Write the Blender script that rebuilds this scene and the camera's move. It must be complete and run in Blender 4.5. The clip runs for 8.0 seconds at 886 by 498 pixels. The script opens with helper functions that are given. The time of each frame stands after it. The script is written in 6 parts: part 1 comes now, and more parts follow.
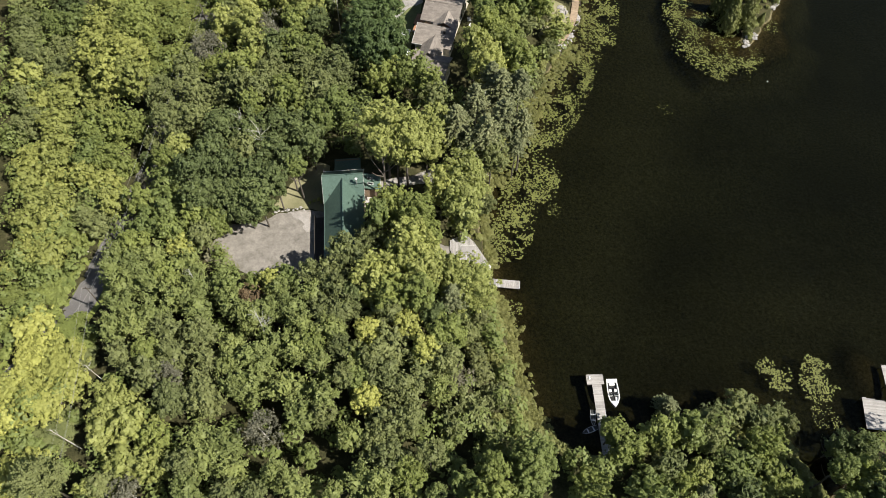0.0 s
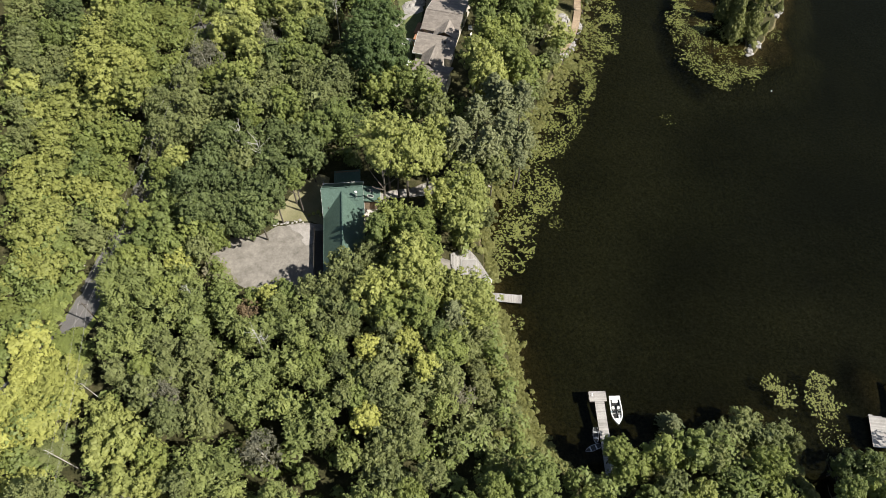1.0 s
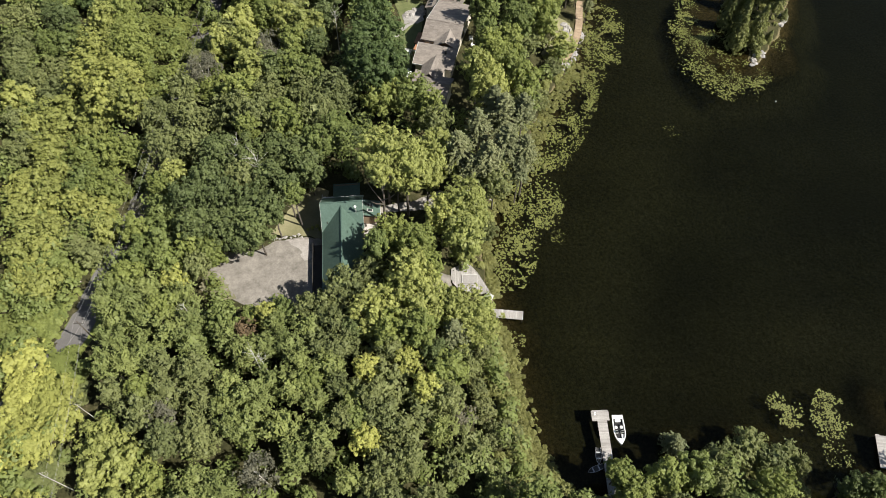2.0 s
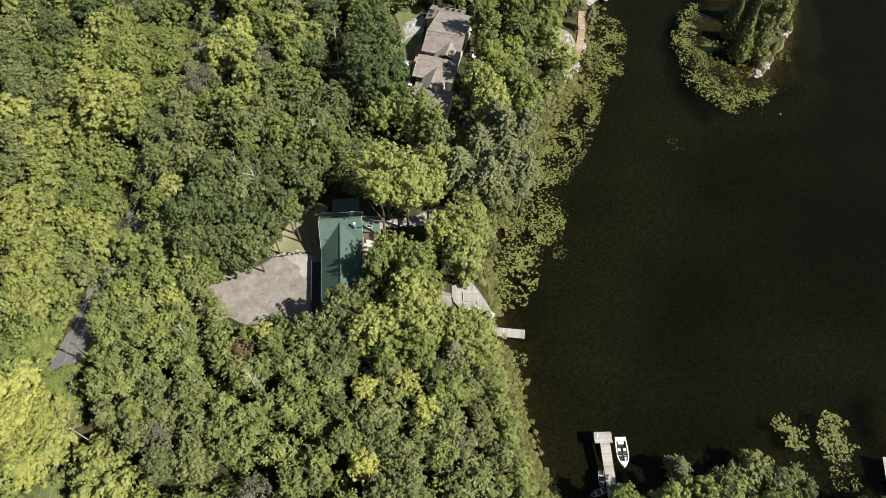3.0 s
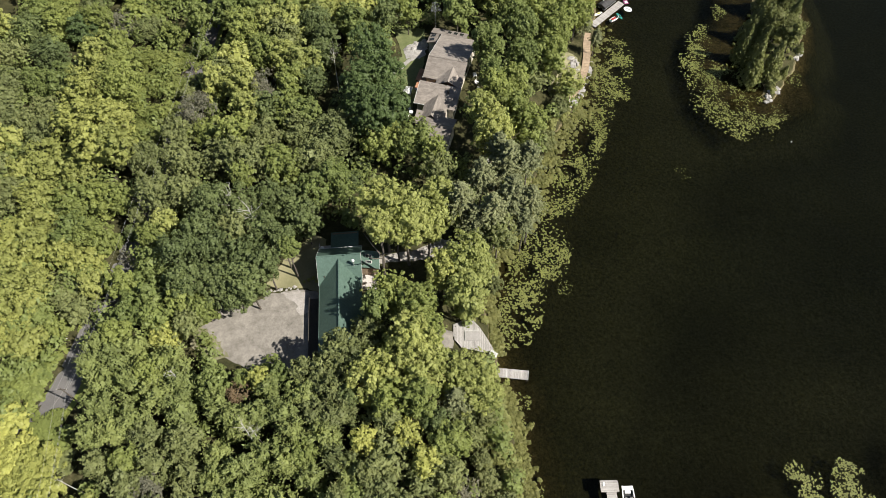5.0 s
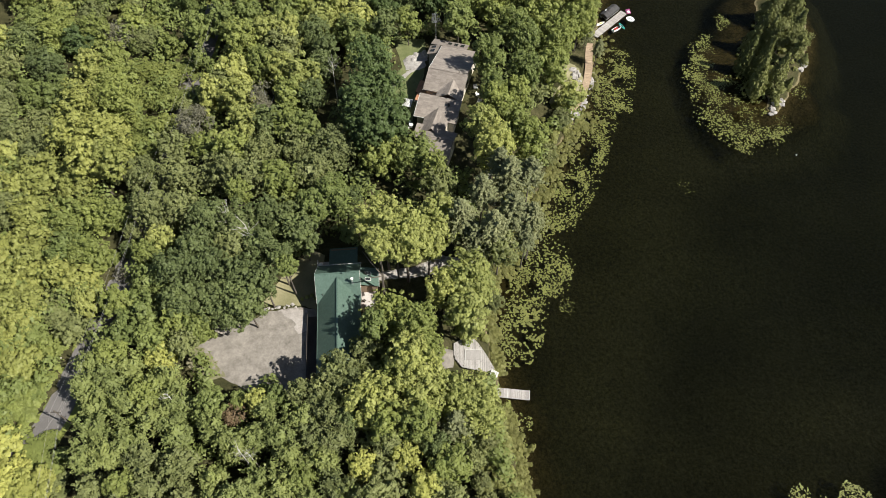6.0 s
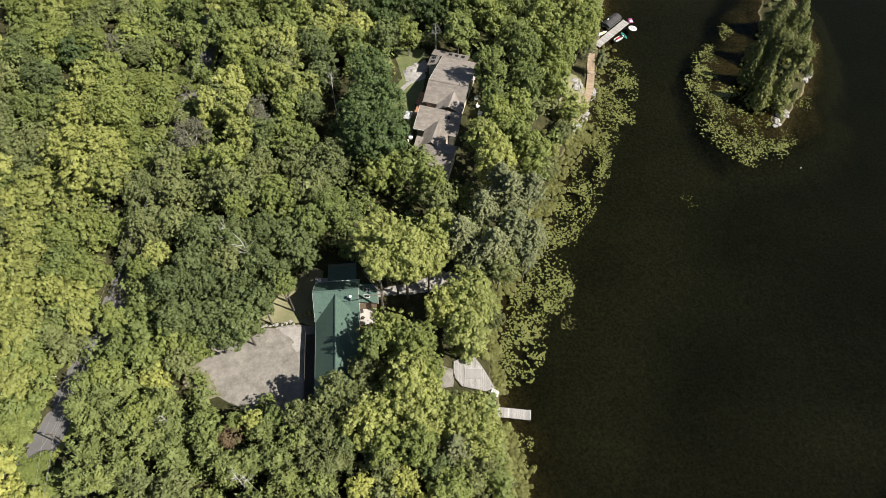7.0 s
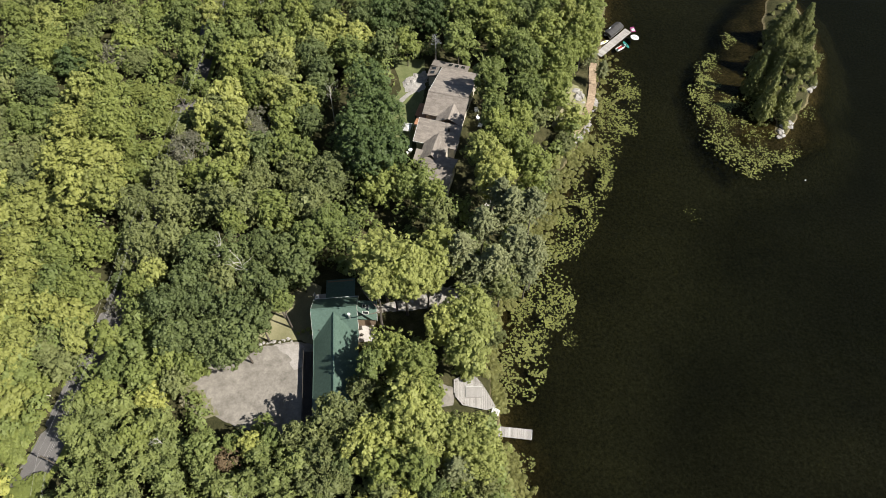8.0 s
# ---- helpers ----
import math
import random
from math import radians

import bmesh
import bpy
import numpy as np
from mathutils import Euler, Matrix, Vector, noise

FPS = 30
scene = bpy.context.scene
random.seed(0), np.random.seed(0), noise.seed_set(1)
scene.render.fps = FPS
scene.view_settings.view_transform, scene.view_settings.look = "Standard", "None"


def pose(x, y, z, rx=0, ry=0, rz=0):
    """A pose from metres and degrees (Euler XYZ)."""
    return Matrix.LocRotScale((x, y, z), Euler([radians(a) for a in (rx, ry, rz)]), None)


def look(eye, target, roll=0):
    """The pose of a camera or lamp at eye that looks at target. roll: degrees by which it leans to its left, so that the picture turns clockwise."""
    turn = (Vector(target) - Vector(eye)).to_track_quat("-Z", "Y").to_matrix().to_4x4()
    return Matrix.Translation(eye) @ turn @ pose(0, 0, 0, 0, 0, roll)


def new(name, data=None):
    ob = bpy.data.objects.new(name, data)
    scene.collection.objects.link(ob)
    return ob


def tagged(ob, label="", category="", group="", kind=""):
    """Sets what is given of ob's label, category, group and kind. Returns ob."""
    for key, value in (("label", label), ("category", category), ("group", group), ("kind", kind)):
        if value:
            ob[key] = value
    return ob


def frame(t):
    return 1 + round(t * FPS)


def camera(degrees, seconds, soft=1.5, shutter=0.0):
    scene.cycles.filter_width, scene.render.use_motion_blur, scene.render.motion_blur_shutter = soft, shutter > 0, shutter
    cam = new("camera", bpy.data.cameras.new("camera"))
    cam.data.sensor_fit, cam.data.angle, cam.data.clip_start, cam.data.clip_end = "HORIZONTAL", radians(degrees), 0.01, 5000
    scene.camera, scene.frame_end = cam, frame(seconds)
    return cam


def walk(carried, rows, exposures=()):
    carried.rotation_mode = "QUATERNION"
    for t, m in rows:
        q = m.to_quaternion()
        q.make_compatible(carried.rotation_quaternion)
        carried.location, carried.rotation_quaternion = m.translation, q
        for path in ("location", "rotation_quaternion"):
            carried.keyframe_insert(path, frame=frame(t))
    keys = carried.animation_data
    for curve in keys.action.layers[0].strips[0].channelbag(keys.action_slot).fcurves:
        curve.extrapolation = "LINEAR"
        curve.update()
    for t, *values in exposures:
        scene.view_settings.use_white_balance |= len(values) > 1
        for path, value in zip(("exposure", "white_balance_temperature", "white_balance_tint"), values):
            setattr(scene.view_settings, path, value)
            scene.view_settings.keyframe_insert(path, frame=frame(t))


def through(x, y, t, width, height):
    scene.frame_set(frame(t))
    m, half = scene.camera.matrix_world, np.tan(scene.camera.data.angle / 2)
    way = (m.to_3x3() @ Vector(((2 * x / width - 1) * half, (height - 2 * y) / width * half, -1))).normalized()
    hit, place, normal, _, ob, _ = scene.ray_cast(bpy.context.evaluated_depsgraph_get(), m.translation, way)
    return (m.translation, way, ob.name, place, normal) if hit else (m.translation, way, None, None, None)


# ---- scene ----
from mathutils import geometry

# ------------------------------------------------------------------ camera and its walk
cam = camera(65.5, 8.0, soft=0.65)
PATH = [
    (0, 0.00, 0.00, 119.01, 0.00, -57.29, 0.31),
    (0.5, -0.03, 1.58, 119.11, 0.05, -57.32, 0.27),
    (1, -0.02, 3.25, 119.22, 0.11, -57.34, 0.22),
    (1.5, 0.02, 5.04, 119.35, 0.19, -57.38, 0.14),
    (3, 0.06, 10.76, 119.67, 0.35, -57.43, 0.05),
    (3.5, 0.11, 12.88, 119.87, 0.46, -57.44, -0.02),
    (4, 0.15, 15.01, 120.04, 0.56, -57.47, -0.08),
    (4.5, 0.19, 17.08, 120.18, 0.68, -57.52, -0.14),
    (6, 0.22, 22.98, 120.45, 0.82, -57.59, -0.21),
    (6.5, 0.30, 24.92, 120.59, 0.91, -57.64, -0.24),
    (7, 0.37, 26.80, 120.72, 0.97, -57.69, -0.30),
    (7.5, 0.42, 28.65, 120.80, 1.00, -57.73, -0.33),
    (8, 0.43, 30.46, 120.86, 1.04, -57.76, -0.38),
]
walk(cam, [(t, pose(x, y, z, 90 + pitch, 0, yaw) @ pose(0, 0, 0, 0, 0, lean)) for t, x, y, z, yaw, pitch, lean in PATH],
     exposures=[(0.0, 0.88), (8.0, 0.88)])

# ------------------------------------------------------------------ sky and sun
SUN_EL, SUN_AZ = 48.0, 112.0          # height over the horizon, degrees clockwise from +y
world = bpy.data.worlds.new("sky")
scene.world = world
world.use_nodes = True
wn = world.node_tree.nodes
sky = wn.new("ShaderNodeTexSky")
sky.sky_type, sky.sun_disc = "NISHITA", False
sky.sun_elevation, sky.sun_rotation = radians(SUN_EL), radians(SUN_AZ)
wn["Background"].inputs["Strength"].default_value = 0.045
world.node_tree.links.new(sky.outputs[0], wn["Background"].inputs["Color"])
sun_data = bpy.data.lights.new("sun", "SUN")
sun_data.energy, sun_data.angle, sun_data.color = 4.4, radians(0.53), (1.0, 0.95, 0.86)
sun = new("sun", sun_data)
sd = Vector((math.cos(radians(SUN_EL)) * math.sin(radians(SUN_AZ)), math.cos(radians(SUN_EL)) * math.cos(radians(SUN_AZ)), math.sin(radians(SUN_EL))))
sun.matrix_world = look(sd * 300, (0, 0, 0))


# ------------------------------------------------------------------ materials
def nodes_of(name):
    m = bpy.data.materials.new(name)
    m.use_nodes = True
    return m, m.node_tree.nodes, m.node_tree.links, m.node_tree.nodes["Principled BSDF"]


def noise_node(n, l, scale, detail=4.0, rough=0.6, vector=None):
    t = n.new("ShaderNodeTexNoise")
    t.inputs["Scale"].default_value, t.inputs["Detail"].default_value, t.inputs["Roughness"].default_value = scale, detail, rough
    if vector:
        l.new(vector, t.inputs["Vector"])
    return t.outputs["Fac"]


def ramp(n, l, fac, stops):
    r = n.new("ShaderNodeValToRGB")
    while len(r.color_ramp.elements) < len(stops):
        r.color_ramp.elements.new(0.5)
    for e, (p, c) in zip(r.color_ramp.elements, stops):
        e.position, e.color = p, (*c, 1)
    l.new(fac, r.inputs["Fac"])
    return r.outputs["Color"]


def mixed(n, l, fac, a, b, mode="MIX"):
    m = n.new("ShaderNodeMix")
    m.data_type, m.blend_type = "RGBA", mode
    for sock, v in ((m.inputs[0], fac), (m.inputs[6], a), (m.inputs[7], b)):
        if isinstance(v, bpy.types.NodeSocket):
            l.new(v, sock)
        elif isinstance(v, (tuple, list)):
            sock.default_value = (*v, 1)
        else:
            sock.default_value = v
    return m.outputs[2]


def surface(name, c1, c2, scale=0.6, fine=9.0, rough=0.85, metal=0.0, bump=0.3, depth=0.03, spread=0.25, spec=0.3, island=0.0):
    """Two colours mixed by a broad noise, broken up by a fine one, with fine relief."""
    m, n, l, b = nodes_of(name)
    pos = n.new("ShaderNodeNewGeometry").outputs["Position"]
    broad = ramp(n, l, noise_node(n, l, scale, 5, 0.6, pos), [(0.5 - spread, c1), (0.5 + spread, c2)])
    grain = noise_node(n, l, fine, 5, 0.65, pos)
    col = mixed(n, l, 0.6, broad, ramp(n, l, grain, [(0.25, (0.55, 0.55, 0.55)), (0.75, (1.25, 1.25, 1.25))]), "MULTIPLY")
    if island:
        isl = n.new("ShaderNodeNewGeometry").outputs["Random Per Island"]
        one = n.new("ShaderNodeObjectInfo").outputs["Random"]
        for pick in (isl, one):
            col = mixed(n, l, 1.0, col, ramp(n, l, pick, [(0.0, (1 - island,) * 3), (1.0, (1 + island,) * 3)]), "MULTIPLY")
    l.new(col, b.inputs["Base Color"])
    b.inputs["Roughness"].default_value, b.inputs["Metallic"].default_value = rough, metal
    b.inputs["Specular IOR Level"].default_value = spec
    bp = n.new("ShaderNodeBump")
    bp.inputs["Strength"].default_value, bp.inputs["Distance"].default_value = bump, depth
    l.new(grain, bp.inputs["Height"])
    l.new(bp.outputs[0], b.inputs["Normal"])
    return m


def foliage(name, dark, light, through=0.22):
    """Leaves: colour by leaf, by bough and by tree, some light passing through."""
    m, n, l, b = nodes_of(name)
    g = n.new("ShaderNodeNewGeometry")
    isl, tree = g.outputs["Random Per Island"], n.new("ShaderNodeObjectInfo").outputs["Random"]
    bough = noise_node(n, l, 0.55, 3, 0.6, g.outputs["Position"])
    mean = n.new("ShaderNodeMath")
    mean.operation = "MULTIPLY_ADD"
    l.new(isl, mean.inputs[0])
    mean.inputs[1].default_value = 0.16
    add = n.new("ShaderNodeMath")
    add.operation = "MULTIPLY_ADD"
    l.new(bough, add.inputs[0])
    add.inputs[1].default_value = 0.9
    add.inputs[2].default_value = -0.01
    l.new(add.outputs[0], mean.inputs[2])
    col = ramp(n, l, mean.outputs[0], [(0.12, dark), (0.88, light)])
    col = mixed(n, l, 1.0, col, ramp(n, l, tree, [(0.0, (0.82, 0.84, 0.84)), (1.0, (1.16, 1.13, 1.10))]), "MULTIPLY")
    l.new(col, b.inputs["Base Color"])
    b.inputs["Roughness"].default_value, b.inputs["Specular IOR Level"].default_value = 0.55, 0.25
    tr = n.new("ShaderNodeBsdfTranslucent")
    l.new(mixed(n, l, 1.0, col, (1.15, 1.2, 0.6), "MULTIPLY"), tr.inputs["Color"])
    mx = n.new("ShaderNodeMixShader")
    mx.inputs[0].default_value = through
    l.new(b.outputs[0], mx.inputs[1])
    l.new(tr.outputs[0], mx.inputs[2])
    l.new(mx.outputs[0], n["Material Output"].inputs["Surface"])
    return m


LEAF = {
    "lime": foliage("lime_leaves", (0.175, 0.193, 0.060), (0.375, 0.400, 0.123)),
    "fresh": foliage("fresh_green_leaves", (0.121, 0.142, 0.040), (0.261, 0.302, 0.086)),
    "green": foliage("green_leaves", (0.095, 0.119, 0.037), (0.212, 0.257, 0.080)),
    "dark": foliage("dark_green_leaves", (0.065, 0.084, 0.032), (0.171, 0.211, 0.079)),
    "deep": foliage("deep_green_leaves", (0.045, 0.068, 0.023), (0.107, 0.152, 0.052)),
    "olive": foliage("olive_leaves", (0.092, 0.108, 0.042), (0.235, 0.261, 0.102)),
    "mellow": foliage("soft_lime_leaves", (0.159, 0.175, 0.049), (0.334, 0.353, 0.103)),
    "brush": foliage("young_leaves", (0.109, 0.129, 0.037), (0.227, 0.260, 0.074)),
    "shrub": foliage("loose_shrub_leaves", (0.092, 0.103, 0.041), (0.223, 0.242, 0.096)),
    "spray": foliage("ash_leaves", (0.106, 0.125, 0.042), (0.294, 0.338, 0.115)),
    "yellow": foliage("yellowing_leaves", (0.221, 0.234, 0.065), (0.438, 0.449, 0.126)),
    "red": foliage("reddish_leaves", (0.107, 0.080, 0.048), (0.266, 0.194, 0.116)),
    "bare": foliage("sparse_grey_leaves", (0.108, 0.106, 0.074), (0.246, 0.236, 0.166)),
    "pine": foliage("pine_needles", (0.125, 0.137, 0.068), (0.265, 0.284, 0.143), 0.12),
    "cedar": foliage("cedar_needles", (0.078, 0.086, 0.031), (0.249, 0.268, 0.094), 0.14),
}
SHRUB = foliage("shrub_leaves", (0.088, 0.096, 0.033), (0.241, 0.255, 0.085))
SEDGE = foliage("shore_sedge", (0.091, 0.095, 0.032), (0.236, 0.240, 0.082))
PAD = foliage("lily_pad_green", (0.071, 0.076, 0.022), (0.259, 0.276, 0.081), 0.08)
BARK = surface("bark", (0.09, 0.075, 0.06), (0.16, 0.14, 0.115), 2.0, 14, 0.95, bump=0.6)
BIRCH = surface("pale_bark", (0.42, 0.40, 0.36), (0.62, 0.60, 0.55), 2.0, 10, 0.8)
GRAVEL = surface("gravel_drive", (0.152, 0.139, 0.120), (0.312, 0.286, 0.252), 0.55, 2.6, 0.95, bump=0.6, depth=0.05)
PALE = surface("washed_gravel", (0.26, 0.238, 0.216), (0.40, 0.372, 0.345), 0.5, 3.5, 0.95, bump=0.6, depth=0.05)
LAWN = surface("mown_grass", (0.163, 0.159, 0.079), (0.319, 0.293, 0.174), 0.22, 5.0, 0.95, bump=0.6, depth=0.06)
GREEN_LAWN = surface("green_lawn", (0.095, 0.120, 0.042), (0.200, 0.215, 0.095), 0.3, 5.0, 0.95, bump=0.6, depth=0.06)
THIN_GRASS = surface("thin_grass", (0.130, 0.130, 0.062), (0.270, 0.248, 0.170), 0.5, 3.0, 0.95, bump=0.6, depth=0.06)
VERGE = surface("grass_verge", (0.115, 0.150, 0.035), (0.235, 0.255, 0.065), 0.35, 5.0, 0.95, bump=0.7, depth=0.08)
ASPHALT = surface("worn_asphalt", (0.115, 0.108, 0.104), (0.165, 0.156, 0.150), 0.25, 6.0, 0.9)
PAINT_LINE = surface("faded_line", (0.16, 0.152, 0.142), (0.22, 0.21, 0.198), 0.8, 5.0, 0.85)
ROCK = surface("pale_granite", (0.221, 0.205, 0.189), (0.468, 0.446, 0.416), 0.9, 3.5, 0.9, bump=0.8, depth=0.08)
DIRT = surface("trodden_earth", (0.216, 0.195, 0.166), (0.389, 0.366, 0.333), 0.4, 4.0, 0.95, bump=0.6, depth=0.05)
CONCRETE = surface("concrete", (0.42, 0.39, 0.36), (0.56, 0.53, 0.50), 0.5, 5.0, 0.85)
GREY_WOOD = surface("weathered_boards", (0.26, 0.243, 0.225), (0.39, 0.372, 0.35), 0.5, 7.0, 0.85, island=0.2)
TAN_WOOD = surface("tan_boards", (0.34, 0.25, 0.165), (0.45, 0.345, 0.24), 0.5, 7.0, 0.8, island=0.18)
RED_WOOD = surface("stained_boards", (0.32, 0.16, 0.09), (0.44, 0.24, 0.14), 0.5, 7.0, 0.75, island=0.12)
DARK_WOOD = surface("dark_timber", (0.055, 0.048, 0.04), (0.09, 0.078, 0.065), 0.8, 8.0, 0.85)
GREEN_METAL = surface("green_metal_roofing", (0.088, 0.141, 0.112), (0.111, 0.171, 0.138), 0.25, 2.5, 0.42, 0.15, bump=0.05, spec=0.4)
WHITE_TRIM = surface("white_trim", (0.46, 0.46, 0.44), (0.60, 0.60, 0.57), 0.8, 6.0, 0.6, bump=0.05)
SIDING = surface("log_brown_siding", (0.20, 0.15, 0.10), (0.28, 0.21, 0.145), 0.6, 5.0, 0.8)
CREAM = surface("cream_siding", (0.50, 0.46, 0.38), (0.60, 0.56, 0.48), 0.6, 5.0, 0.8)
SHINGLE = surface("grey_brown_shingles", (0.190, 0.166, 0.145), (0.279, 0.246, 0.215), 0.9, 9.0, 0.92, bump=0.5, island=0.14)
STEEL = surface("galvanised_steel", (0.50, 0.50, 0.50), (0.64, 0.64, 0.63), 1.5, 9.0, 0.4, 0.7, bump=0.1)
DARK_GLASS = surface("dark_glazing", (0.020, 0.024, 0.026), (0.030, 0.034, 0.036), 0.8, 4.0, 0.06, bump=0.0, spec=0.6)
GELCOAT = surface("white_gelcoat", (0.72, 0.72, 0.70), (0.82, 0.82, 0.80), 1.0, 6.0, 0.3, bump=0.02, spec=0.5)
BLACK_VINYL = surface("black_vinyl", (0.018, 0.018, 0.018), (0.032, 0.032, 0.032), 1.5, 9.0, 0.55, bump=0.1)
BOAT_COVER = surface("charcoal_cover", (0.045, 0.044, 0.045), (0.075, 0.073, 0.073), 0.7, 5.0, 0.8, bump=0.3)
SMOKE_HULL = surface("dark_hull", (0.028, 0.030, 0.030), (0.050, 0.052, 0.050), 1.0, 7.0, 0.4)
ALU = surface("dull_aluminium", (0.42, 0.43, 0.43), (0.56, 0.57, 0.57), 1.0, 7.0, 0.45, 0.5)
PINK = surface("magenta_vinyl", (0.30, 0.06, 0.17), (0.38, 0.09, 0.23), 1.0, 6.0, 0.4, bump=0.02)
TEAL = surface("teal_plastic", (0.03, 0.22, 0.18), (0.05, 0.30, 0.25), 1.0, 6.0, 0.4, bump=0.02)
RED = surface("red_plastic", (0.40, 0.035, 0.03), (0.50, 0.06, 0.05), 1.0, 6.0, 0.4, bump=0.02)
YELLOW = surface("yellow_plastic", (0.62, 0.50, 0.10), (0.72, 0.60, 0.16), 1.0, 6.0, 0.45, bump=0.02)
WIRE = surface("weathered_cable", (0.30, 0.30, 0.29), (0.40, 0.40, 0.38), 1.0, 6.0, 0.5, bump=0.0)


def ground_material():
    """Leaf litter on land; sand and weed under water, coloured darker for light lost with depth."""
    m, n, l, b = nodes_of("forest_floor_and_lake_bed")
    pos = n.new("ShaderNodeNewGeometry").outputs["Position"]
    sep = n.new("ShaderNodeSeparateXYZ")
    l.new(pos, sep.inputs[0])
    litter = ramp(n, l, noise_node(n, l, 0.5, 6, 0.65, pos), [(0.30, (0.030, 0.032, 0.014)), (0.55, (0.060, 0.058, 0.026)), (0.75, (0.105, 0.088, 0.050))])
    grain = ramp(n, l, noise_node(n, l, 4.0, 5, 0.7, pos), [(0.3, (0.5, 0.5, 0.5)), (0.75, (1.4, 1.4, 1.4))])
    litter = mixed(n, l, 0.7, litter, grain, "MULTIPLY")
    wob = n.new("ShaderNodeMath")
    wob.operation = "MULTIPLY_ADD"
    l.new(noise_node(n, l, 0.35, 4, 0.6, pos), wob.inputs[0])
    wob.inputs[1].default_value = 1.6
    l.new(sep.outputs["Z"], wob.inputs[2])
    depth = n.new("ShaderNodeMapRange")
    depth.inputs["From Min"].default_value, depth.inputs["From Max"].default_value = -9.0, 0.9
    l.new(wob.outputs[0], depth.inputs["Value"])
    # the dark deep end of this ramp stands for light absorbed by the water
    bed = ramp(n, l, depth.outputs[0], [(0.28, (0.042, 0.047, 0.036)), (0.50, (0.066, 0.071, 0.052)), (0.66, (0.064, 0.068, 0.048)), (0.80, (0.056, 0.058, 0.038)), (0.90, (0.100, 0.089, 0.052)), (0.98, (0.25, 0.205, 0.125))])
    weed = ramp(n, l, noise_node(n, l, 1.7, 6, 0.8, pos), [(0.36, (0.28, 0.30, 0.28)), (0.52, (0.95, 0.95, 0.9)), (0.70, (2.0, 1.95, 1.7))])
    bed = mixed(n, l, 0.9, bed, weed, "MULTIPLY")
    shore = n.new("ShaderNodeMapRange")
    shore.inputs["From Min"].default_value, shore.inputs["From Max"].default_value = -0.05, 0.25
    l.new(sep.outputs["Z"], shore.inputs["Value"])
    l.new(mixed(n, l, shore.outputs[0], bed, litter), b.inputs["Base Color"])
    b.inputs["Roughness"].default_value, b.inputs["Specular IOR Level"].default_value = 0.95, 0.1
    return m


def water_material():
    """Brown, peaty lake water with a light ripple."""
    m, n, l, b = nodes_of("peaty_lake_water")
    pos = n.new("ShaderNodeNewGeometry").outputs["Position"]
    bp = n.new("ShaderNodeBump")
    bp.inputs["Strength"].default_value, bp.inputs["Distance"].default_value = 0.35, 0.05
    l.new(noise_node(n, l, 1.4, 4, 0.6, pos), bp.inputs["Height"])
    tr = n.new("ShaderNodeBsdfTransparent")
    l.new(ramp(n, l, noise_node(n, l, 0.05, 4, 0.6, pos), [(0.35, (0.27, 0.265, 0.20)), (0.7, (0.37, 0.36, 0.275))]), tr.inputs["Color"])
    gl = n.new("ShaderNodeBsdfGlossy")
    gl.inputs["Roughness"].default_value = 0.08
    gl.inputs["Color"].default_value = (0.38, 0.42, 0.37, 1)
    l.new(bp.outputs[0], gl.inputs["Normal"])
    fr = n.new("ShaderNodeFresnel")
    fr.inputs["IOR"].default_value = 1.33
    mx = n.new("ShaderNodeMixShader")
    l.new(fr.outputs[0], mx.inputs[0])
    l.new(tr.outputs[0], mx.inputs[1])
    l.new(gl.outputs[0], mx.inputs[2])
    l.new(mx.outputs[0], n["Material Output"].inputs["Surface"])
    return m


GROUND, WATER = ground_material(), water_material()


# ------------------------------------------------------------------ small builders
def mesh_of(name, verts, faces, material, smooth=False):
    me = bpy.data.meshes.new(name)
    me.from_pydata([tuple(v) for v in verts], [], faces)
    me.materials.append(material)
    if smooth:
        me.polygons.foreach_set("use_smooth", [True] * len(me.polygons))
    me.update()
    return me


def part(name, bm, material, parent, label=""):
    """Links a bmesh as one mesh under a thing or a part."""
    me = bpy.data.meshes.new(name)
    bmesh.ops.recalc_face_normals(bm, faces=bm.faces)
    bm.to_mesh(me)
    bm.free()
    me.materials.append(material)
    ob = new(name, me)
    ob.parent = parent
    return tagged(ob, label)


def thing(name, m, label, category, group="", kind=""):
    ob = new(name)
    ob.empty_display_size = 0.3
    ob.matrix_world = m
    return tagged(ob, label, category, group, kind)


def box(x0, x1, y0, y1, z0, z1, bevel=0.0, bm=None):
    bm = bm or bmesh.new()
    vs = bmesh.ops.create_cube(bm, size=1.0)["verts"]
    for v in vs:
        v.co = Vector((x0 if v.co.x < 0 else x1, y0 if v.co.y < 0 else y1, z0 if v.co.z < 0 else z1))
    if bevel:
        es = list({e for v in vs for e in v.link_edges})
        bmesh.ops.bevel(bm, geom=es, offset=bevel, segments=2, affect="EDGES")
    return bm


def prism(outline, z0, z1, bm=None):
    """An upright block over an outline; z1 may be a function of x and y."""
    bm = bm or bmesh.new()
    top = z1 if callable(z1) else (lambda x, y: z1)
    low = z0 if callable(z0) else (lambda x, y: z0)
    a = [bm.verts.new((x, y, low(x, y))) for x, y in outline]
    b = [bm.verts.new((x, y, top(x, y))) for x, y in outline]
    bm.faces.new(a[::-1])
    bm.faces.new(b)
    for i in range(len(a)):
        j = (i + 1) % len(a)
        bm.faces.new((a[i], a[j], b[j], b[i]))
    return bm


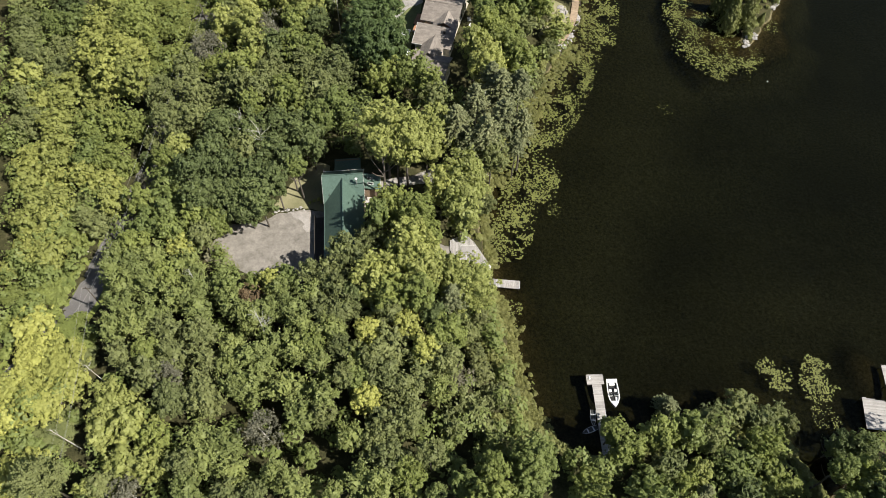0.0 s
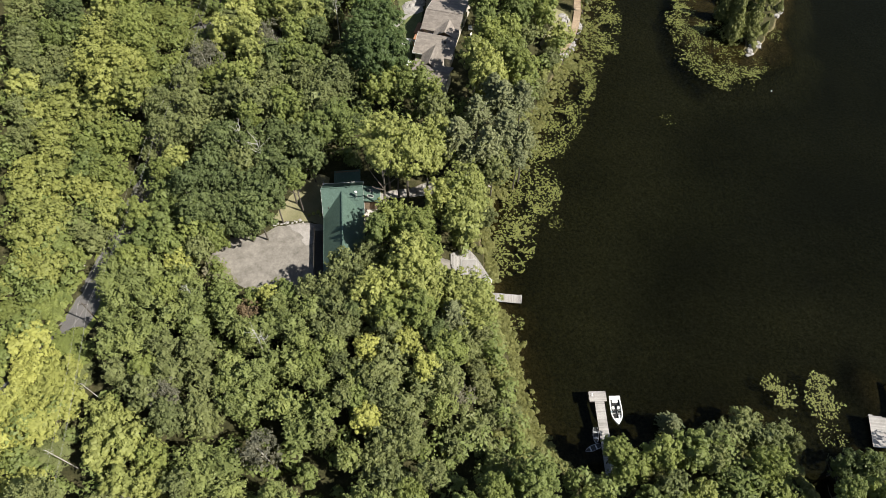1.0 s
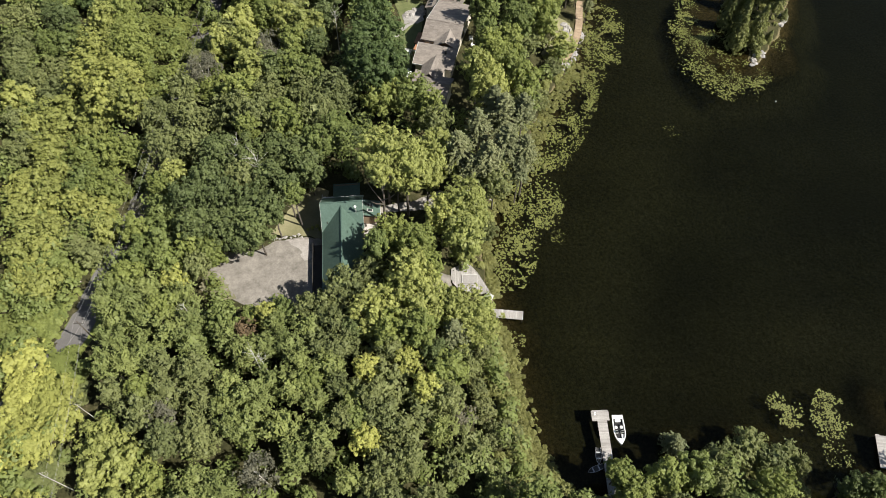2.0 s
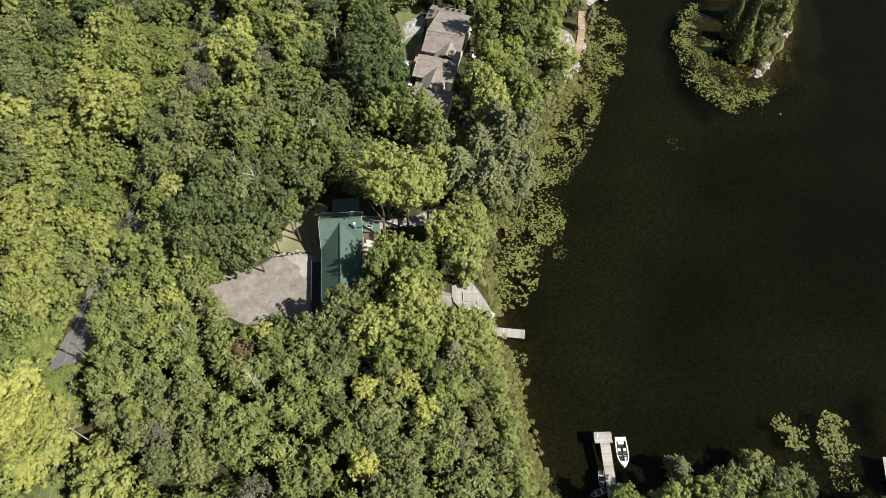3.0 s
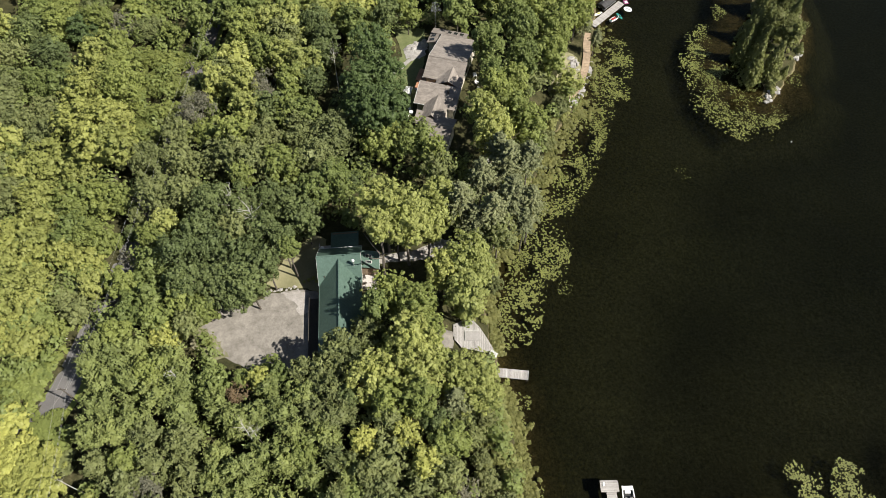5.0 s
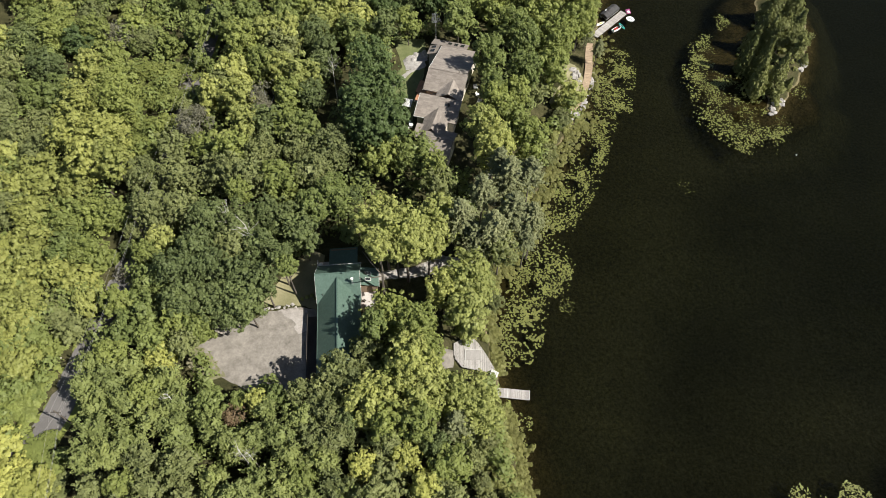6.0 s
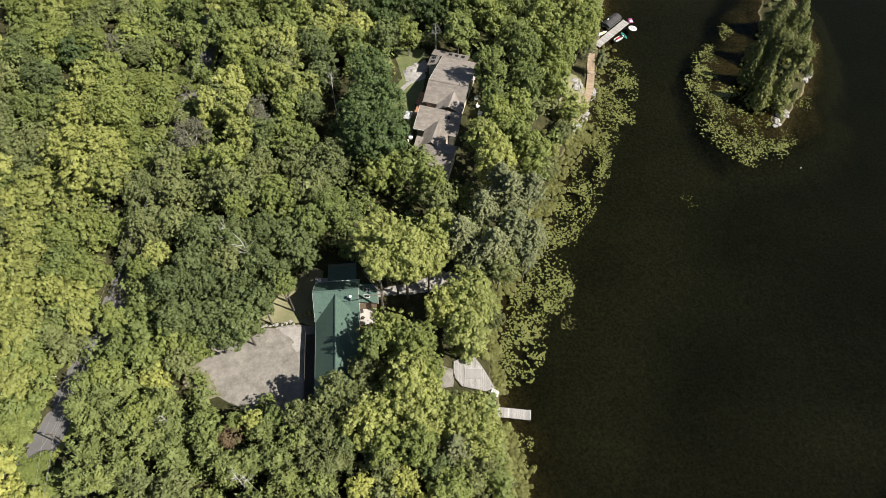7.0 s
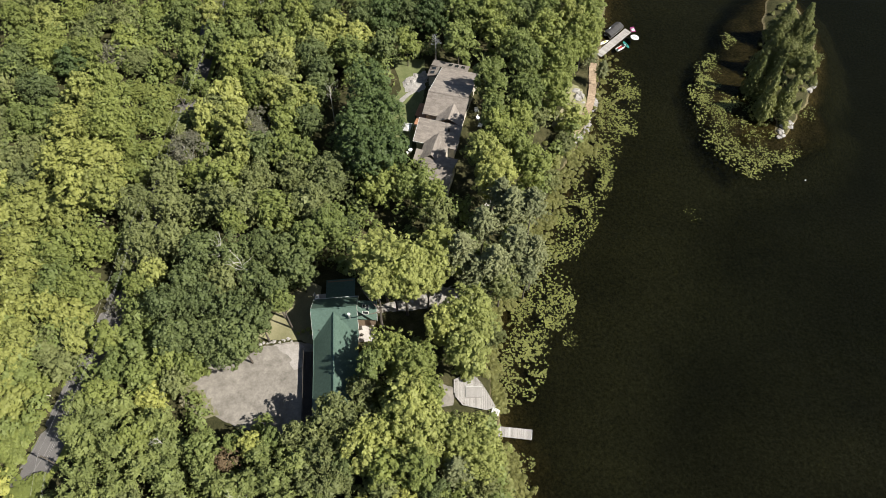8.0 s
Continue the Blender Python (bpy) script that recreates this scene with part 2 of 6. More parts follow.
def sheet(corners, thick, bm=None):
    """A flat panel through corners in space, thick downwards."""
    bm = bm or bmesh.new()
    b = [bm.verts.new(c) for c in corners]
    a = [bm.verts.new((c[0], c[1], c[2] - thick)) for c in corners]
    bm.faces.new(b)
    bm.faces.new(a[::-1])
    for i in range(len(a)):
        j = (i + 1) % len(a)
        bm.faces.new((a[i], a[j], b[j], b[i]))
    return bm


def rod(p, q, r0, r1=None, seg=6, bm=None):
    bm = bm or bmesh.new()
    p, q = Vector(p), Vector(q)
    r1 = r0 if r1 is None else r1
    rot = (q - p).to_track_quat("Z", "Y").to_matrix()
    rings = []
    for c, r in ((p, r0), (q, r1)):
        rings.append([bm.verts.new(c + rot @ Vector((r * math.cos(a), r * math.sin(a), 0))) for a in (2 * math.pi * i / seg for i in range(seg))])
    for i in range(seg):
        j = (i + 1) % seg
        bm.faces.new((rings[0][i], rings[0][j], rings[1][j], rings[1][i]))
    bm.faces.new(rings[0][::-1])
    bm.faces.new(rings[1])
    return bm


# ------------------------------------------------------------------ lie of the land
SHORE = [(90, 900), (70, 420), (58, 300), (50, 230), (42, 190), (39, 172), (37.5, 165.4), (36.2, 158), (34.4, 148), (30.6, 136), (24, 126), (20, 116),
         (16, 108), (11.5, 100), (8.8, 92), (7.8, 84), (8.6, 75), (9.3, 69), (11.5, 61), (13, 52), (13.8, 45), (15.5, 40.5), (18.5, 37.5),
         (23, 35), (28.5, 34), (34, 36), (42, 39.2), (52, 40.2), (59, 39.5), (61, 33), (64.5, 27), (68.5, 30), (71.5, 37.6), (78, 37.4), (100, 35), (140, 30), (280, 20), (900, 100), (900, 900)]
ISLE = [(84.5, 186), (81, 175), (78.5, 164), (77.2, 153), (76.6, 146), (76.0, 139.5), (76.4, 136.4), (78.6, 139.5), (81.4, 143.6), (85.4, 149), (88.6, 155), (91, 161), (92.4, 168), (92.5, 182), (89, 190)]

SHOAL = [(82, 188), (73, 178), (69, 166), (62, 161), (60, 152), (60, 142), (64, 135), (70, 131), (78, 132), (87, 138), (89.5, 143), (86, 150), (80, 160), (82, 175)]


def signed(px, py, poly):
    """Distance to an outline, positive outside it."""
    best = np.full(px.shape, 1e9)
    inside = np.zeros(px.shape, bool)
    for (ax, ay), (bx, by) in zip(poly, poly[1:] + poly[:1]):
        dx, dy = bx - ax, by - ay
        t = np.clip(((px - ax) * dx + (py - ay) * dy) / (dx * dx + dy * dy), 0, 1)
        best = np.minimum(best, np.hypot(px - ax - t * dx, py - ay - t * dy))
        if ay != by:
            cross = ((ay > py) != (by > py)) & (px < (bx - ax) * (py - ay) / (by - ay) + ax)
            inside ^= cross
    return np.where(inside, -best, best)


def wave(px, py):
    return (np.sin(px * 0.71 + 1.3 * np.sin(py * 0.37)) + np.sin(py * 0.83 + 1.7 * np.sin(px * 0.29 + 1.0)) + 0.6 * np.sin(px * 1.9 + py * 1.3)) / 2.6


def land(px, py):
    """Height of the ground: woods rising from the lake, the rocky rise under the grey house, the island."""
    px, py = np.asarray(px, float), np.asarray(py, float)
    d = signed(px, py, SHORE) + 0.7 * wave(px, py)
    # far depths are set to darken open water through the bed's depth colour
    z = np.interp(d, [-400, -60, -40, -25, -10, -4, 0, 1.2, 5, 14, 30, 70, 160, 900], [-10, -7.6, -6.4, -4.2, -2.3, -1.0, 0, 0.55, 1.1, 2.2, 2.6, 3.0, 7.0, 30])
    z = z + np.clip(d / 14, 0, 1) * 3.6 * np.exp(-((px - 0) ** 2 + (py - 138) ** 2) / (2 * 19.0 ** 2))
    z = z + np.clip(d / 10, 0, 1) * 0.12 * wave(px * 1.7, py * 1.7)
    z = z - np.clip(-d / 1.5, 0, 1) * 4.0 * np.exp(-((px - 65) ** 2 + (py - 34) ** 2) / (2 * 6.0 ** 2))      # inlet beside the swimming dock, dug deep so its dark bed imitates tree shade
    e = signed(px, py, ISLE) + 0.6 * wave(px * 1.3, py * 1.3)
    zi = np.interp(e, [-6, -1.5, 0, 1, 3, 6, 11], [1.0, 0.7, 0, -0.35, -1.0, -3.4, -6.6])
    s = signed(px, py, SHOAL) + 0.9 * wave(px * 0.8, py * 0.8)
    zs = np.interp(s, [-6, -1, 1, 4, 9], [-0.55, -0.9, -1.9, -4.2, -6.6])
    z = np.maximum(z, np.maximum(np.where(e < 11, zi, -99), np.where(s < 9, zs, -99)))
    for cx, cy, rx, ry in ((79, 50, 5, 7), (53, 45, 9, 3.5)):      # sandy shallows off the southern docks
        z = np.maximum(z, -0.7 - 2.2 * (((px - cx) / rx) ** 2 + ((py - cy) / ry) ** 2) - 0.4 * wave(px, py))
    return z


def near(x, y, poly):
    """The same for one point."""
    best, inside = 1e18, False
    ax, ay = poly[-1]
    for bx, by in poly:
        dx, dy = bx - ax, by - ay
        t = ((x - ax) * dx + (y - ay) * dy) / (dx * dx + dy * dy + 1e-12)
        t = 0.0 if t < 0 else 1.0 if t > 1 else t
        q = (x - ax - t * dx) ** 2 + (y - ay - t * dy) ** 2
        best = q if q < best else best
        if (ay > y) != (by > y) and x < (bx - ax) * (y - ay) / (by - ay) + ax:
            inside = not inside
        ax, ay = bx, by
    return -math.sqrt(best) if inside else math.sqrt(best)


def floor_z(x, y):
    i, j = int(np.searchsorted(gx, x)) - 1, int(np.searchsorted(gy, y)) - 1
    s, t = (x - gx[i]) / (gx[i + 1] - gx[i]), (y - gy[j]) / (gy[j + 1] - gy[j])
    return float((GZ[j, i] * (1 - s) + GZ[j, i + 1] * s) * (1 - t) + (GZ[j + 1, i] * (1 - s) + GZ[j + 1, i + 1] * s) * t)


def spaced(near0, near1, step, far):
    mid = list(np.arange(near0, near1 + 0.01, step))
    out, s, v = [], step, near1
    while v < far:
        s *= 1.35
        v += s
        out.append(v)
    back, s, v = [], step, near0
    while v > -far:
        s *= 1.35
        v -= s
        back.append(v)
    return np.array(back[::-1] + mid + out)


gx, gy = spaced(-130, 125, 1.25, 2500), spaced(5, 215, 1.25, 2500)
GX, GY = np.meshgrid(gx, gy)
GZ = land(GX, GY)
nx, ny = len(gx), len(gy)
idx = np.arange(nx * ny).reshape(ny, nx)
quads = np.stack([idx[:-1, :-1], idx[:-1, 1:], idx[1:, 1:], idx[1:, :-1]], -1).reshape(-1, 4)
ground = new("ground", mesh_of("ground", np.stack([GX, GY, GZ], -1).reshape(-1, 3), quads.tolist(), GROUND, True))
tagged(ground, "dark woodland floor sloping into a brown lake bed", "ground", kind="structure")

bm = bmesh.new()
for c in ((-60, -2500), (2500, -2500), (2500, 2500), (-60, 2500)):
    bm.verts.new((*c, 0.0))
bm.faces.new(bm.verts)
water = part("water", bm, WATER, None)
tagged(water, "still dark brown lake water with faint ripples", "lake", kind="structure")


def patch(name, outline, material, lift, label, category, jag=0.35, cell=1.2):
    """A draped sheet of another ground cover with a ragged edge."""
    pts = []
    for (ax, ay), (bx, by) in zip(outline, outline[1:] + outline[:1]):
        k = max(1, int(math.hypot(bx - ax, by - ay) / 0.6))
        for i in range(k):
            x, y = ax + (bx - ax) * i / k, ay + (by - ay) * i / k
            w = Vector((x * 0.9, y * 0.9, 3.0))
            pts.append((x + jag * noise.noise(w), y + jag * noise.noise(w + Vector((9, 4, 7)))))
    edges = [(i, (i + 1) % len(pts)) for i in range(len(pts))]
    xs, ys = [p[0] for p in pts], [p[1] for p in pts]
    inner = [(x, y) for x in np.arange(min(xs), max(xs), cell) for y in np.arange(min(ys), max(ys), cell)]
    if inner:
        arr = np.array(inner)
        inner = [tuple(p) for p, s in zip(inner, signed(arr[:, 0], arr[:, 1], pts)) if s < -0.5]
    v, _, f, *_ = geometry.delaunay_2d_cdt([Vector(p) for p in pts + inner], edges, [], 1, 1e-4)
    arr = np.array([tuple(p) for p in v])
    z = land(arr[:, 0], arr[:, 1]) + lift
    ob = new(name, mesh_of(name, np.column_stack([arr, z]), [list(q) for q in f], material, True))
    return tagged(ob, label, category, kind="structure")


ROAD = [(-97, 4), (-88, 22), (-79, 40), (-71.6, 54), (-68, 62), (-66.9, 70), (-65.2, 80), (-63.6, 90), (-62.8, 100), (-62, 112), (-61, 130), (-60, 160), (-60, 230)]


def strip(name, line, left, right, material, lift, label, category, step=1.0):
    pts = []
    for (ax, ay), (bx, by) in zip(line, line[1:]):
        k = max(1, int(math.hypot(bx - ax, by - ay) / step))
        pts += [(ax + (bx - ax) * i / k, ay + (by - ay) * i / k) for i in range(k)]
    pts.append(line[-1])
    for _ in range(6):
        pts = [pts[0]] + [((a[0] + 2 * b[0] + c[0]) / 4, (a[1] + 2 * b[1] + c[1]) / 4) for a, b, c in zip(pts, pts[1:], pts[2:])] + [pts[-1]]
    v, f = [], []
    for i, (x, y) in enumerate(pts):
        a, b = pts[max(i - 1, 0)], pts[min(i + 1, len(pts) - 1)]
        t = Vector((b[0] - a[0], b[1] - a[1])).normalized()
        for o in np.linspace(left, right, 5):
            v.append((x + t.y * o, y - t.x * o))
        if i:
            k = 5 * i
            f += [(k - 5 + j, k - 4 + j, k + 1 + j, k + j) for j in range(4)]
    arr = np.array(v)
    mid = land(np.array([p[0] for p in pts]), np.array([p[1] for p in pts]))
    z = np.repeat(mid, 5) + lift
    ob = new(name, mesh_of(name, np.column_stack([arr, z]), f, material, True))
    return tagged(ob, label, category, kind="structure")


strip("verge", ROAD, -5.2, 3.6, VERGE, 0.08, "sunlit grass verge beside the road", "verge")
strip("road", ROAD, -2.5, 2.5, ASPHALT, 0.13, "narrow worn grey asphalt road through woods", "road")
strip("road_line", ROAD, -0.08, 0.08, PAINT_LINE, 0.137, "faded centre line on the asphalt road", "marking")
strip("road_edge_line", ROAD, -2.28, -2.16, PAINT_LINE, 0.137, "faded pale edge line of the road", "marking")
patch("gravel_drive", [(-46.5, 80.5), (-46, 74), (-41, 69.8), (-36, 67.4), (-28, 66.6), (-24.6, 68), (-24.4, 83.5), (-28, 84.2), (-34, 83.2), (-38, 80.5)],
      GRAVEL, 0.10, "pale grey-brown gravel parking area with wheel marks", "drive")
patch("pale_gravel", [(-32.5, 83.2), (-29.5, 83.6), (-27.2, 83.8), (-26.4, 79.6), (-27.8, 78.2), (-29.6, 81.6)], PALE, 0.125, "paler washed gravel at the corner of the drive", "drive", 0.9)
patch("drive_grass", [(-46.8, 76.5), (-45, 75.0), (-42, 72.6), (-40.2, 70.0), (-43, 69), (-47.4, 72)], THIN_GRASS, 0.13, "thin grass at the edge of the gravel", "lawn", 1.1)
patch("lawn", [(-35.5, 84.5), (-33.5, 89), (-31, 93.5), (-27, 97), (-24.6, 96), (-24.6, 83.5), (-28, 84.6)], LAWN, 0.07, "dry mown lawn beside the green-roofed cottage", "lawn")
patch("earth_path", [(-14.4, 90.4), (-13.4, 92), (-6, 93.8), (-1, 96.8), (2.4, 96), (2.6, 94.2), (-2, 92.2), (-7, 91)], DIRT, 0.08, "pale stony footpath to the lake", "path")
patch("stone_patio", [(-4.6, 75.2), (-1, 76.6), (1.4, 76), (1.4, 72.6), (-3.2, 71.8)], GRAVEL, 0.08, "pale gravel sitting area beside the deck", "patio")
patch("lawn_strip", [(-14, 158.5), (-6, 157.5), (-5.6, 147), (-6.4, 140), (-8.2, 129), (-13.5, 129), (-14.4, 141), (-11, 147)], GREEN_LAWN, 0.07, "green lawn beside the grey-roofed house", "lawn")
patch("bare_rock", [(-11, 149.5), (-8.5, 152), (-5.6, 153), (-5.5, 147.5), (-7, 145.6), (-10, 146.2)], ROCK, 0.14, "bare pale granite outcrop in the lawn", "rock", 0.9, 0.6)
patch("rock_path", [(-13.8, 140.2), (-11.5, 141.2), (-9, 144.6), (-7.4, 146), (-7.8, 146.6), (-10, 145.4), (-12, 142.4), (-14, 141.4)], ROCK, 0.11, "line of pale edging stones in the lawn", "path", 0.3, 0.6)
patch("shore_clearing", [(23.5, 152), (28, 154), (32, 152), (33, 147), (30, 140), (26, 136.5), (23.5, 139), (27, 146)], LAWN, 0.06, "thin grass on rock above the boardwalk", "lawn")


# ------------------------------------------------------------------ trees
rng = np.random.default_rng(7)


def leaves_on(lumps, count, size, out, flop=0.3, stretch=1.35, up=0.3):
    """Small pointed leaf sprays over the outer side of lumps: rows of centre and three half-axes. Returns verts and faces."""
    lumps = np.asarray(lumps, float)
    area = (lumps[:, 3] * lumps[:, 4]) ** 0.9
    pick = rng.choice(len(lumps), count, p=area / area.sum())
    d = rng.normal(size=(count, 3))
    c = lumps[pick, :3]
    lean = c - np.asarray(out)
    lean /= np.linalg.norm(lean, axis=1)[:, None] + 1e-6
    d /= np.linalg.norm(d, axis=1)[:, None]
    d += 0.75 * lean
    d[:, 2] += 0.25
    d /= np.linalg.norm(d, axis=1)[:, None]
    p = c + d * lumps[pick, 3:6] * rng.uniform(0.62, 1.12, (count, 1))
    nrm = d + flop * rng.normal(size=(count, 3))
    nrm[:, 2] += up
    nrm /= np.linalg.norm(nrm, axis=1)[:, None]
    ref = rng.normal(size=(count, 3))
    u = np.cross(nrm, ref)
    u /= np.linalg.norm(u, axis=1)[:, None] + 1e-9
    w = np.cross(nrm, u)
    s = size * rng.uniform(0.65, 1.3, (count, 1))
    a, b = u * s * stretch / 2, w * s / 2
    v = np.stack([p - a, p + 0.55 * a + b, p + 0.7 * a - b - 0.1 * s * nrm], 1).reshape(-1, 3)
    f = np.arange(count * 3).reshape(-1, 3)
    return v, f


def limbs(n, deep, full):
    """Ends of the boughs of a crown of radius 1: a dome over a skirt that hangs down to -deep, wider to some sides than to others; full: 0 ragged, 1 closed."""
    k = np.arange(n)
    z = 0.97 - (0.97 + deep) * (k + rng.uniform(0.2, 0.8, n)) / n
    a = k * 2.399963 + rng.uniform(0, 6) + rng.normal(scale=0.35, size=n)
    ring = np.where(z > 0, np.sqrt(np.maximum(0, 1 - z * z)), 1 - 0.55 * (z / deep) ** 2)
    lobe = 1 + (1 - 0.6 * full) * (0.12 * np.sin(2 * a + rng.uniform(0, 6)) + 0.10 * np.sin(3 * a + rng.uniform(0, 6)))
    r = ring * lobe * rng.uniform(0.56 + 0.22 * full, 0.95, n)
    ends = np.stack([r * np.cos(a), r * np.sin(a), z * rng.uniform(0.74 + 0.16 * full, 1.0, n)], 1)
    out = np.stack([ring * np.cos(a), ring * np.sin(a), np.maximum(z, 0.0) + 0.25], 1)
    return ends, out / np.linalg.norm(out, axis=1)[:, None]


def broad_lumps(n_limb, per_limb, clump, deep=0.75, squash=0.75, spread=0.13, full=0.5):
    """A leafy crown of radius 1: each bough carries a loose, uneven tuft of clumps, with clefts between the tufts."""
    ends, out = limbs(n_limb, deep, full)
    rows = []
    for e, o in zip(ends, out):
        wide, big = spread * rng.uniform(0.6, 1.5), clump * rng.uniform(0.75, 1.3)
        for _ in range(per_limb):
            size = big * rng.uniform(0.5, 1.35)
            q = rng.normal(size=3) * np.array((1, 1, 0.5)) * wide
            rows.append((*(e + q - 0.25 * abs(q @ q) * o), size, size, size * squash))
    inner = rng.normal(size=(12, 3)) * 0.3
    return np.vstack([np.array(rows), np.column_stack([inner, *[np.full(len(inner), 0.36)] * 3])])


def spray_lumps(n_limb, fingers, width, deep=0.75, full=0.3):
    """Feathery rosettes: from the end of each bough narrow leafy fingers fan outwards and up."""
    ends, out = limbs(n_limb, deep, full)
    rows = []
    for e, o in zip(ends, out):
        e, size = e * 0.86, rng.uniform(0.7, 1.35)
        for q in rng.normal(size=(fingers, 3)):
            way = q / np.linalg.norm(q) + 0.9 * o
            way /= np.linalg.norm(way)
            reach = 0.33 * size * rng.uniform(0.55, 1.3)
            for s, w in ((0.2, 1.2), (0.47, 1.1), (0.74, 0.9), (1.0, 0.6)):
                rows.append((*(e + way * reach * s), width * w, width * w, width * w * 0.8))
    rows += [(*(rng.normal(size=3) * 0.3), 0.32, 0.32, 0.3) for _ in range(10)]
    return np.array(rows)


def pine_lumps(n_whorl, arms):
    """Whorls of long arms, each a ragged, narrow plate of needles."""
    rows = []
    for i in range(n_whorl):
        h = i / (n_whorl - 1)
        reach = (1 - h) ** 0.7 * 0.95 + 0.12
        for j in range(arms):
            a = 2 * math.pi * (j + rng.uniform(-0.3, 0.3)) / arms + i * 1.1
            rr, bend = reach * rng.uniform(0.6, 1.1), rng.normal() * 0.25
            for s in (0.35, 0.52, 0.68, 0.84, 1.0):
                w = 0.105 * (1.3 - 0.7 * s)
                rows.append((math.cos(a + bend * s) * rr * s, math.sin(a + bend * s) * rr * s, -0.9 + 2.2 * h + 0.12 * s + rng.normal() * 0.025, w, w, 0.05))
    return np.array(rows)


def cone_lumps(n_whorl, arms):
    """A narrow, drooping evergreen."""
    rows = []
    for i in range(n_whorl):
        h = i / (n_whorl - 1)
        reach = (1 - h) * 0.92 + 0.07
        for j in range(arms):
            a = 2 * math.pi * (j + rng.uniform(-0.3, 0.3)) / arms + i * 0.9
            rr = reach * rng.uniform(0.7, 1.12)
            for s in (0.5, 0.95):
                rows.append((math.cos(a) * rr * s, math.sin(a) * rr * s, -1 + 2.1 * h - 0.16 * s * reach, 0.2 * (1.2 - 0.4 * s) * (1.1 - 0.5 * h), 0.2 * (1.2 - 0.4 * s) * (1.1 - 0.5 * h), 0.1))
    return np.array(rows)


NOMINAL = 4.6                                     # crown radius of the middle pattern, metres
SIZES = ((0.62, 0.46), (1.0, 0.98), (1.36, 1.5))  # of the three patterns: radius and number of leaves against the middle one
PATTERN = {}


def crown_pattern(form, k, size, tall):
    """Leaves of a crown: the same leaf on a small, a middling and a large crown; a tall one is leafy far down its stem."""
    if (form, k, size, tall) not in PATTERN:
        wide, many = SIZES[size]
        thin = wide ** -0.8                       # more and relatively smaller boughs on a larger crown
        boughs = wide ** 1.6 * (1.7 if tall else 1.0)
        deep = 1.45 if tall else 0.75
        if form == "round":
            lumps, count, leaf, flop = broad_lumps(int(40 * boughs) + 6, 8, 0.100 * thin, deep, 0.75, 0.115, 1.0), 6300, 0.35, 0.25
        elif form == "plate":
            lumps, count, leaf, flop = broad_lumps(int(34 * boughs) + 5, 8, 0.120 * thin, deep, 0.42, 0.17, 0.9), 6200, 0.365, 0.16
        elif form == "fine":
            lumps, count, leaf, flop = broad_lumps(int(48 * boughs) + 6, 8, 0.076 * thin, deep, 0.8, 0.12, 0.6), 6300, 0.31, 0.34
        elif form == "spray":
            lumps, count, leaf, flop = spray_lumps(int(36 * boughs) + 5, 11, 0.033 * thin, deep), 7400, 0.265, 0.28
        elif form == "sparse":
            lumps, count, leaf, flop = broad_lumps(34, 6, 0.075), 4600, 0.24, 0.7
        elif form == "pine":
            lumps, count, leaf, flop = pine_lumps(13, 11), 11500, 0.25, 0.45
        else:
            lumps, count, leaf, flop = cone_lumps(16, 10), 11500, 0.24, 0.45
        lumps = np.asarray(lumps) * NOMINAL * wide
        v, f = leaves_on(lumps, int(count * many * (1.3 if tall else 1.0)), leaf, (0, 0, -0.4 * NOMINAL * wide), flop, 1.9 if form in ("pine", "cone") else 1.3)
        if form != "sparse":                      # the shaded mass of foliage inside
            z = np.linspace(0.45, -0.85 * deep, 7)
            core = np.array([(0, 0, q, 0.52 * (1 - 0.25 * abs(q)), 0.52 * (1 - 0.25 * abs(q)), 0.2) for q in z]) * NOMINAL * wide
            if form in ("pine", "cone"):
                core[:, 3:5] *= np.linspace(0.25, 0.9, 7)[:, None]
            v2, f2 = leaves_on(core, int(340 * many * (1.4 if tall else 1.0)), 1.0, (0, 0, -9), 0.8, 1.2)
            v, f = np.vstack([v, v2]), np.vstack([f, f2 + len(v)])
        PATTERN[form, k, size, tall] = (v, f.tolist())
    return PATTERN[form, k, size, tall]


CROWN, TRUNK = {}, {}


def crown_mesh(form, k, tone, size, tall):
    key = (form, k, tone, size, tall)
    if key not in CROWN:
        v, f = crown_pattern(form, k, size, tall)
        CROWN[key] = mesh_of("crown", v, f, LEAF[tone])
    return CROWN[key]


def trunk_mesh(k, conifer, pale):
    """A tapered trunk, 1 high, with limbs that reach into the crown."""
    if (k, conifer, pale) not in TRUNK:
        bm = bmesh.new()
        r = random.Random(k + 50)
        pts = [Vector((r.uniform(-0.01, 0.01) * i, r.uniform(-0.01, 0.01) * i, h)) for i, h in enumerate((0, 0.25, 0.5, 0.72, 0.92))]
        rad = (0.015, 0.012, 0.009, 0.006, 0.003)
        for i in range(4):
            rod(pts[i], pts[i + 1], rad[i], rad[i + 1], 6, bm)
        if not conifer:
            for i in range(4):
                a, h = i * 1.57 + r.uniform(-0.3, 0.3), r.uniform(0.36, 0.6)
                p = Vector((0, 0, h))
                q = p + Vector((math.cos(a) * 0.11, math.sin(a) * 0.11, 0.13))
                e = q + Vector((math.cos(a) * 0.07, math.sin(a) * 0.07, 0.11))
                rod(p, q, 0.0075, 0.005, 4, bm)
                rod(q, e, 0.005, 0.002, 4, bm)
        me = bpy.data.meshes.new("trunk")
        bm.to_mesh(me)
        bm.free()
        me.materials.append(BIRCH if pale else BARK)
        TRUNK[k, conifer, pale] = me
    return TRUNK[k, conifer, pale]


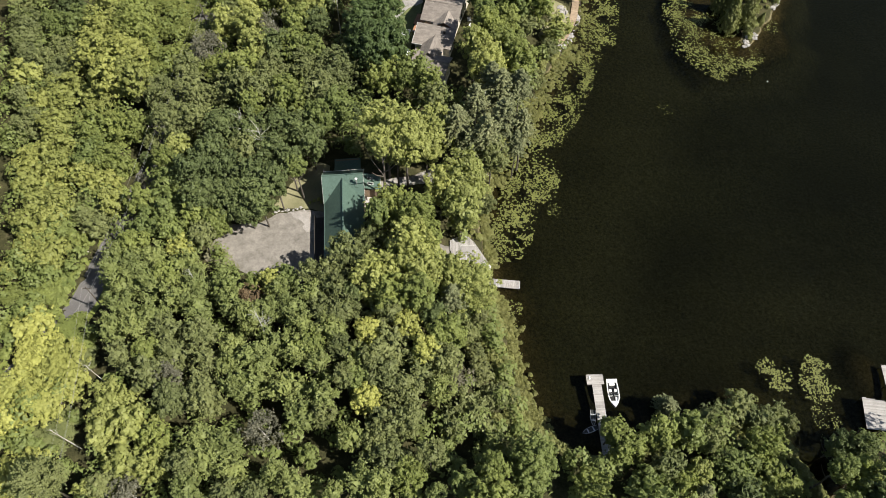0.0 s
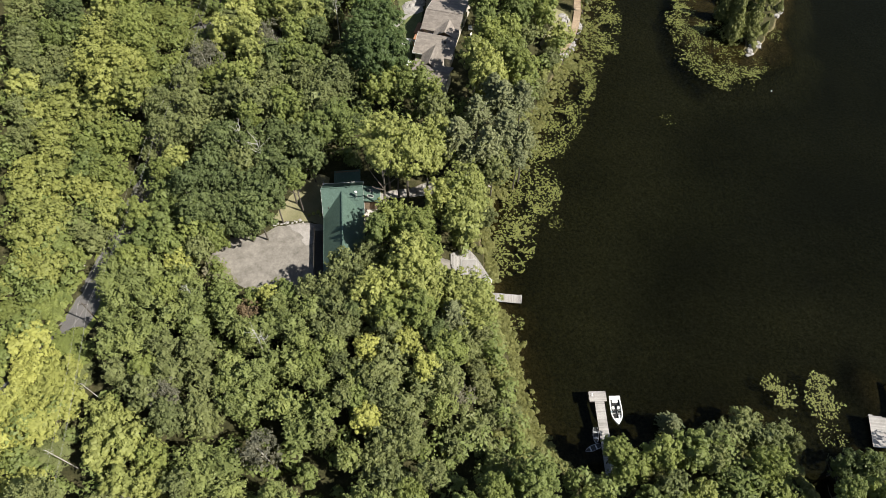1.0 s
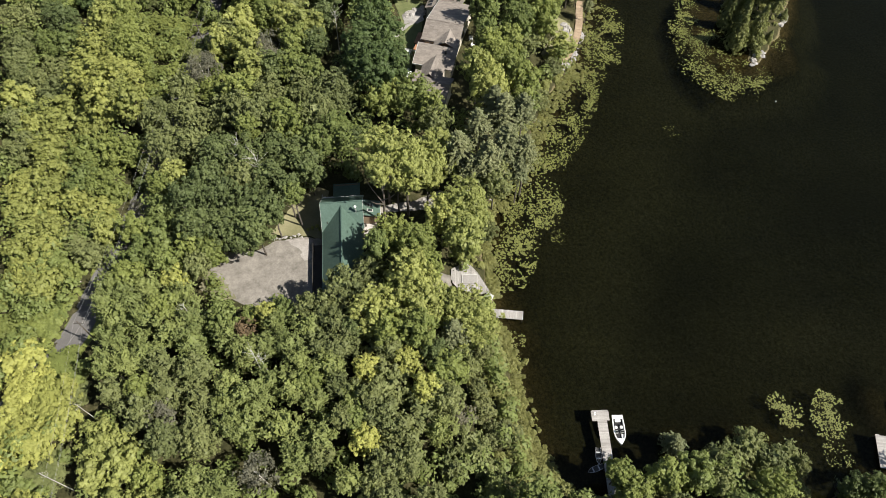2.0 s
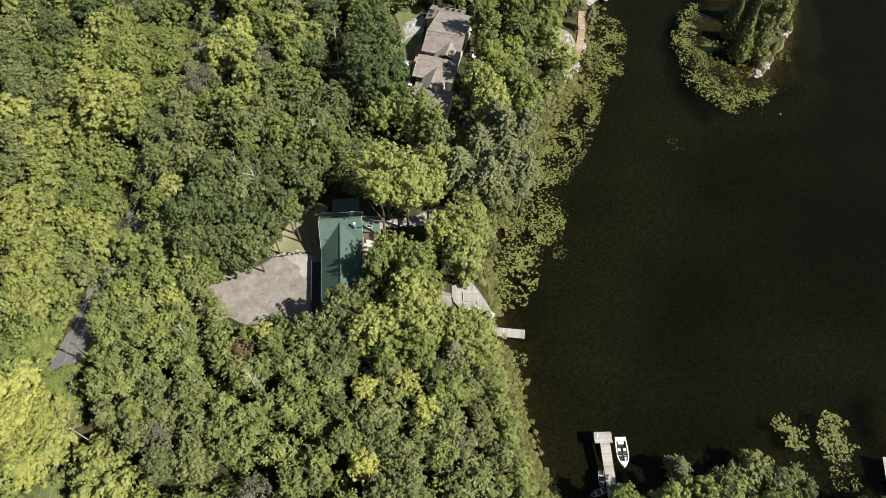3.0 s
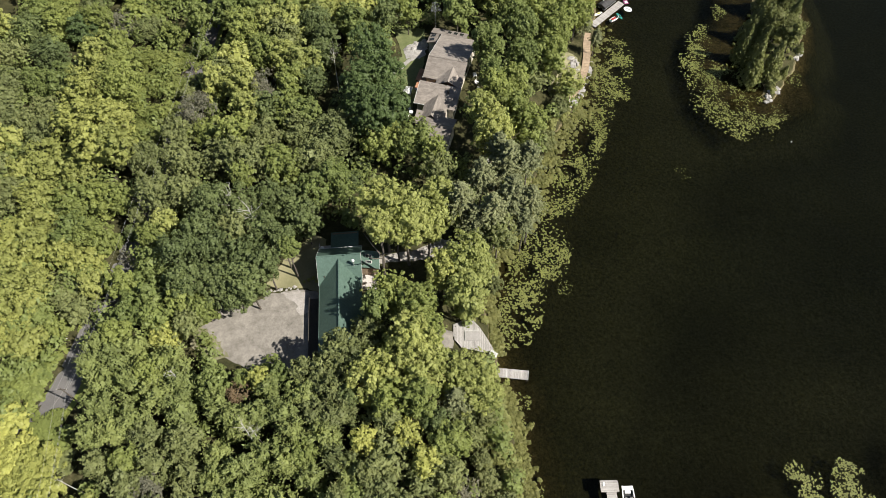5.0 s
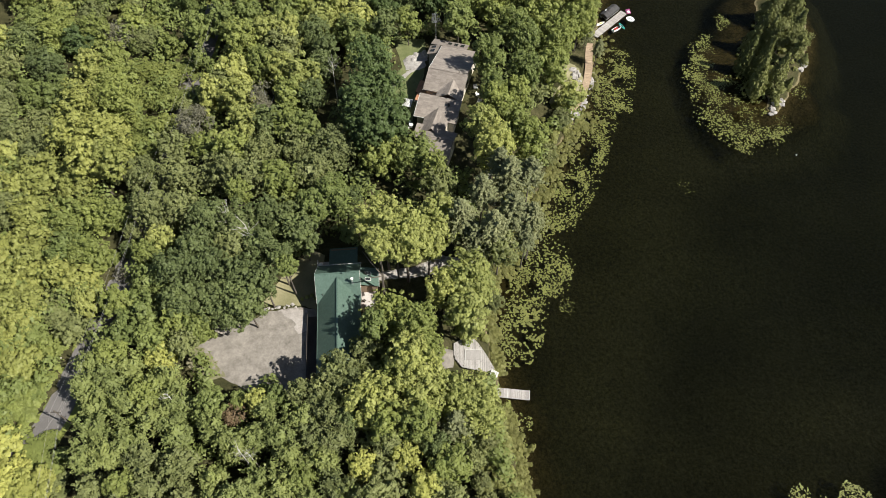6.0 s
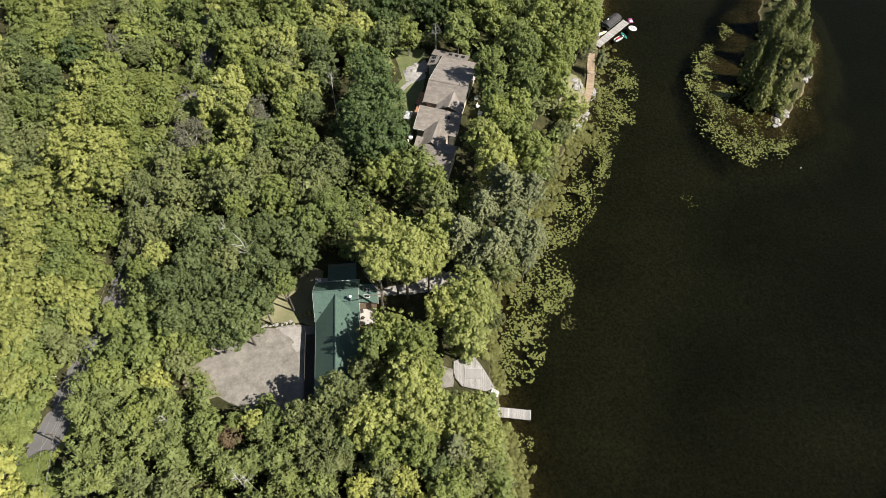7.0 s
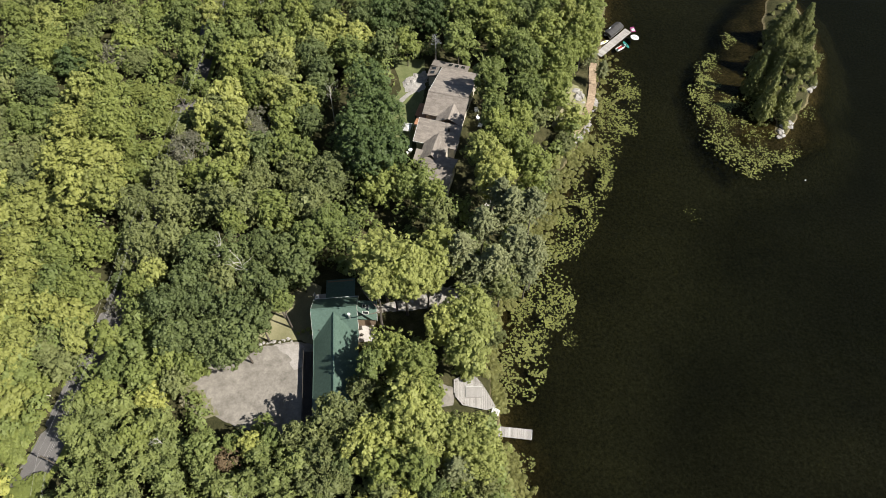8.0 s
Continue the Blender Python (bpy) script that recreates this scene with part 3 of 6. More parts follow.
WORDS = {
    "lime": ("round", "maple_tree", "tall maple with bright lime-green sunlit leaves"),
    "fresh": ("round", "maple_tree", "maple with fresh green leaves in the woods"),
    "green": ("round", "broadleaf_tree", "broadleaf tree with dense mid-green crown"),
    "deep": ("round", "maple_tree", "broad maple with dense deep green crown"),
    "dark": ("fine", "oak_tree", "oak with dense dark green crown"),
    "olive": ("fine", "birch_tree", "birch with fine dull olive-green leaves"),
    "mellow": ("plate", "maple_tree", "broad maple with soft lime-green layered leaves"),
    "brush": ("fine", "young_tree", "young light green tree on the wooded slope"),
    "shrub": ("fine", "shore_shrub", "loose olive-green shrub on the lake shore"),
    "spray": ("spray", "ash_tree", "ash with long feathery green boughs"),
    "yellow": ("plate", "maple_tree", "maple turning pale yellow in the woods"),
    "red": ("sparse", "maple_tree", "small maple turning dull red-brown"),
    "bare": ("sparse", "dying_tree", "half-dead tree with thin grey crown"),
    "pine": ("pine", "pine_tree", "white pine with grey-green needle plates by the lake"),
    "cedar": ("cone", "cedar_tree", "cedar with drooping dark needles on the island"),
}
placed = []


def tree(tone, x, y, radius, height=None):
    form, name, label = WORDS[tone]
    k = int(rng.integers(5)) if form in ("round", "fine", "spray") else int(rng.integers(3))
    if tone in ("green", "fresh") and rng.random() < 0.25:
        form = "fine"
    if tone == "olive" and y < 68 and rng.random() < 0.45:
        form = "spray"
    if tone == "cedar" and rng.random() < 0.3:
        form = "spray"
    conifer = form in ("pine", "cone")
    h = height or (min(22.0, 9 + 2.2 * radius) if tone != "cedar" else 3.2 + 2.0 * radius)
    z = floor_z(x, y)
    ob = thing(name, pose(x, y, z - 0.05, 0, 0, rng.uniform(0, 360)), label, "tree", "trees of the lakeside woods")
    t = new("trunk", trunk_mesh(int(rng.integers(4)), conifer, tone == "bare"))
    t.parent = ob
    t.scale = (h * 0.9, h * 0.9, h * 0.96)
    size = 0 if radius < 3.6 else 1 if radius < 5.3 else 2
    base = NOMINAL * SIZES[size][0]
    half = min(0.47 * h, 1.12 * radius + 0.3) if form != "cone" else 0.46 * h
    c = new("crown", crown_mesh(form, k, tone, size, form in ("round", "fine", "spray", "plate") and h > 3.0 * half))
    c.parent = ob
    s = radius / base
    c.location = (0, 0, h - half)
    c.rotation_euler = (rng.normal() * 0.06, rng.normal() * 0.06, 0)
    c.scale = (s * rng.uniform(0.94, 1.08), s * rng.uniform(0.94, 1.08), half / base * (1.0 if form != "pine" else 0.8))
    placed.append((x, y, radius))
    return ob


def stand(tone, rows):
    for row in rows:
        tree(tone, *row)


stand('dark', [(-100.2, 151, 4.2, 8), (-92.2, 142.2, 4.4, 9.2), (-31.1, 149.9, 3.6, 13.5), (-28.1, 145.1, 2.7, 12.6), (-28.8, 139.3, 2.7, 12.5), (-29.5, 129.9, 2.8, 13.4), (-37.4, 122, 3.4, 14.6), (-45.2, 97.1, 3.9, 14.9), (-46.4, 91.1, 3.3, 14.6), (-49.2, 86.6, 3.9, 14.6), (-43.3, 87.6, 4, 13.8), (-46.9, 80.1, 3, 14.1), (-41.2, 80.3, 4.1, 13.9), (-39.7, 96.3, 3.7, 14.4), (-34.7, 99.2, 3.7, 13.8), (-29.8, 98, 4.6, 13.7), (-27.4, 94.7, 3.4, 13.8), (-34.4, 91.6, 2.7, 13.9), (-37.2, 85.5, 4.6, 14), (-38.4, 79.4, 4.3, 13.8), (-33, 84.1, 2.6, 14.4), (-35.5, 79.8, 3.4, 14.9), (-30.8, 89.1, 2.6, 14.2), (-1.6, 55.3, 2.3, 12.6)])
# last two: added past the edge of view to cast shade on the inlet
# small dark trees near x -64 and -19 are added to darken shaded gaps
stand('dark', [(48.3, 26.8, 2.8, 7.5), (65.2, 34.3, 2, 14.6), (68.1, 33.7, 2.4, 15.4), (-29.6, 165.2, 3.6, 13.4), (-20.7, 164.5, 3.6, 12.4), (-10.1, 166.7, 3.9, 12.3), (-14.7, 153.6, 3.5, 11.8), (17.5, 166.5, 3.6, 13.2), (-63.8, 82.7, 1.5, 4.5), (-64.2, 101.7, 1.8, 3.7), (-63.4, 95.5, 1.7, 3.9), (-64.8, 107.7, 1.7, 4.1), (-63.1, 74.3, 1.1, 4.3), (-15.6, 58.7, 1.9, 13.3), (-18.3, 112.8, 2.3, 5.7), (-19.5, 107.2, 2, 6.7), (65.7, 24.2, 2.9, 15.5), (68.8, 27.6, 2.8, 16.5)])
stand('lime', [(-106.7, 151.8, 2.8, 8), (-80.2, 139.7, 4, 11.7), (-51.6, 132.5, 3.3, 12.6), (-47.6, 130.1, 2.3, 12.2), (-94.1, 116.4, 3.5, 8.2), (-46.2, 117.8, 2.5, 11.4), (-42, 151.2, 3.5, 13.4), (-36.9, 150, 3.3, 13.8), (-47.5, 137.1, 3.3, 14.3), (-37.2, 138.4, 3.2, 13.7), (-32.1, 136.4, 3.5, 14), (-44.7, 129.7, 3.3, 14.4), (-42.5, 122.3, 3, 14), (-66, 81.6, 2.2, 8.7), (-54.6, 94.4, 2.5, 10.6), (-11.5, 93, 4.6, 21.7), (-7.5, 90.2, 4, 22.2), (-11.9, 86.5, 2.1, 22.4), (-2, 98, 4.8, 15.6), (-3.6, 91.5, 2.6, 16.4), (3.4, 84.8, 4.5, 17.6), (-0.5, 83, 3, 15.8), (3.4, 77.6, 3.5, 17), (-5.8, 67.9, 4.6, 17.9)])
stand('lime', [(-75.7, 68.3, 1.9, 1.6), (-12, 61.7, 4.1, 16.5), (-5, 62.4, 4.1, 16.5), (4.1, 62.5, 5.4, 15.1), (1.2, 64.3, 2.6, 13.8), (-54.9, 39.9, 3.9, 9.6), (-54.6, 34.8, 3, 8.6), (-50.2, 36.5, 3.4, 9.6), (-50.1, 30.2, 3.3, 9), (-45.5, 29.8, 2.4, 9.5), (-54.8, 25.4, 1.8, 9), (41.4, 29.9, 1.9, 8.4), (-96.5, 164.9, 3.9, 8.2), (-57.5, 165.9, 3.6, 12.1), (-27.5, 160.8, 3.9, 12.1), (-30.8, 155.9, 3.5, 12.7), (-21.6, 157.1, 3.8, 11.5), (28.9, 165.3, 4.5, 14.5), (6.7, 119.3, 3.1, 16.6), (9.2, 114.9, 4.1, 18), (27.9, 138.5, 3, 7.4), (-1.7, 64.9, 2.2, 14.4), (-9.5, 91.1, 2.4, 14.9)])
stand('olive', [(-102.7, 140.4, 2.6, 9.3), (-99.8, 142.6, 2.6, 8.2), (-72.5, 153.8, 4, 6.1), (-98, 131.5, 4.5, 9.7), (-96.2, 125, 3.3, 9.7), (-49.8, 134, 2.5, 13.1), (-94.9, 122.6, 3.8, 7.8), (-87.8, 124.1, 3.6, 8.7), (-85.5, 116.7, 4.3, 9.1), (-90.2, 119.5, 2.7, 9), (-57, 117, 3.5, 11.5), (-67.9, 112, 2.6, 9.4), (-92, 108.8, 2.9, 8.5), (-61.8, 110.3, 4.2, 11.3), (-54.2, 109.5, 4.1, 12.4), (-48, 110.5, 3.9, 11.7), (-37.9, 145.7, 3.5, 13.5), (-23.5, 114.9, 4.7, 15), (-30.5, 115.1, 4.2, 14.2), (-37.6, 113.2, 3.6, 14.7), (-42.8, 108.4, 3, 15.6), (-38.3, 106.6, 3.1, 15.8), (-26.6, 108.3, 4.1, 14.5), (-1.6, 105.4, 3.3, 14.2)])
stand('olive', [(-88.8, 102.3, 4.1, 7.9), (-72, 81.7, 4.3, 5.3), (-68.4, 77.8, 3.3, 5.4), (-56.6, 99.6, 3.9, 14.1), (-51.1, 99.5, 3.2, 14.5), (-46.1, 73.1, 2.7, 9.9), (-40.1, 92, 3.3, 13.7), (-13.9, 71.9, 2.7, 11.7), (-17.8, 67.1, 3, 15.5), (-13.7, 67, 3, 12.4), (-64.4, 49.8, 2.9, 2.3), (-47.6, 52.5, 3.1, 11.4), (-42, 51.5, 2.8, 11.4), (-55, 48.2, 2.6, 10.3), (-45.5, 48, 3, 11.7), (-49.3, 44.5, 3.1, 11.2), (-39.9, 46.4, 2.8, 11), (-40.1, 41.8, 2.9, 10.9), (-44.6, 40.4, 2.7, 11.5), (-23.9, 63.8, 2.1, 11.8), (-20.2, 61.2, 2.9, 12.6), (-19.6, 64.4, 3.2, 12.7), (-21.3, 56.5, 2.7, 11.7), (-16.8, 48.7, 2.8, 12.6)])
stand('olive', [(-17.3, 56.4, 3.7, 13), (-9.8, 55.6, 2.9, 12), (-9.4, 49, 3.4, 13.1), (-10, 44.3, 3.1, 12.8), (0.5, 47.4, 3, 12.7), (-4, 45.1, 3.2, 11.2), (-7.4, 41.6, 3.1, 11.1), (-63.4, 28.5, 2.4, 1.6), (-65.6, 35.8, 3.6, 1.6), (-64, 39, 2.5, 1.7), (-52.6, 26.4, 2.5, 9.5), (-39, 40.6, 2.9, 11.2), (-40, 29.2, 2.3, 11.8), (-19.5, 37.8, 2.2, 10.7), (-9.2, 36.2, 3.3, 11.5), (-5.9, 41.8, 3.4, 12.1), (-5.5, 36.8, 2.8, 12.1), (-10.4, 33.4, 2.8, 11), (-1.9, 31.3, 2.5, 12.3), (-7.9, 30.2, 2.7, 11.8), (-32.6, 25.3, 2.3, 11.6), (-28.3, 25.1, 1.9, 11.3), (4.8, 40.7, 3.5, 7.7), (1.9, 37.5, 2.9, 7.4)])
stand('olive', [(45.6, 39.7, 3, 6.3), (51.1, 41.8, 3.2, 6.2), (54.5, 39.7, 3, 6.3), (58.3, 40.7, 2.8, 5.4), (44.7, 34.8, 2.3, 8.2), (36.3, 30.9, 2.6, 9.4), (-109.2, 170.6, 4.3, 8), (-102.6, 171.8, 4.3, 8.6), (-85.4, 167.4, 4.3, 6.6), (-87.7, 161.2, 3.9, 6.6), (-79.6, 167, 3.9, 7.6), (20.4, 138.6, 3.2, 6.3), (10, 93.3, 3.1, 14.6), (-15.7, 65.2, 2.5, 13.4), (-18.5, 59.8, 2.3, 13.4), (-8.9, 54.9, 2.2, 13.7), (-15.9, 42.9, 1.9, 14), (-11.9, 46.4, 2.1, 14.3), (-58.2, 131.2, 2.1, 6.9), (-61.6, 97.6, 1.6, 7.4), (4.9, 54.8, 2.3, 6.8), (3.5, 57.8, 1.9, 6.1)])
stand('fresh', [(-93.4, 152.8, 4, 9), (-84.2, 153.6, 3.7, 9.1), (-66.4, 151.6, 3.1, 6.7), (-76.3, 142.3, 3.8, 11.7), (-72.4, 134.9, 3.3, 12.1), (-71.3, 128.3, 4.1, 15.1), (-50, 117.5, 3.5, 10.9), (-48.2, 148.4, 3.8, 14.2), (-41.6, 139.9, 3.7, 14.1), (-33.8, 129.7, 3.5, 14.2), (-33.4, 122.1, 3.5, 14.1), (-43.5, 114.2, 3.4, 15), (-33, 106.5, 3.5, 15.4), (-40.2, 103.1, 2.3, 15.2), (-13.1, 114.6, 4.4, 13.4), (-2.6, 110, 2.4, 14.3), (-74.9, 100.6, 4.5, 9.5), (-69.4, 101.3, 3.8, 9.2), (-68.6, 92.6, 3.7, 9), (-65.3, 101.3, 2.6, 9.8), (-71.5, 73.8, 1.9, 4.9), (-56.9, 91.6, 2, 10.4), (-60.1, 81.5, 2.8, 10.2), (-48.2, 77.5, 2.6, 10.4)])
stand('fresh', [(-44.2, 76.9, 2.6, 10.2), (-58.4, 71.1, 2.5, 9.4), (-10.1, 77.7, 4.6, 15.2), (-5.2, 75.5, 3.7, 16.6), (-2.5, 70.3, 2.4, 16.2), (-69.5, 55.7, 3.2, 1.6), (-65.2, 53.6, 2.2, 1.6), (-67.2, 57.8, 1.6, 1.9), (-49.7, 63.4, 2.8, 11.5), (-50.1, 48.7, 2.2, 11), (-22, 49.6, 2, 12), (-8.8, 58, 3, 16), (-4.1, 57.7, 2.6, 16.6), (0.5, 51.8, 3.1, 13), (-71.5, 35.7, 2.7, 1.6), (-46, 34.3, 2.1, 9.2), (-5.2, 27.9, 2.7, 12), (7.8, 28.6, 2.5, 12.7), (23.7, 27.5, 3.1, 8.9), (28, 36.1, 1.9, 11.7), (30.3, 33.5, 2.6, 10.1), (35.6, 35.4, 3.2, 10.8), (38.7, 28, 2.2, 8), (53, 34.1, 3.5, 9)])
stand('fresh', [(53.7, 28.7, 3.7, 7.8), (65.7, 28.1, 2.9, 15.1), (-104.7, 165.5, 3.7, 8.5), (-90.7, 168.4, 4, 8.4), (-93.8, 156.1, 3.8, 8.5), (-77.2, 159, 3.3, 8.1), (-74.6, 172, 3.5, 3.7), (-50.8, 165, 3.9, 12.7), (-44.3, 167.3, 3.9, 11.7), (-35.4, 164.3, 3.6, 13.4), (-9.9, 155.3, 3, 10.6), (10, 165.1, 4.6, 12.9), (11.3, 157.9, 3.5, 12.2), (22.1, 159.7, 4.7, 13.1), (31.3, 158, 4, 16.5), (32.9, 165.5, 3.9, 16.3), (26.8, 152.6, 3.2, 14.7), (9.7, 125.8, 3.2, 16.1), (24.5, 148.5, 3.8, 14.5), (23.2, 141, 3.5, 13.9), (14.8, 131.4, 2.6, 13.5), (13.5, 122.8, 4.3, 14.8), (16.9, 118.8, 3.2, 16), (-65.9, 93.7, 1.5, 3.4)])
stand('fresh', [(-8.5, 66.2, 2.6, 13.8)])
stand('deep', [(-87.6, 150.3, 3.1, 8.5), (-16.9, 136.1, 4.4, 17.6), (-18, 124, 4.4, 18.9), (-13.4, 127.5, 4.1, 17.8), (-11.7, 117.9, 3.4, 18.8), (-15.6, 117.3, 4, 19), (-15.5, 165.8, 4.5, 12.9), (-4.7, 166.7, 4.5, 12.7)])
stand('bare', [(-79, 154.7, 4, 6.9), (-54.2, 123.2, 4.2, 11.7), (-39.5, 129.4, 3.6, 13.1), (-45.5, 43.8, 2.4, 11.4), (-48.9, 25.8, 2.5, 9.7), (-28.8, 35.2, 3.2, 11), (3.2, 45.9, 2.4, 6.4), (-63.4, 90.1, 1.5, 3.4)])
stand('brush', [(-71.3, 144.9, 3.6, 4.2), (-66.2, 142.9, 3.9, 4.8), (-61.6, 145.7, 3.9, 3.9), (-68.9, 136.3, 3.8, 4.4), (-63.5, 135.7, 3.8, 4.8), (-59.7, 136.5, 3, 4.1), (-68.4, 127.8, 3.2, 3.6), (-63.3, 127.2, 3.2, 5.4), (-68.4, 122, 2.6, 4.1), (-64.7, 119.6, 2.8, 4.4), (-43.9, 72.3, 1.1, 3.1), (-76.8, 66, 3.6, 1.6), (-76.4, 61.8, 2.7, 1.6), (-73.3, 63, 2.1, 1.6), (-73.4, 162.1, 2.8, 3.8), (-80.8, 62.3, 2.4, 2.9), (-82.8, 71.1, 2.3, 2.3)])
stand('green', [(-92, 132.7, 3.7, 9.4), (-86.5, 133.8, 3.2, 9.4), (-22.5, 151.3, 3.3, 12.3), (-29.4, 120.6, 2.7, 14), (-22.2, 103.1, 3.2, 15.4), (-6.5, 113.7, 4.4, 14.4), (-73.5, 93, 3.2, 9.5), (-75.3, 75.7, 2.6, 5.3), (-54.9, 86, 3.6, 9.6), (-54.9, 80.3, 3.5, 9.8), (-57.5, 75.8, 3, 9.5), (-51.8, 74.3, 3.2, 10), (-26, 100.5, 2.7, 14.8), (-29.1, 86.9, 1.7, 13.6), (-12.3, 74.6, 2.2, 16.1), (-72.2, 66.1, 1.9, 1.6), (-38.6, 61.8, 2.4, 11.7), (-34.5, 62.8, 1.4, 9.6), (-28.4, 63.5, 1.8, 10.2), (-14.3, 43.3, 2.3, 12.4), (-21.6, 32, 1.9, 7), (3.3, 26.7, 1.9, 12.6), (14.1, 30.5, 3.6, 14.2), (12.9, 26.3, 2.7, 12.2)])
# last four: likewise unseen, put beyond the view to shade the inlet
stand('green', [(21.1, 32.9, 1.2, 3.9), (33.1, 27.5, 3.1, 8.8), (40.8, 36.7, 3.2, 9.6), (47.6, 30.4, 4, 7.9), (61.4, 28.8, 1.8, 15.1), (-99.9, 156.4, 3.8, 8), (-62.8, 164.5, 3.6, 12.3), (-53.9, 156, 3.5, 12.2), (-59.3, 152.6, 2.7, 12.4), (-48.3, 157.6, 3.8, 12.5), (-38.9, 158.4, 3.8, 12.7), (3.2, 165.7, 5, 12.5), (2.1, 154.7, 3.5, 12.3), (14.2, 166, 3.9, 13.4), (22.2, 166.7, 3.6, 14.6), (15.2, 154.4, 4.4, 12.4), (8.9, 139.6, 3.6, 15.5), (9, 128.8, 2.5, 16), (17, 147.9, 4.1, 13.4), (16.9, 139.7, 4, 11.7), (59.9, 22.5, 2.7, 15.6), (55.9, 20.4, 2.7, 15.7), (60.8, 19.3, 2.8, 15.7), (67.9, 23.1, 2.9, 15.1)])
stand('green', [(-58.4, 146.3, 2.2, 7.9), (-58.1, 157.6, 2.3, 7.2)])
stand('mellow', [(-78.6, 128.4, 4.1, 13.8), (-76.4, 117.5, 4.7, 15.2), (-70.5, 116.9, 4.6, 16.4), (-70.9, 110.1, 3.5, 16.2), (-66.4, 110.5, 3.1, 16.5), (-82.3, 110.4, 5.2, 9.6), (-87.4, 108.7, 3.2, 8.1), (-75.6, 108.2, 3.7, 9.8), (-81.5, 100.3, 4.5, 9.3), (-80.4, 94.3, 3.2, 9.3), (-85.1, 91.8, 3.7, 7.6), (-79.2, 91.7, 3.2, 8.2), (-84.1, 85.9, 2.7, 7.4), (-79.2, 87.4, 3.2, 7), (-73.6, 88.7, 3, 8), (-69.5, 86.4, 3.2, 7.7), (-79.9, 81.8, 3.5, 7.6), (-81.1, 77, 2.8, 7.4), (-75.6, 81.5, 2.4, 8.6), (-76.9, 78.2, 2.4, 7.7), (-79.1, 73, 3.9, 5.2), (-75.1, 70.6, 3.2, 6.1), (-83.2, 66.9, 2.2, 3.6)])
stand('yellow', [(-50, 70.9, 2.7, 8.4), (-74.4, 55.8, 3.4, 5.1), (-68, 48.6, 4.7, 5.4), (-71.5, 50.7, 3.7, 5.8), (-64.7, 44.4, 3.4, 5.6), (-68.2, 41.2, 3.8, 5.9), (-72.3, 47.2, 2.5, 5.4), (-31.3, 62.3, 1.9, 11.1), (-12.8, 51.7, 2, 12.8), (-6.3, 53.2, 2, 12.5), (-3.1, 48.7, 2.6, 13), (-12.5, 40, 2.1, 12), (-66.9, 28.6, 4.4, 6.2), (-68.9, 26.2, 3, 5), (-74.1, 43, 3.6, 5.8), (-73, 37.7, 2.7, 5.5)])
stand('spray', [(-54.9, 69.5, 3.4, 8.5), (-61.5, 69.4, 2.4, 9), (-60.6, 64.8, 2.7, 10.8), (-57.7, 66.6, 3.5, 9.4), (-57.7, 62.2, 3.5, 9.8), (-57.3, 57.6, 2.9, 10.6), (-52.7, 61.5, 2.8, 11.4), (-57.3, 53.4, 2.9, 11.1), (-53.7, 53.2, 2.5, 11.4), (-50.8, 55, 2.9, 11.6), (-46.9, 65.7, 3.3, 11.3), (-48.1, 59.6, 3.4, 11.3), (-43.7, 56.9, 3.1, 10.9), (-44.1, 61.6, 2.8, 11.4), (-37.6, 57.7, 2.7, 11.2), (-36.3, 49.5, 2.8, 10.5), (-35.6, 45.6, 2.5, 11.8), (-34.5, 42.4, 2.3, 11.8), (-29.3, 60.6, 2.5, 10.9), (-33.5, 55.6, 3.4, 11.8), (-30.1, 56.2, 2.3, 12), (-26.5, 56.1, 2.5, 12.6), (-23.3, 59.6, 3.1, 12.4), (-24.2, 53.1, 2.6, 12.8)])
stand('spray', [(-19.3, 52.5, 2.8, 12.3), (-28.8, 49.8, 3.3, 12.2), (-24.7, 48.6, 2.8, 12.3), (-31.8, 46.9, 3.2, 12.8), (-20.8, 46.1, 2.5, 11.9), (-26, 42.1, 3.3, 11.7), (-32, 42.5, 3.1, 12.4), (-19.3, 40.7, 2.8, 13), (-14.7, 46.9, 2.4, 12), (-0.5, 42.3, 2.7, 11), (-38.8, 34.1, 2.6, 10.7), (-37.2, 30.5, 3.1, 11.2), (-38.6, 25.1, 2.6, 11.9), (-34.7, 32.6, 2.8, 10.4), (-32.5, 28.6, 2.7, 11.4), (-23.1, 38, 2.8, 10.8), (-25.6, 28.1, 2.3, 11.8), (-22.3, 26.1, 2.8, 12.1), (-14.4, 34.1, 2.4, 11.2), (-12.4, 27.2, 3.1, 11.3), (-9.5, 26.3, 3, 11.6), (-16.4, 25.2, 1.7, 10.9), (-1, 25.3, 1.7, 11.2), (8.4, 34, 3.4, 6.9)])
stand('red', [(-35, 60.3, 2.2, 9.6)])
stand('pine', [(1.7, 58.9, 2.9, 13.1), (39.5, 42.4, 2.6, 5.9), (41.5, 26.4, 1.6, 7.9), (33.8, 158.8, 2.3, 8), (36, 153.1, 1.7, 8.6), (11.9, 106.5, 4.4, 18.9), (16, 107.5, 3.5, 19.6), (12.5, 97.7, 4.3, 20.5), (16.1, 97.3, 3.1, 19.4), (2.6, 96.9, 3.8, 17.9), (6.6, 102.1, 3.2, 19), (8.6, 94.6, 3.5, 19.3), (9.9, 109.6, 3, 18), (5, 93.8, 3.2, 14.7), (14.9, 94.9, 2.7, 15.6)])
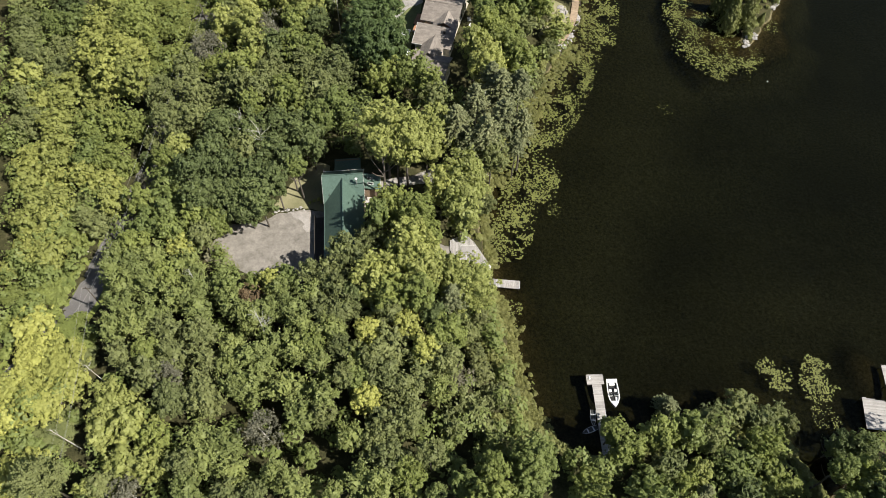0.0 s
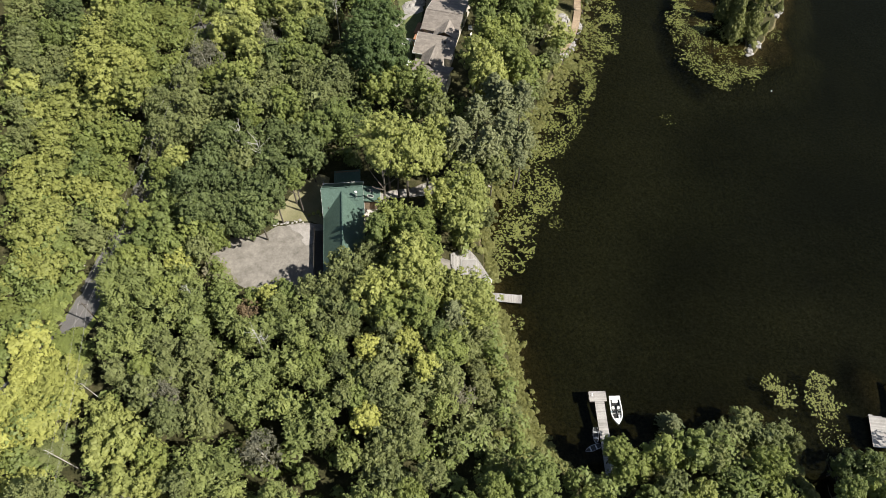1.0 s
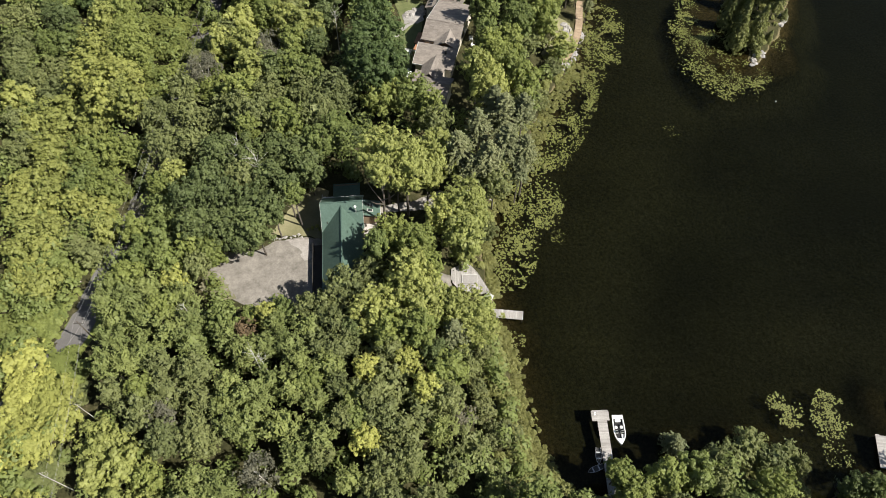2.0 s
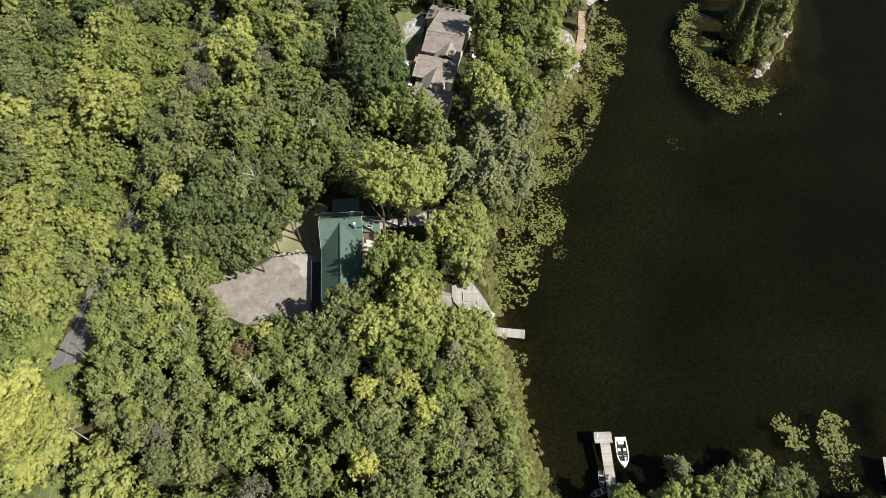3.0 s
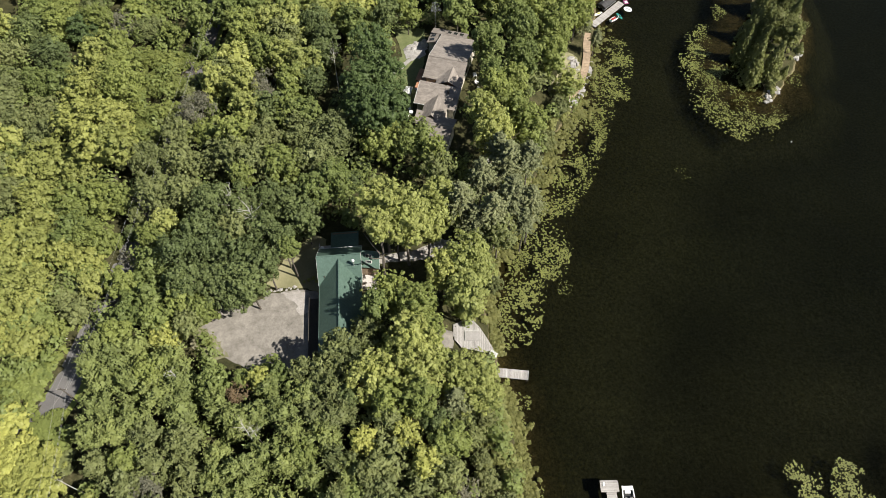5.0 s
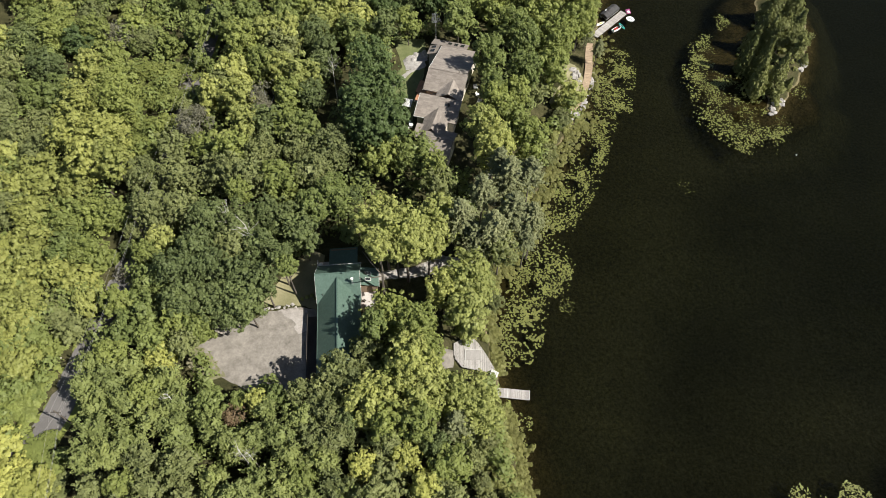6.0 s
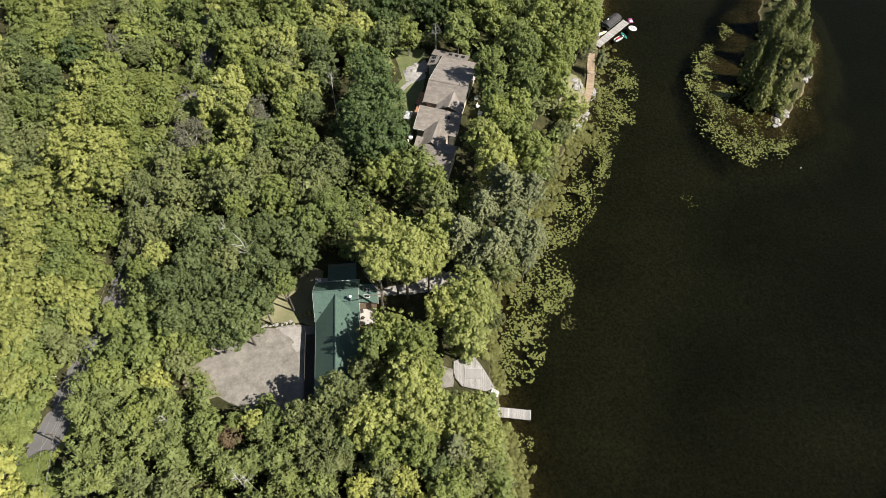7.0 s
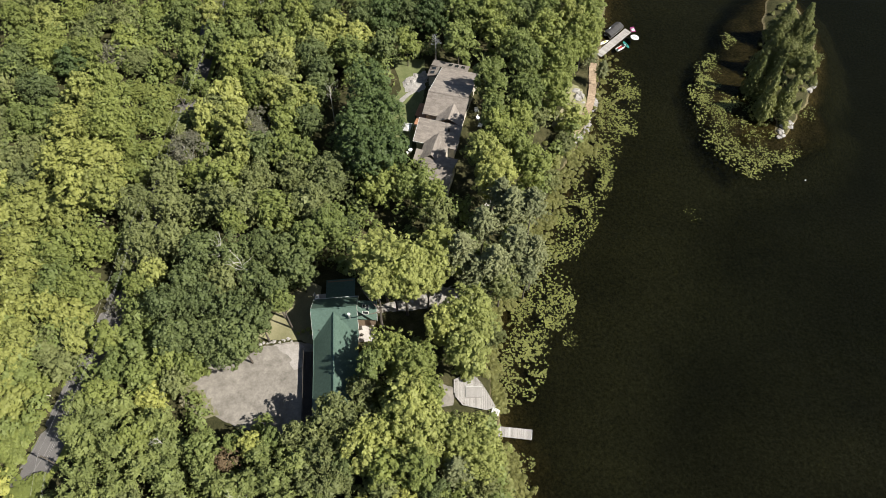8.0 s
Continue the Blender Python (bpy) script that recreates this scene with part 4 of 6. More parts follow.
stand('shrub', [(9.7, 43.8, 2.9, 4.3), (6.8, 47.8, 2.3, 4.5), (7.7, 37.2, 2.4, 4.1), (59.9, 38.7, 1.6, 5.8), (22, 122.5, 2.4, 5.2), (8.6, 85.7, 2.1, 6), (7, 92.1, 1.9, 5.4), (25.7, 133, 2.2, 4.9), (6, 51.1, 1.8, 5.9), (7, 57.7, 1.6, 7.3)])
stand('cedar', [(87.1, 168.8, 3.7, 10.7), (82.6, 169.9, 3.7, 11), (76.3, 159.8, 2.8, 12), (72.1, 152, 2.4, 11.1), (73.1, 144.7, 2.9, 11.7), (81.5, 157.6, 3.6, 10), (84.2, 154.3, 2.7, 10), (77.6, 145.7, 2.9, 10.1), (85.6, 161.2, 3.1, 9.9), (75, 150.4, 2.4, 12), (78.7, 158.5, 2.5, 10.8), (77.5, 142.5, 1.6, 3.6), (81.6, 146, 1.4, 3.6), (73.9, 144.6, 1.4, 3.5), (87.9, 154.9, 1.4, 2.8)])

# woods that go on beyond the trees above: clear of the road, the houses and the open ground
OPEN = [
    [(-48, 82), (-47, 70), (-36, 66), (-20, 64), (-12, 68), (-12, 98), (-24, 100), (-36, 93)],
    [(-15, 160), (8, 156), (10, 118), (-4, 112), (-12, 124)],
    [(22, 152), (40, 166), (36, 140), (26, 132)],
    [(-6, 80), (12, 80), (12, 68), (-4, 70)],
    [(-16, 99), (5, 99), (5, 88), (-14, 86)],
]
ROAD_ZONE = [(x - 6.5, y) for x, y in ROAD] + [(x + (13 if 35 < y < 105 else 5), y) for x, y in ROAD[::-1]]


def free(x, y, r, gap=0.62):
    if near(x, y, SHORE) < 1.5 or near(x, y, ROAD_ZONE) < 0:
        return False
    if any(near(x, y, o) < 0.4 * r for o in OPEN):
        return False
    return all((x - a) ** 2 + (y - b) ** 2 > (gap * (r + c)) ** 2 for a, b, c in placed)


def tone_at(x, y):
    w = noise.noise(Vector((x * 0.03, y * 0.03, 0))) + 0.5 * noise.noise(Vector((x * 0.11, y * 0.11, 5)))
    if x < -66 and w > -0.15:
        return "lime" if w > 0.12 else "fresh"
    return "fresh" if w > 0.28 else "green" if w > -0.05 else "olive" if w > -0.25 else "dark"


left_over = 0
for _ in range(9000):
    x, y = rng.uniform(-135, 62), rng.uniform(22, 192)
    r = rng.uniform(2.8, 5.0)
    if x < -88 - 0.36 * (y - 25):
        continue
    if left_over < 75 and free(x, y, r, 0.74) and not (x > -66 - 0.33 * y and 27 < y < 168) and x < 58:
        tree(tone_at(x, y), x, y, r)
        left_over += 1


def woods(name, spots, label, leaves=900):
    """Many crowns and stems in one mesh, for the woods farther off."""
    vs, fs, base = [], [], 0
    for x, y, r, h in spots:
        v, f = leaves_on(broad_lumps(18, 4, 0.17) * NOMINAL, leaves, 0.62, (0, 0, -1.5))
        v = v * np.array((r / NOMINAL, r / NOMINAL, 0.4 * h / NOMINAL)) + np.array((x, y, floor_z(x, y) + 0.6 * h))
        vs.append(v)
        fs.append(f + base)
        base += len(v)
    ob = new(name, mesh_of(name, np.vstack(vs), np.vstack(fs).tolist(), LEAF["green"]))
    return tagged(ob, label, "woods", kind="stuff")


spots = []
for _ in range(2600):
    x, y = rng.uniform(-190, 110), rng.uniform(-50, 290)
    r = rng.uniform(3.5, 5.5)
    if len(spots) < 170 and free(x, y, r, 0.7) and not (x > -78 - 0.36 * (y - 25) and x < 66 and 24 < y < 190):
        spots.append((x, y, r, rng.uniform(15, 21)))
        placed.append((x, y, r))
woods("far_woods", spots, "mixed green woods going on beyond the cottages", 380)


def undergrowth(name, count, inside, size, leaves, material, label, category, tall=0.8, leaf=0.42):
    vs, fs, base, made = [], [], 0, 0
    while made < count:
        x, y = inside()
        if x is None:
            continue
        r = size * rng.uniform(0.6, 1.4)
        v, f = leaves_on(np.array([(0, 0, r * tall * 0.5, r, r, r * tall), (r * 0.6, 0.2 * r, r * tall * 0.3, r * 0.7, r * 0.7, r * 0.6 * tall)]), leaves, leaf, (0, 0, -0.5))
        a = rng.uniform(0, 6.28)
        v = v @ np.array([[math.cos(a), math.sin(a), 0], [-math.sin(a), math.cos(a), 0], [0, 0, 1]]) + np.array((x, y, max(floor_z(x, y), 0.0)))
        vs.append(v)
        fs.append(f + base)
        base += len(v)
        made += 1
    ob = new(name, mesh_of(name, np.vstack(vs), np.vstack(fs).tolist(), material))
    return tagged(ob, label, category, kind="stuff")


CLEAR = [
    [(-47, 81), (-46.4, 74), (-38, 69), (-28, 67.4), (-12.5, 66), (-12.5, 98), (-24, 98), (-31, 94), (-36, 84.5)],
    [(-13, 158), (8, 153), (9, 120), (3, 112), (-8, 120), (-13, 130), (-14, 141)],
    [(-5, 77), (10, 79), (10, 70), (-3.5, 71.4)],
    [(-14.6, 84), (-14.6, 93), (-1, 98.4), (4, 96), (3, 90), (-6, 84)],
    [(23, 153), (37, 164), (37, 140), (26, 135)],
    [(-60, 18), (-56.6, 18), (-60.4, 62), (-63.4, 62)],
]
LANE = [(x - 3.2, y) for x, y in ROAD] + [(x + 3.0, y) for x, y in ROAD[::-1]]


def in_woods():
    x, y = rng.uniform(-105, 75), rng.uniform(15, 185)
    if near(x, y, SHORE) < 1.0 or near(x, y, LANE) < 0 or any(near(x, y, o) < 0.3 for o in CLEAR):
        return None, None
    return x, y


def beside_road():
    i = int(rng.integers(len(ROAD) - 2))
    s = rng.random()
    x = ROAD[i][0] * (1 - s) + ROAD[i + 1][0] * s - rng.uniform(3.6, 11)
    y = ROAD[i][1] * (1 - s) + ROAD[i + 1][1] * s
    return (x, y) if 40 < y < 96 else (None, None)


def on_shore():
    i = int(rng.integers(6, 30))
    s = rng.random()
    (ax, ay), (bx, by) = SHORE[i], SHORE[i + 1]
    x, y = ax + (bx - ax) * s - abs(rng.normal(scale=2.6)) - 0.9, ay + (by - ay) * s
    if i > 22:
        x, y = ax + (bx - ax) * s, ay + (by - ay) * s - rng.uniform(0.2, 2.6)
    if any(near(x, y, o) < 0.2 for o in CLEAR):
        return None, None
    return x, y


undergrowth("undergrowth", 1300, in_woods, 1.9, 90, LEAF["green"], "dark green saplings filling the woods under the trees", "shrubs", 1.9, 0.55)
undergrowth("roadside_brush", 300, beside_road, 1.0, 170, LEAF["fresh"], "light green brush along the road verge", "shrubs", 0.8)
def on_isle():
    x, y = rng.uniform(73, 93), rng.uniform(137, 190)
    return (x, y) if near(x, y, ISLE) < -1.0 else (None, None)


undergrowth("island_brush", 90, on_isle, 0.7, 110, SHRUB, "low olive-green brush covering the island", "shrubs", 0.9)
def in_reeds():
    i = int(rng.integers(6, 22))
    s = rng.random()
    (ax, ay), (bx, by) = SHORE[i], SHORE[i + 1]
    x, y = ax + (bx - ax) * s + abs(rng.normal(scale=2.4 if by > 84 else 0.9)), ay + (by - ay) * s + rng.normal(scale=0.4)
    return (x, y) if not (66 < y < 72) and not (138 < y < 168 and rng.random() < 0.8) else (None, None)


undergrowth("sedge", 1500, in_reeds, 0.42, 46, SEDGE, "yellow-green sedge standing in the shallows", "sedge", 0.5)
undergrowth("shore_shrubs", 800, on_shore, 0.75, 120, SHRUB, "olive-green shrubs and sedge on the lake shore", "shrubs", 0.9)


# ------------------------------------------------------------------ lily pads
BELTS = [
    ([(41, 160.5), (44.7, 159.4), (45.6, 150.8), (42.6, 138.4), (39.4, 139), (38.4, 133), (36.4, 128), (34.4, 121), (31, 113.8), (28, 108.2), (23.8, 102), (20.6, 98), (17.5, 94),
      (16.4, 90), (20, 91), (19, 84), (17.4, 78.6), (15.6, 75), (12, 74), (10, 77), (9.4, 82), (10.4, 90), (12.6, 97.5), (16.5, 104), (20.6, 110), (24.5, 119), (29, 128), (35, 141), (37, 152)], 13500, 0.26),
    ([(20.5, 99.5), (23.7, 102), (25.2, 96.1), (23.4, 90.5), (21.4, 89), (18.4, 92)], 1700, 0.12),
    ([(14, 87), (18.8, 83.8), (17.4, 78.6), (15.6, 75), (13.8, 78.6), (12, 80)], 1300, 0.12),
    ([(23.3, 87.6), (24.2, 87.4), (24, 85.4), (23.2, 85.8)], 50, -1),
    ([(71.6, 173.4), (69.6, 171), (70.4, 168), (72.6, 170.6)], 220, 0.05),
    ([(66.6, 165), (63.8, 164.6), (60.6, 158.6), (58.5, 152.8), (57.6, 148.1), (59.5, 145.4), (58.5, 136.6), (63, 130), (67.9, 126.5), (74.1, 126.6), (77.1, 130.9), (75.6, 134),
      (70, 135.4), (65.6, 136.4), (62.6, 140), (64, 146), (72, 147.6), (72, 149.6), (64.6, 151.5), (66.4, 160)], 5600, 0.16),
    ([(64, 137), (72, 135), (75, 138), (73, 146), (64, 145)], 700, 0.30),
    ([(77.1, 131.5), (79.7, 133.4), (79.3, 136.8), (77.8, 136)], 160, 0.0),
    ([(82, 145.6), (85, 143.8), (86, 146.6), (84, 149.5)], 150, 0.05),
    ([(50.7, 116.8), (52.2, 116.9), (52.9, 114.6), (51.7, 115.3)], 16, -1),
    ([(58.7, 50.2), (60.4, 52.4), (61.4, 49.4), (63.6, 49.8), (62.8, 46.4), (60.2, 47.6)], 620, 0.08),
    ([(63.4, 46.6), (66.1, 49), (68.6, 52.4), (71, 51), (70, 47), (72.4, 46.8), (70.6, 45.2), (67, 44.8)], 1100, 0.12),
    ([(66.4, 42.4), (69, 43), (70, 40.2), (67, 40.2)], 110, -1),
    ([(12.2, 64), (14.8, 63), (13.6, 56), (14.4, 50), (16, 48.4), (15.2, 44), (16, 40.6), (14, 41), (12.8, 52), (11, 61)], 700, 0.10),
]


def lily_pads():
    vs, fs, base = [], [], 0
    for outline, count, cut in BELTS:
        o = np.array(outline)
        made = 0
        for _ in range(count * 11):
            if made >= count:
                break
            x, y = rng.uniform(o[:, 0].min() - 1, o[:, 0].max() + 1), rng.uniform(o[:, 1].min() - 1, o[:, 1].max() + 1)
            patchy = 0.7 * noise.noise(Vector((x * 0.24, y * 0.24, 1.0))) + 0.5 * noise.noise(Vector((x * 0.95, y * 0.95, 4.0))) + 0.85 * noise.noise(Vector((x * 2.3, y * 2.3, 8.0)))
            edge = near(x, y, outline)
            if cut > -1 and patchy < cut + 0.02 + 0.14 * max(-1.6, min(1.5, edge)):
                continue
            if edge > 1.0:
                continue
            r, a0, z = rng.uniform(0.05, 0.165), rng.uniform(0, 6.28), rng.uniform(0.012, 0.05)
            tx, ty = rng.normal(scale=0.12, size=2)
            ring = [(x + r * math.cos(a0 + k), y + r * math.sin(a0 + k), z + r * (tx * math.cos(a0 + k) + ty * math.sin(a0 + k))) for k in (0.25, 1.4, 2.6, 3.7, 4.9, 6.03)]
            vs += ring + [(x, y, z - 0.008)]
            fs.append(tuple(base + k for k in range(7)))
            base += 7
            made += 1
    ob = new("lily_pads", mesh_of("lily_pads", vs, fs, PAD))
    tagged(ob, "beds of yellow-green lily pads floating in shallow water", "lily pads", kind="stuff")


lily_pads()


# ------------------------------------------------------------------ green-roofed cottage
def ribs(a, b, c, d, step, up, wide=0.05):
    """Raised seams over a roof panel: a to b is the eave, d to c the ridge."""
    bm = bmesh.new()
    a, b, c, d = (Vector(p) for p in (a, b, c, d))
    n = max(2, int((b - a).length / step))
    for i in range(n + 1):
        s = i / n
        p, q = a.lerp(b, s), d.lerp(c, s)
        if (p - q).length < 0.3:
            continue
        side = (b - a).normalized() * wide / 2
        sheet([p - side + Vector((0, 0, up)), p + side + Vector((0, 0, up)), q + side + Vector((0, 0, up)), q - side + Vector((0, 0, up))], up + 0.02, bm)
    return bm


def roof_panel(parent, name, corners, material, label="", seam=0.45, thick=0.14):
    ob = part(name, sheet(corners, thick), material, parent, label)
    if seam:
        part("seam", ribs(*corners[:4], seam, 0.014, 0.04), material, ob)
    return ob


def window(parent, x, y, z, w, h, face):
    """A framed pane on a wall that looks along face: 'x', '-x', 'y' or '-y'."""
    s = -1 if face[0] == "-" else 1
    t = 0.05
    if face[-1] == "x":
        fr = part("window", box(x - t, x + t, y - w / 2, y + w / 2, z, z + h), WHITE_TRIM, parent)
        part("pane", box(x + s * t, x + s * (t + 0.012), y - w / 2 + 0.07, y + w / 2 - 0.07, z + 0.07, z + h - 0.07), DARK_GLASS, fr)
    else:
        fr = part("window", box(x - w / 2, x + w / 2, y - t, y + t, z, z + h), WHITE_TRIM, parent)
        part("pane", box(x - w / 2 + 0.07, x + w / 2 - 0.07, y + s * t, y + s * (t + 0.012), z + 0.07, z + h - 0.07), DARK_GLASS, fr)


def skylight(parent, corners, label="skylight with white frame", rim=None):
    """A framed pane lying on a slope."""
    c = [Vector(p) for p in corners]
    mid = sum(c, Vector()) / 4
    fr = part("skylight", sheet([p + Vector((0, 0, 0.10)) for p in c], 0.18), rim or WHITE_TRIM, parent, label)
    part("pane", sheet([mid + (p - mid) * 0.8 + Vector((0, 0, 0.115)) for p in c], 0.02), DARK_GLASS, fr)


def cottage():
    g = floor_z(-20.3, 84)
    e, r1, r2 = 7.0 - g, 10.7 - g, 10.25 - g
    ob = thing("cottage", pose(-20.35, 87.2, g, 0, 0, 5.5), "brown timber cottage with a green metal roof among trees", "house")
    part("wall", box(-3.75, 3.75, -3.5, 3.5, -0.6, e), SIDING, ob, "brown timber walls of the cross wing")
    part("wall", box(-3.45, 3.45, -18.2, -3.5, -0.6, e), SIDING, ob, "brown timber walls of the long wing")
    for s in (-1, 1):
        bm = bmesh.new()
        pts = [(s * 3.75, -3.5, e), (s * 3.75, 3.5, e), (s * 3.75, 0, r1 - 0.25)]
        tri = [bm.verts.new(p) for p in pts] + [bm.verts.new((p[0] - s * 0.2, p[1], p[2])) for p in pts]
        for f in ((0, 1, 2), (3, 5, 4), (0, 3, 4, 1), (1, 4, 5, 2), (2, 5, 3, 0)):
            bm.faces.new([tri[i] for i in f])
        part("gable", bm, SIDING, ob)
    bm = bmesh.new()
    tri = [bm.verts.new(p) for p in ((-3.45, -18.2, e), (3.45, -18.2, e), (0, -18.2, r2 - 0.25), (-3.45, -18.0, e), (3.45, -18.0, e), (0, -18.0, r2 - 0.25))]
    for f in ((0, 1, 2), (3, 5, 4), (0, 3, 4, 1), (1, 4, 5, 2), (2, 5, 3, 0)):
        bm.faces.new([tri[i] for i in f])
    part("gable", bm, SIDING, ob)
    # cross wing, ridge along x
    roof_panel(ob, "roof_slope", [(-4.15, 4.1, e - 0.05), (4.1, 4.1, e - 0.05), (4.1, 0, r1), (-4.15, 0, r1)], GREEN_METAL, "shaded north slope of green ribbed metal")
    roof_panel(ob, "roof_slope", [(-4.15, -4.1, e - 0.05), (4.1, -4.1, e - 0.05), (4.1, 0, r1), (-4.15, 0, r1)], GREEN_METAL, "sunlit south slope of green ribbed metal")
    part("ridge_cap", box(-4.2, 4.15, -0.14, 0.14, r1 - 0.03, r1 + 0.06, 0.03), GREEN_METAL, ob)
    # long wing, ridge along y, meeting the cross wing in two valleys
    k = -4.1 * (r1 - r2) / (r1 - e)
    for s in (-1, 1):
        roof_panel(ob, "roof_slope", [(s * 3.95, -18.7, e - 0.02), (s * 3.95, -4.05, e - 0.02), (0, k - 0.1, r2 + 0.02), (0, -18.7, r2 + 0.02)], GREEN_METAL, "green ribbed metal slope of the long wing")
    part("ridge_cap", box(-0.14, 0.14, -18.75, k, r2 - 0.02, r2 + 0.08, 0.03), GREEN_METAL, ob)
    for s in (-1, 1):
        part("barge_board", sheet([(s * 4.16, -4.2, e - 0.02), (s * 4.16 + s * 0.035, -4.2, e - 0.02), (s * 4.16 + s * 0.035, 0, r1 + 0.04), (s * 4.16, 0, r1 + 0.04)], 0.24), WHITE_TRIM, ob)
        part("barge_board", sheet([(s * 4.16, 4.2, e - 0.02), (s * 4.16 + s * 0.035, 4.2, e - 0.02), (s * 4.16 + s * 0.035, 0, r1 + 0.04), (s * 4.16, 0, r1 + 0.04)], 0.24), WHITE_TRIM, ob)
    part("gutter", box(-4.1, 4.1, 4.1, 4.24, e - 0.2, e - 0.08), WHITE_TRIM, ob, "white gutter along the eave")
    part("gutter", box(-4.09, -3.96, -18.7, -4.2, e - 0.18, e - 0.06), GREEN_METAL, ob)
    fl = part("flue", rod((2.75, -1.6, r1 - 1.9), (2.75, -1.6, r1 + 0.25), 0.17, seg=12), STEEL, ob, "shiny steel stove pipe")
    part("flue_cap", rod((2.75, -1.6, r1 + 0.3), (2.75, -1.6, r1 + 0.45), 0.30, 0.22, 12), GELCOAT, fl)
    part("flue_flashing", sheet([(2.4, -2.1, r1 - 1.78), (3.1, -2.1, r1 - 1.78), (3.1, -1.1, r1 - 0.88), (2.4, -1.1, r1 - 0.88)], 0.08), GREEN_METAL, fl)
    vent = part("vent", rod((-2.9, -3.0, r1 - 3.0), (-2.9, -3.0, r1 - 2.2), 0.07, seg=8), DARK_WOOD, ob, "small dark plumbing vent")
    # lower wings
    low = part("wall", box(3.75, 7.0, 0.0, 3.4, -0.6, e - 2.0), SIDING, ob, "low side room")
    rp = roof_panel(ob, "roof_slope", [(7.35, -0.25, e - 1.9), (7.35, 3.7, e - 1.9), (3.7, 3.7, e - 0.75), (3.7, -0.25, e - 0.75)], GREEN_METAL, "low green metal roof with two skylights")
    for y in (0.75, 2.1):
        skylight(rp, [(5.9, y, e - 1.42), (5.9, y + 0.62, e - 1.42), (4.75, y + 0.62, e - 1.06), (4.75, y, e - 1.06)])
    part("barge_board", box(7.3, 7.42, -0.3, 3.75, e - 2.15, e - 1.9), WHITE_TRIM, ob)
    part("wall", box(-1.9, 3.0, 3.5, 9.3, -0.6, e - 2.6), SIDING, ob, "low rear room in shade")
    roof_panel(ob, "roof_slope", [(-2.2, 9.6, e - 2.7), (3.3, 9.6, e - 2.7), (3.3, 3.6, e - 1.7), (-2.2, 3.6, e - 1.7)], GREEN_METAL, "low shaded green metal roof")
    # rear porch and its rail
    part("porch_floor", box(-4.6, -1.9, 3.6, 7.2, 0.5, 0.66), GREY_WOOD, ob)
    part("porch_rail", box(-4.65, -4.57, 3.6, 7.2, 1.5, 1.6), WHITE_TRIM, ob)
    for x, y in ((-4.6, 3.7), (-4.6, 5.4), (-4.6, 7.1)):
        part("porch_post", box(x - 0.05, x + 0.05, y - 0.05, y + 0.05, 0, 1.55), WHITE_TRIM, ob)
    for y in (-2.0, 1.6):
        window(ob, -3.78, y, 1.2, 1.2, 1.3, "-x")
        window(ob, 3.78, y - 1.4, 1.2, 1.2, 1.3, "x")
    for y in (-6.5, -9.5, -13.0, -16.0):
        window(ob, -3.48, y, 1.2, 1.3, 1.3, "-x")
        window(ob, 3.48, y, 0.9, 1.8, 1.7, "x")
    window(ob, 0.0, 3.53, 3.6, 1.4, 1.0, "y")
    window(ob, 0.0, -18.23, 1.0, 2.4, 1.6, "-y")
    dr = part("door", box(-3.56, -3.44, -5.2, -4.25, 0.15, 2.2), DARK_WOOD, ob, "dark plank door")
    part("door_handle", rod((-3.62, -4.4, 1.2), (-3.56, -4.4, 1.2), 0.03, seg=8), STEEL, dr)
    # west deck along the long wing
    d = thing("side_deck", pose(-20.35, 87.2, g, 0, 0, 5.5), "timber side deck with railing along the cottage, boards coloured dark for shade", "deck")
    # the boards' dark colour stands for the shade along the cottage wall
    for i in range(92):
        y = -18.0 + i * 0.145
        part("board", box(-6.4, -3.55, y, y + 0.125, 0.42, 0.46), DARK_WOOD, d)
    part("deck_frame", box(-6.35, -3.6, -17.95, -4.75, 0.22, 0.42), DARK_WOOD, d)
    for i in range(9):
        y = -17.9 + i * 1.64
        part("post", box(-6.42, -6.32, y - 0.05, y + 0.05, -0.5, 1.45), DARK_WOOD, d)
    part("rail", box(-6.45, -6.29, -17.95, -4.7, 1.45, 1.50), DARK_WOOD, d)
    part("lower_rail", box(-6.40, -6.34, -17.95, -4.7, 0.75, 0.80), DARK_WOOD, d)
    return g


cottage()
slab = thing("patio_slab", pose(-15.3, 86.2, floor_z(-15.3, 86.2), 0, 0, 5), "pale concrete patio slab beside the cottage", "patio", kind="structure")
part("slab", box(-1.5, 1.6, -1.8, 1.5, -0.3, 0.12, 0.02), CONCRETE, slab)
for x, y, a in ((-16.2, 86.9, 20), (-15.9, 85.6, 150)):
    ch = thing("garden_chair", pose(x, y, floor_z(x, y) + 0.12, 0, 0, a), "dark garden chair on the concrete patio", "chair", "patio chairs")
    part("seat", box(-0.28, 0.28, -0.28, 0.28, 0.38, 0.44, 0.02), DARK_WOOD, ch)
    part("backrest", box(-0.28, 0.28, 0.24, 0.30, 0.42, 0.95, 0.02), DARK_WOOD, ch)
    for sx in (-0.24, 0.24):
        for sy in (-0.24, 0.24):
            part("leg", box(sx - 0.025, sx + 0.025, sy - 0.025, sy + 0.025, 0, 0.38), DARK_WOOD, ch)


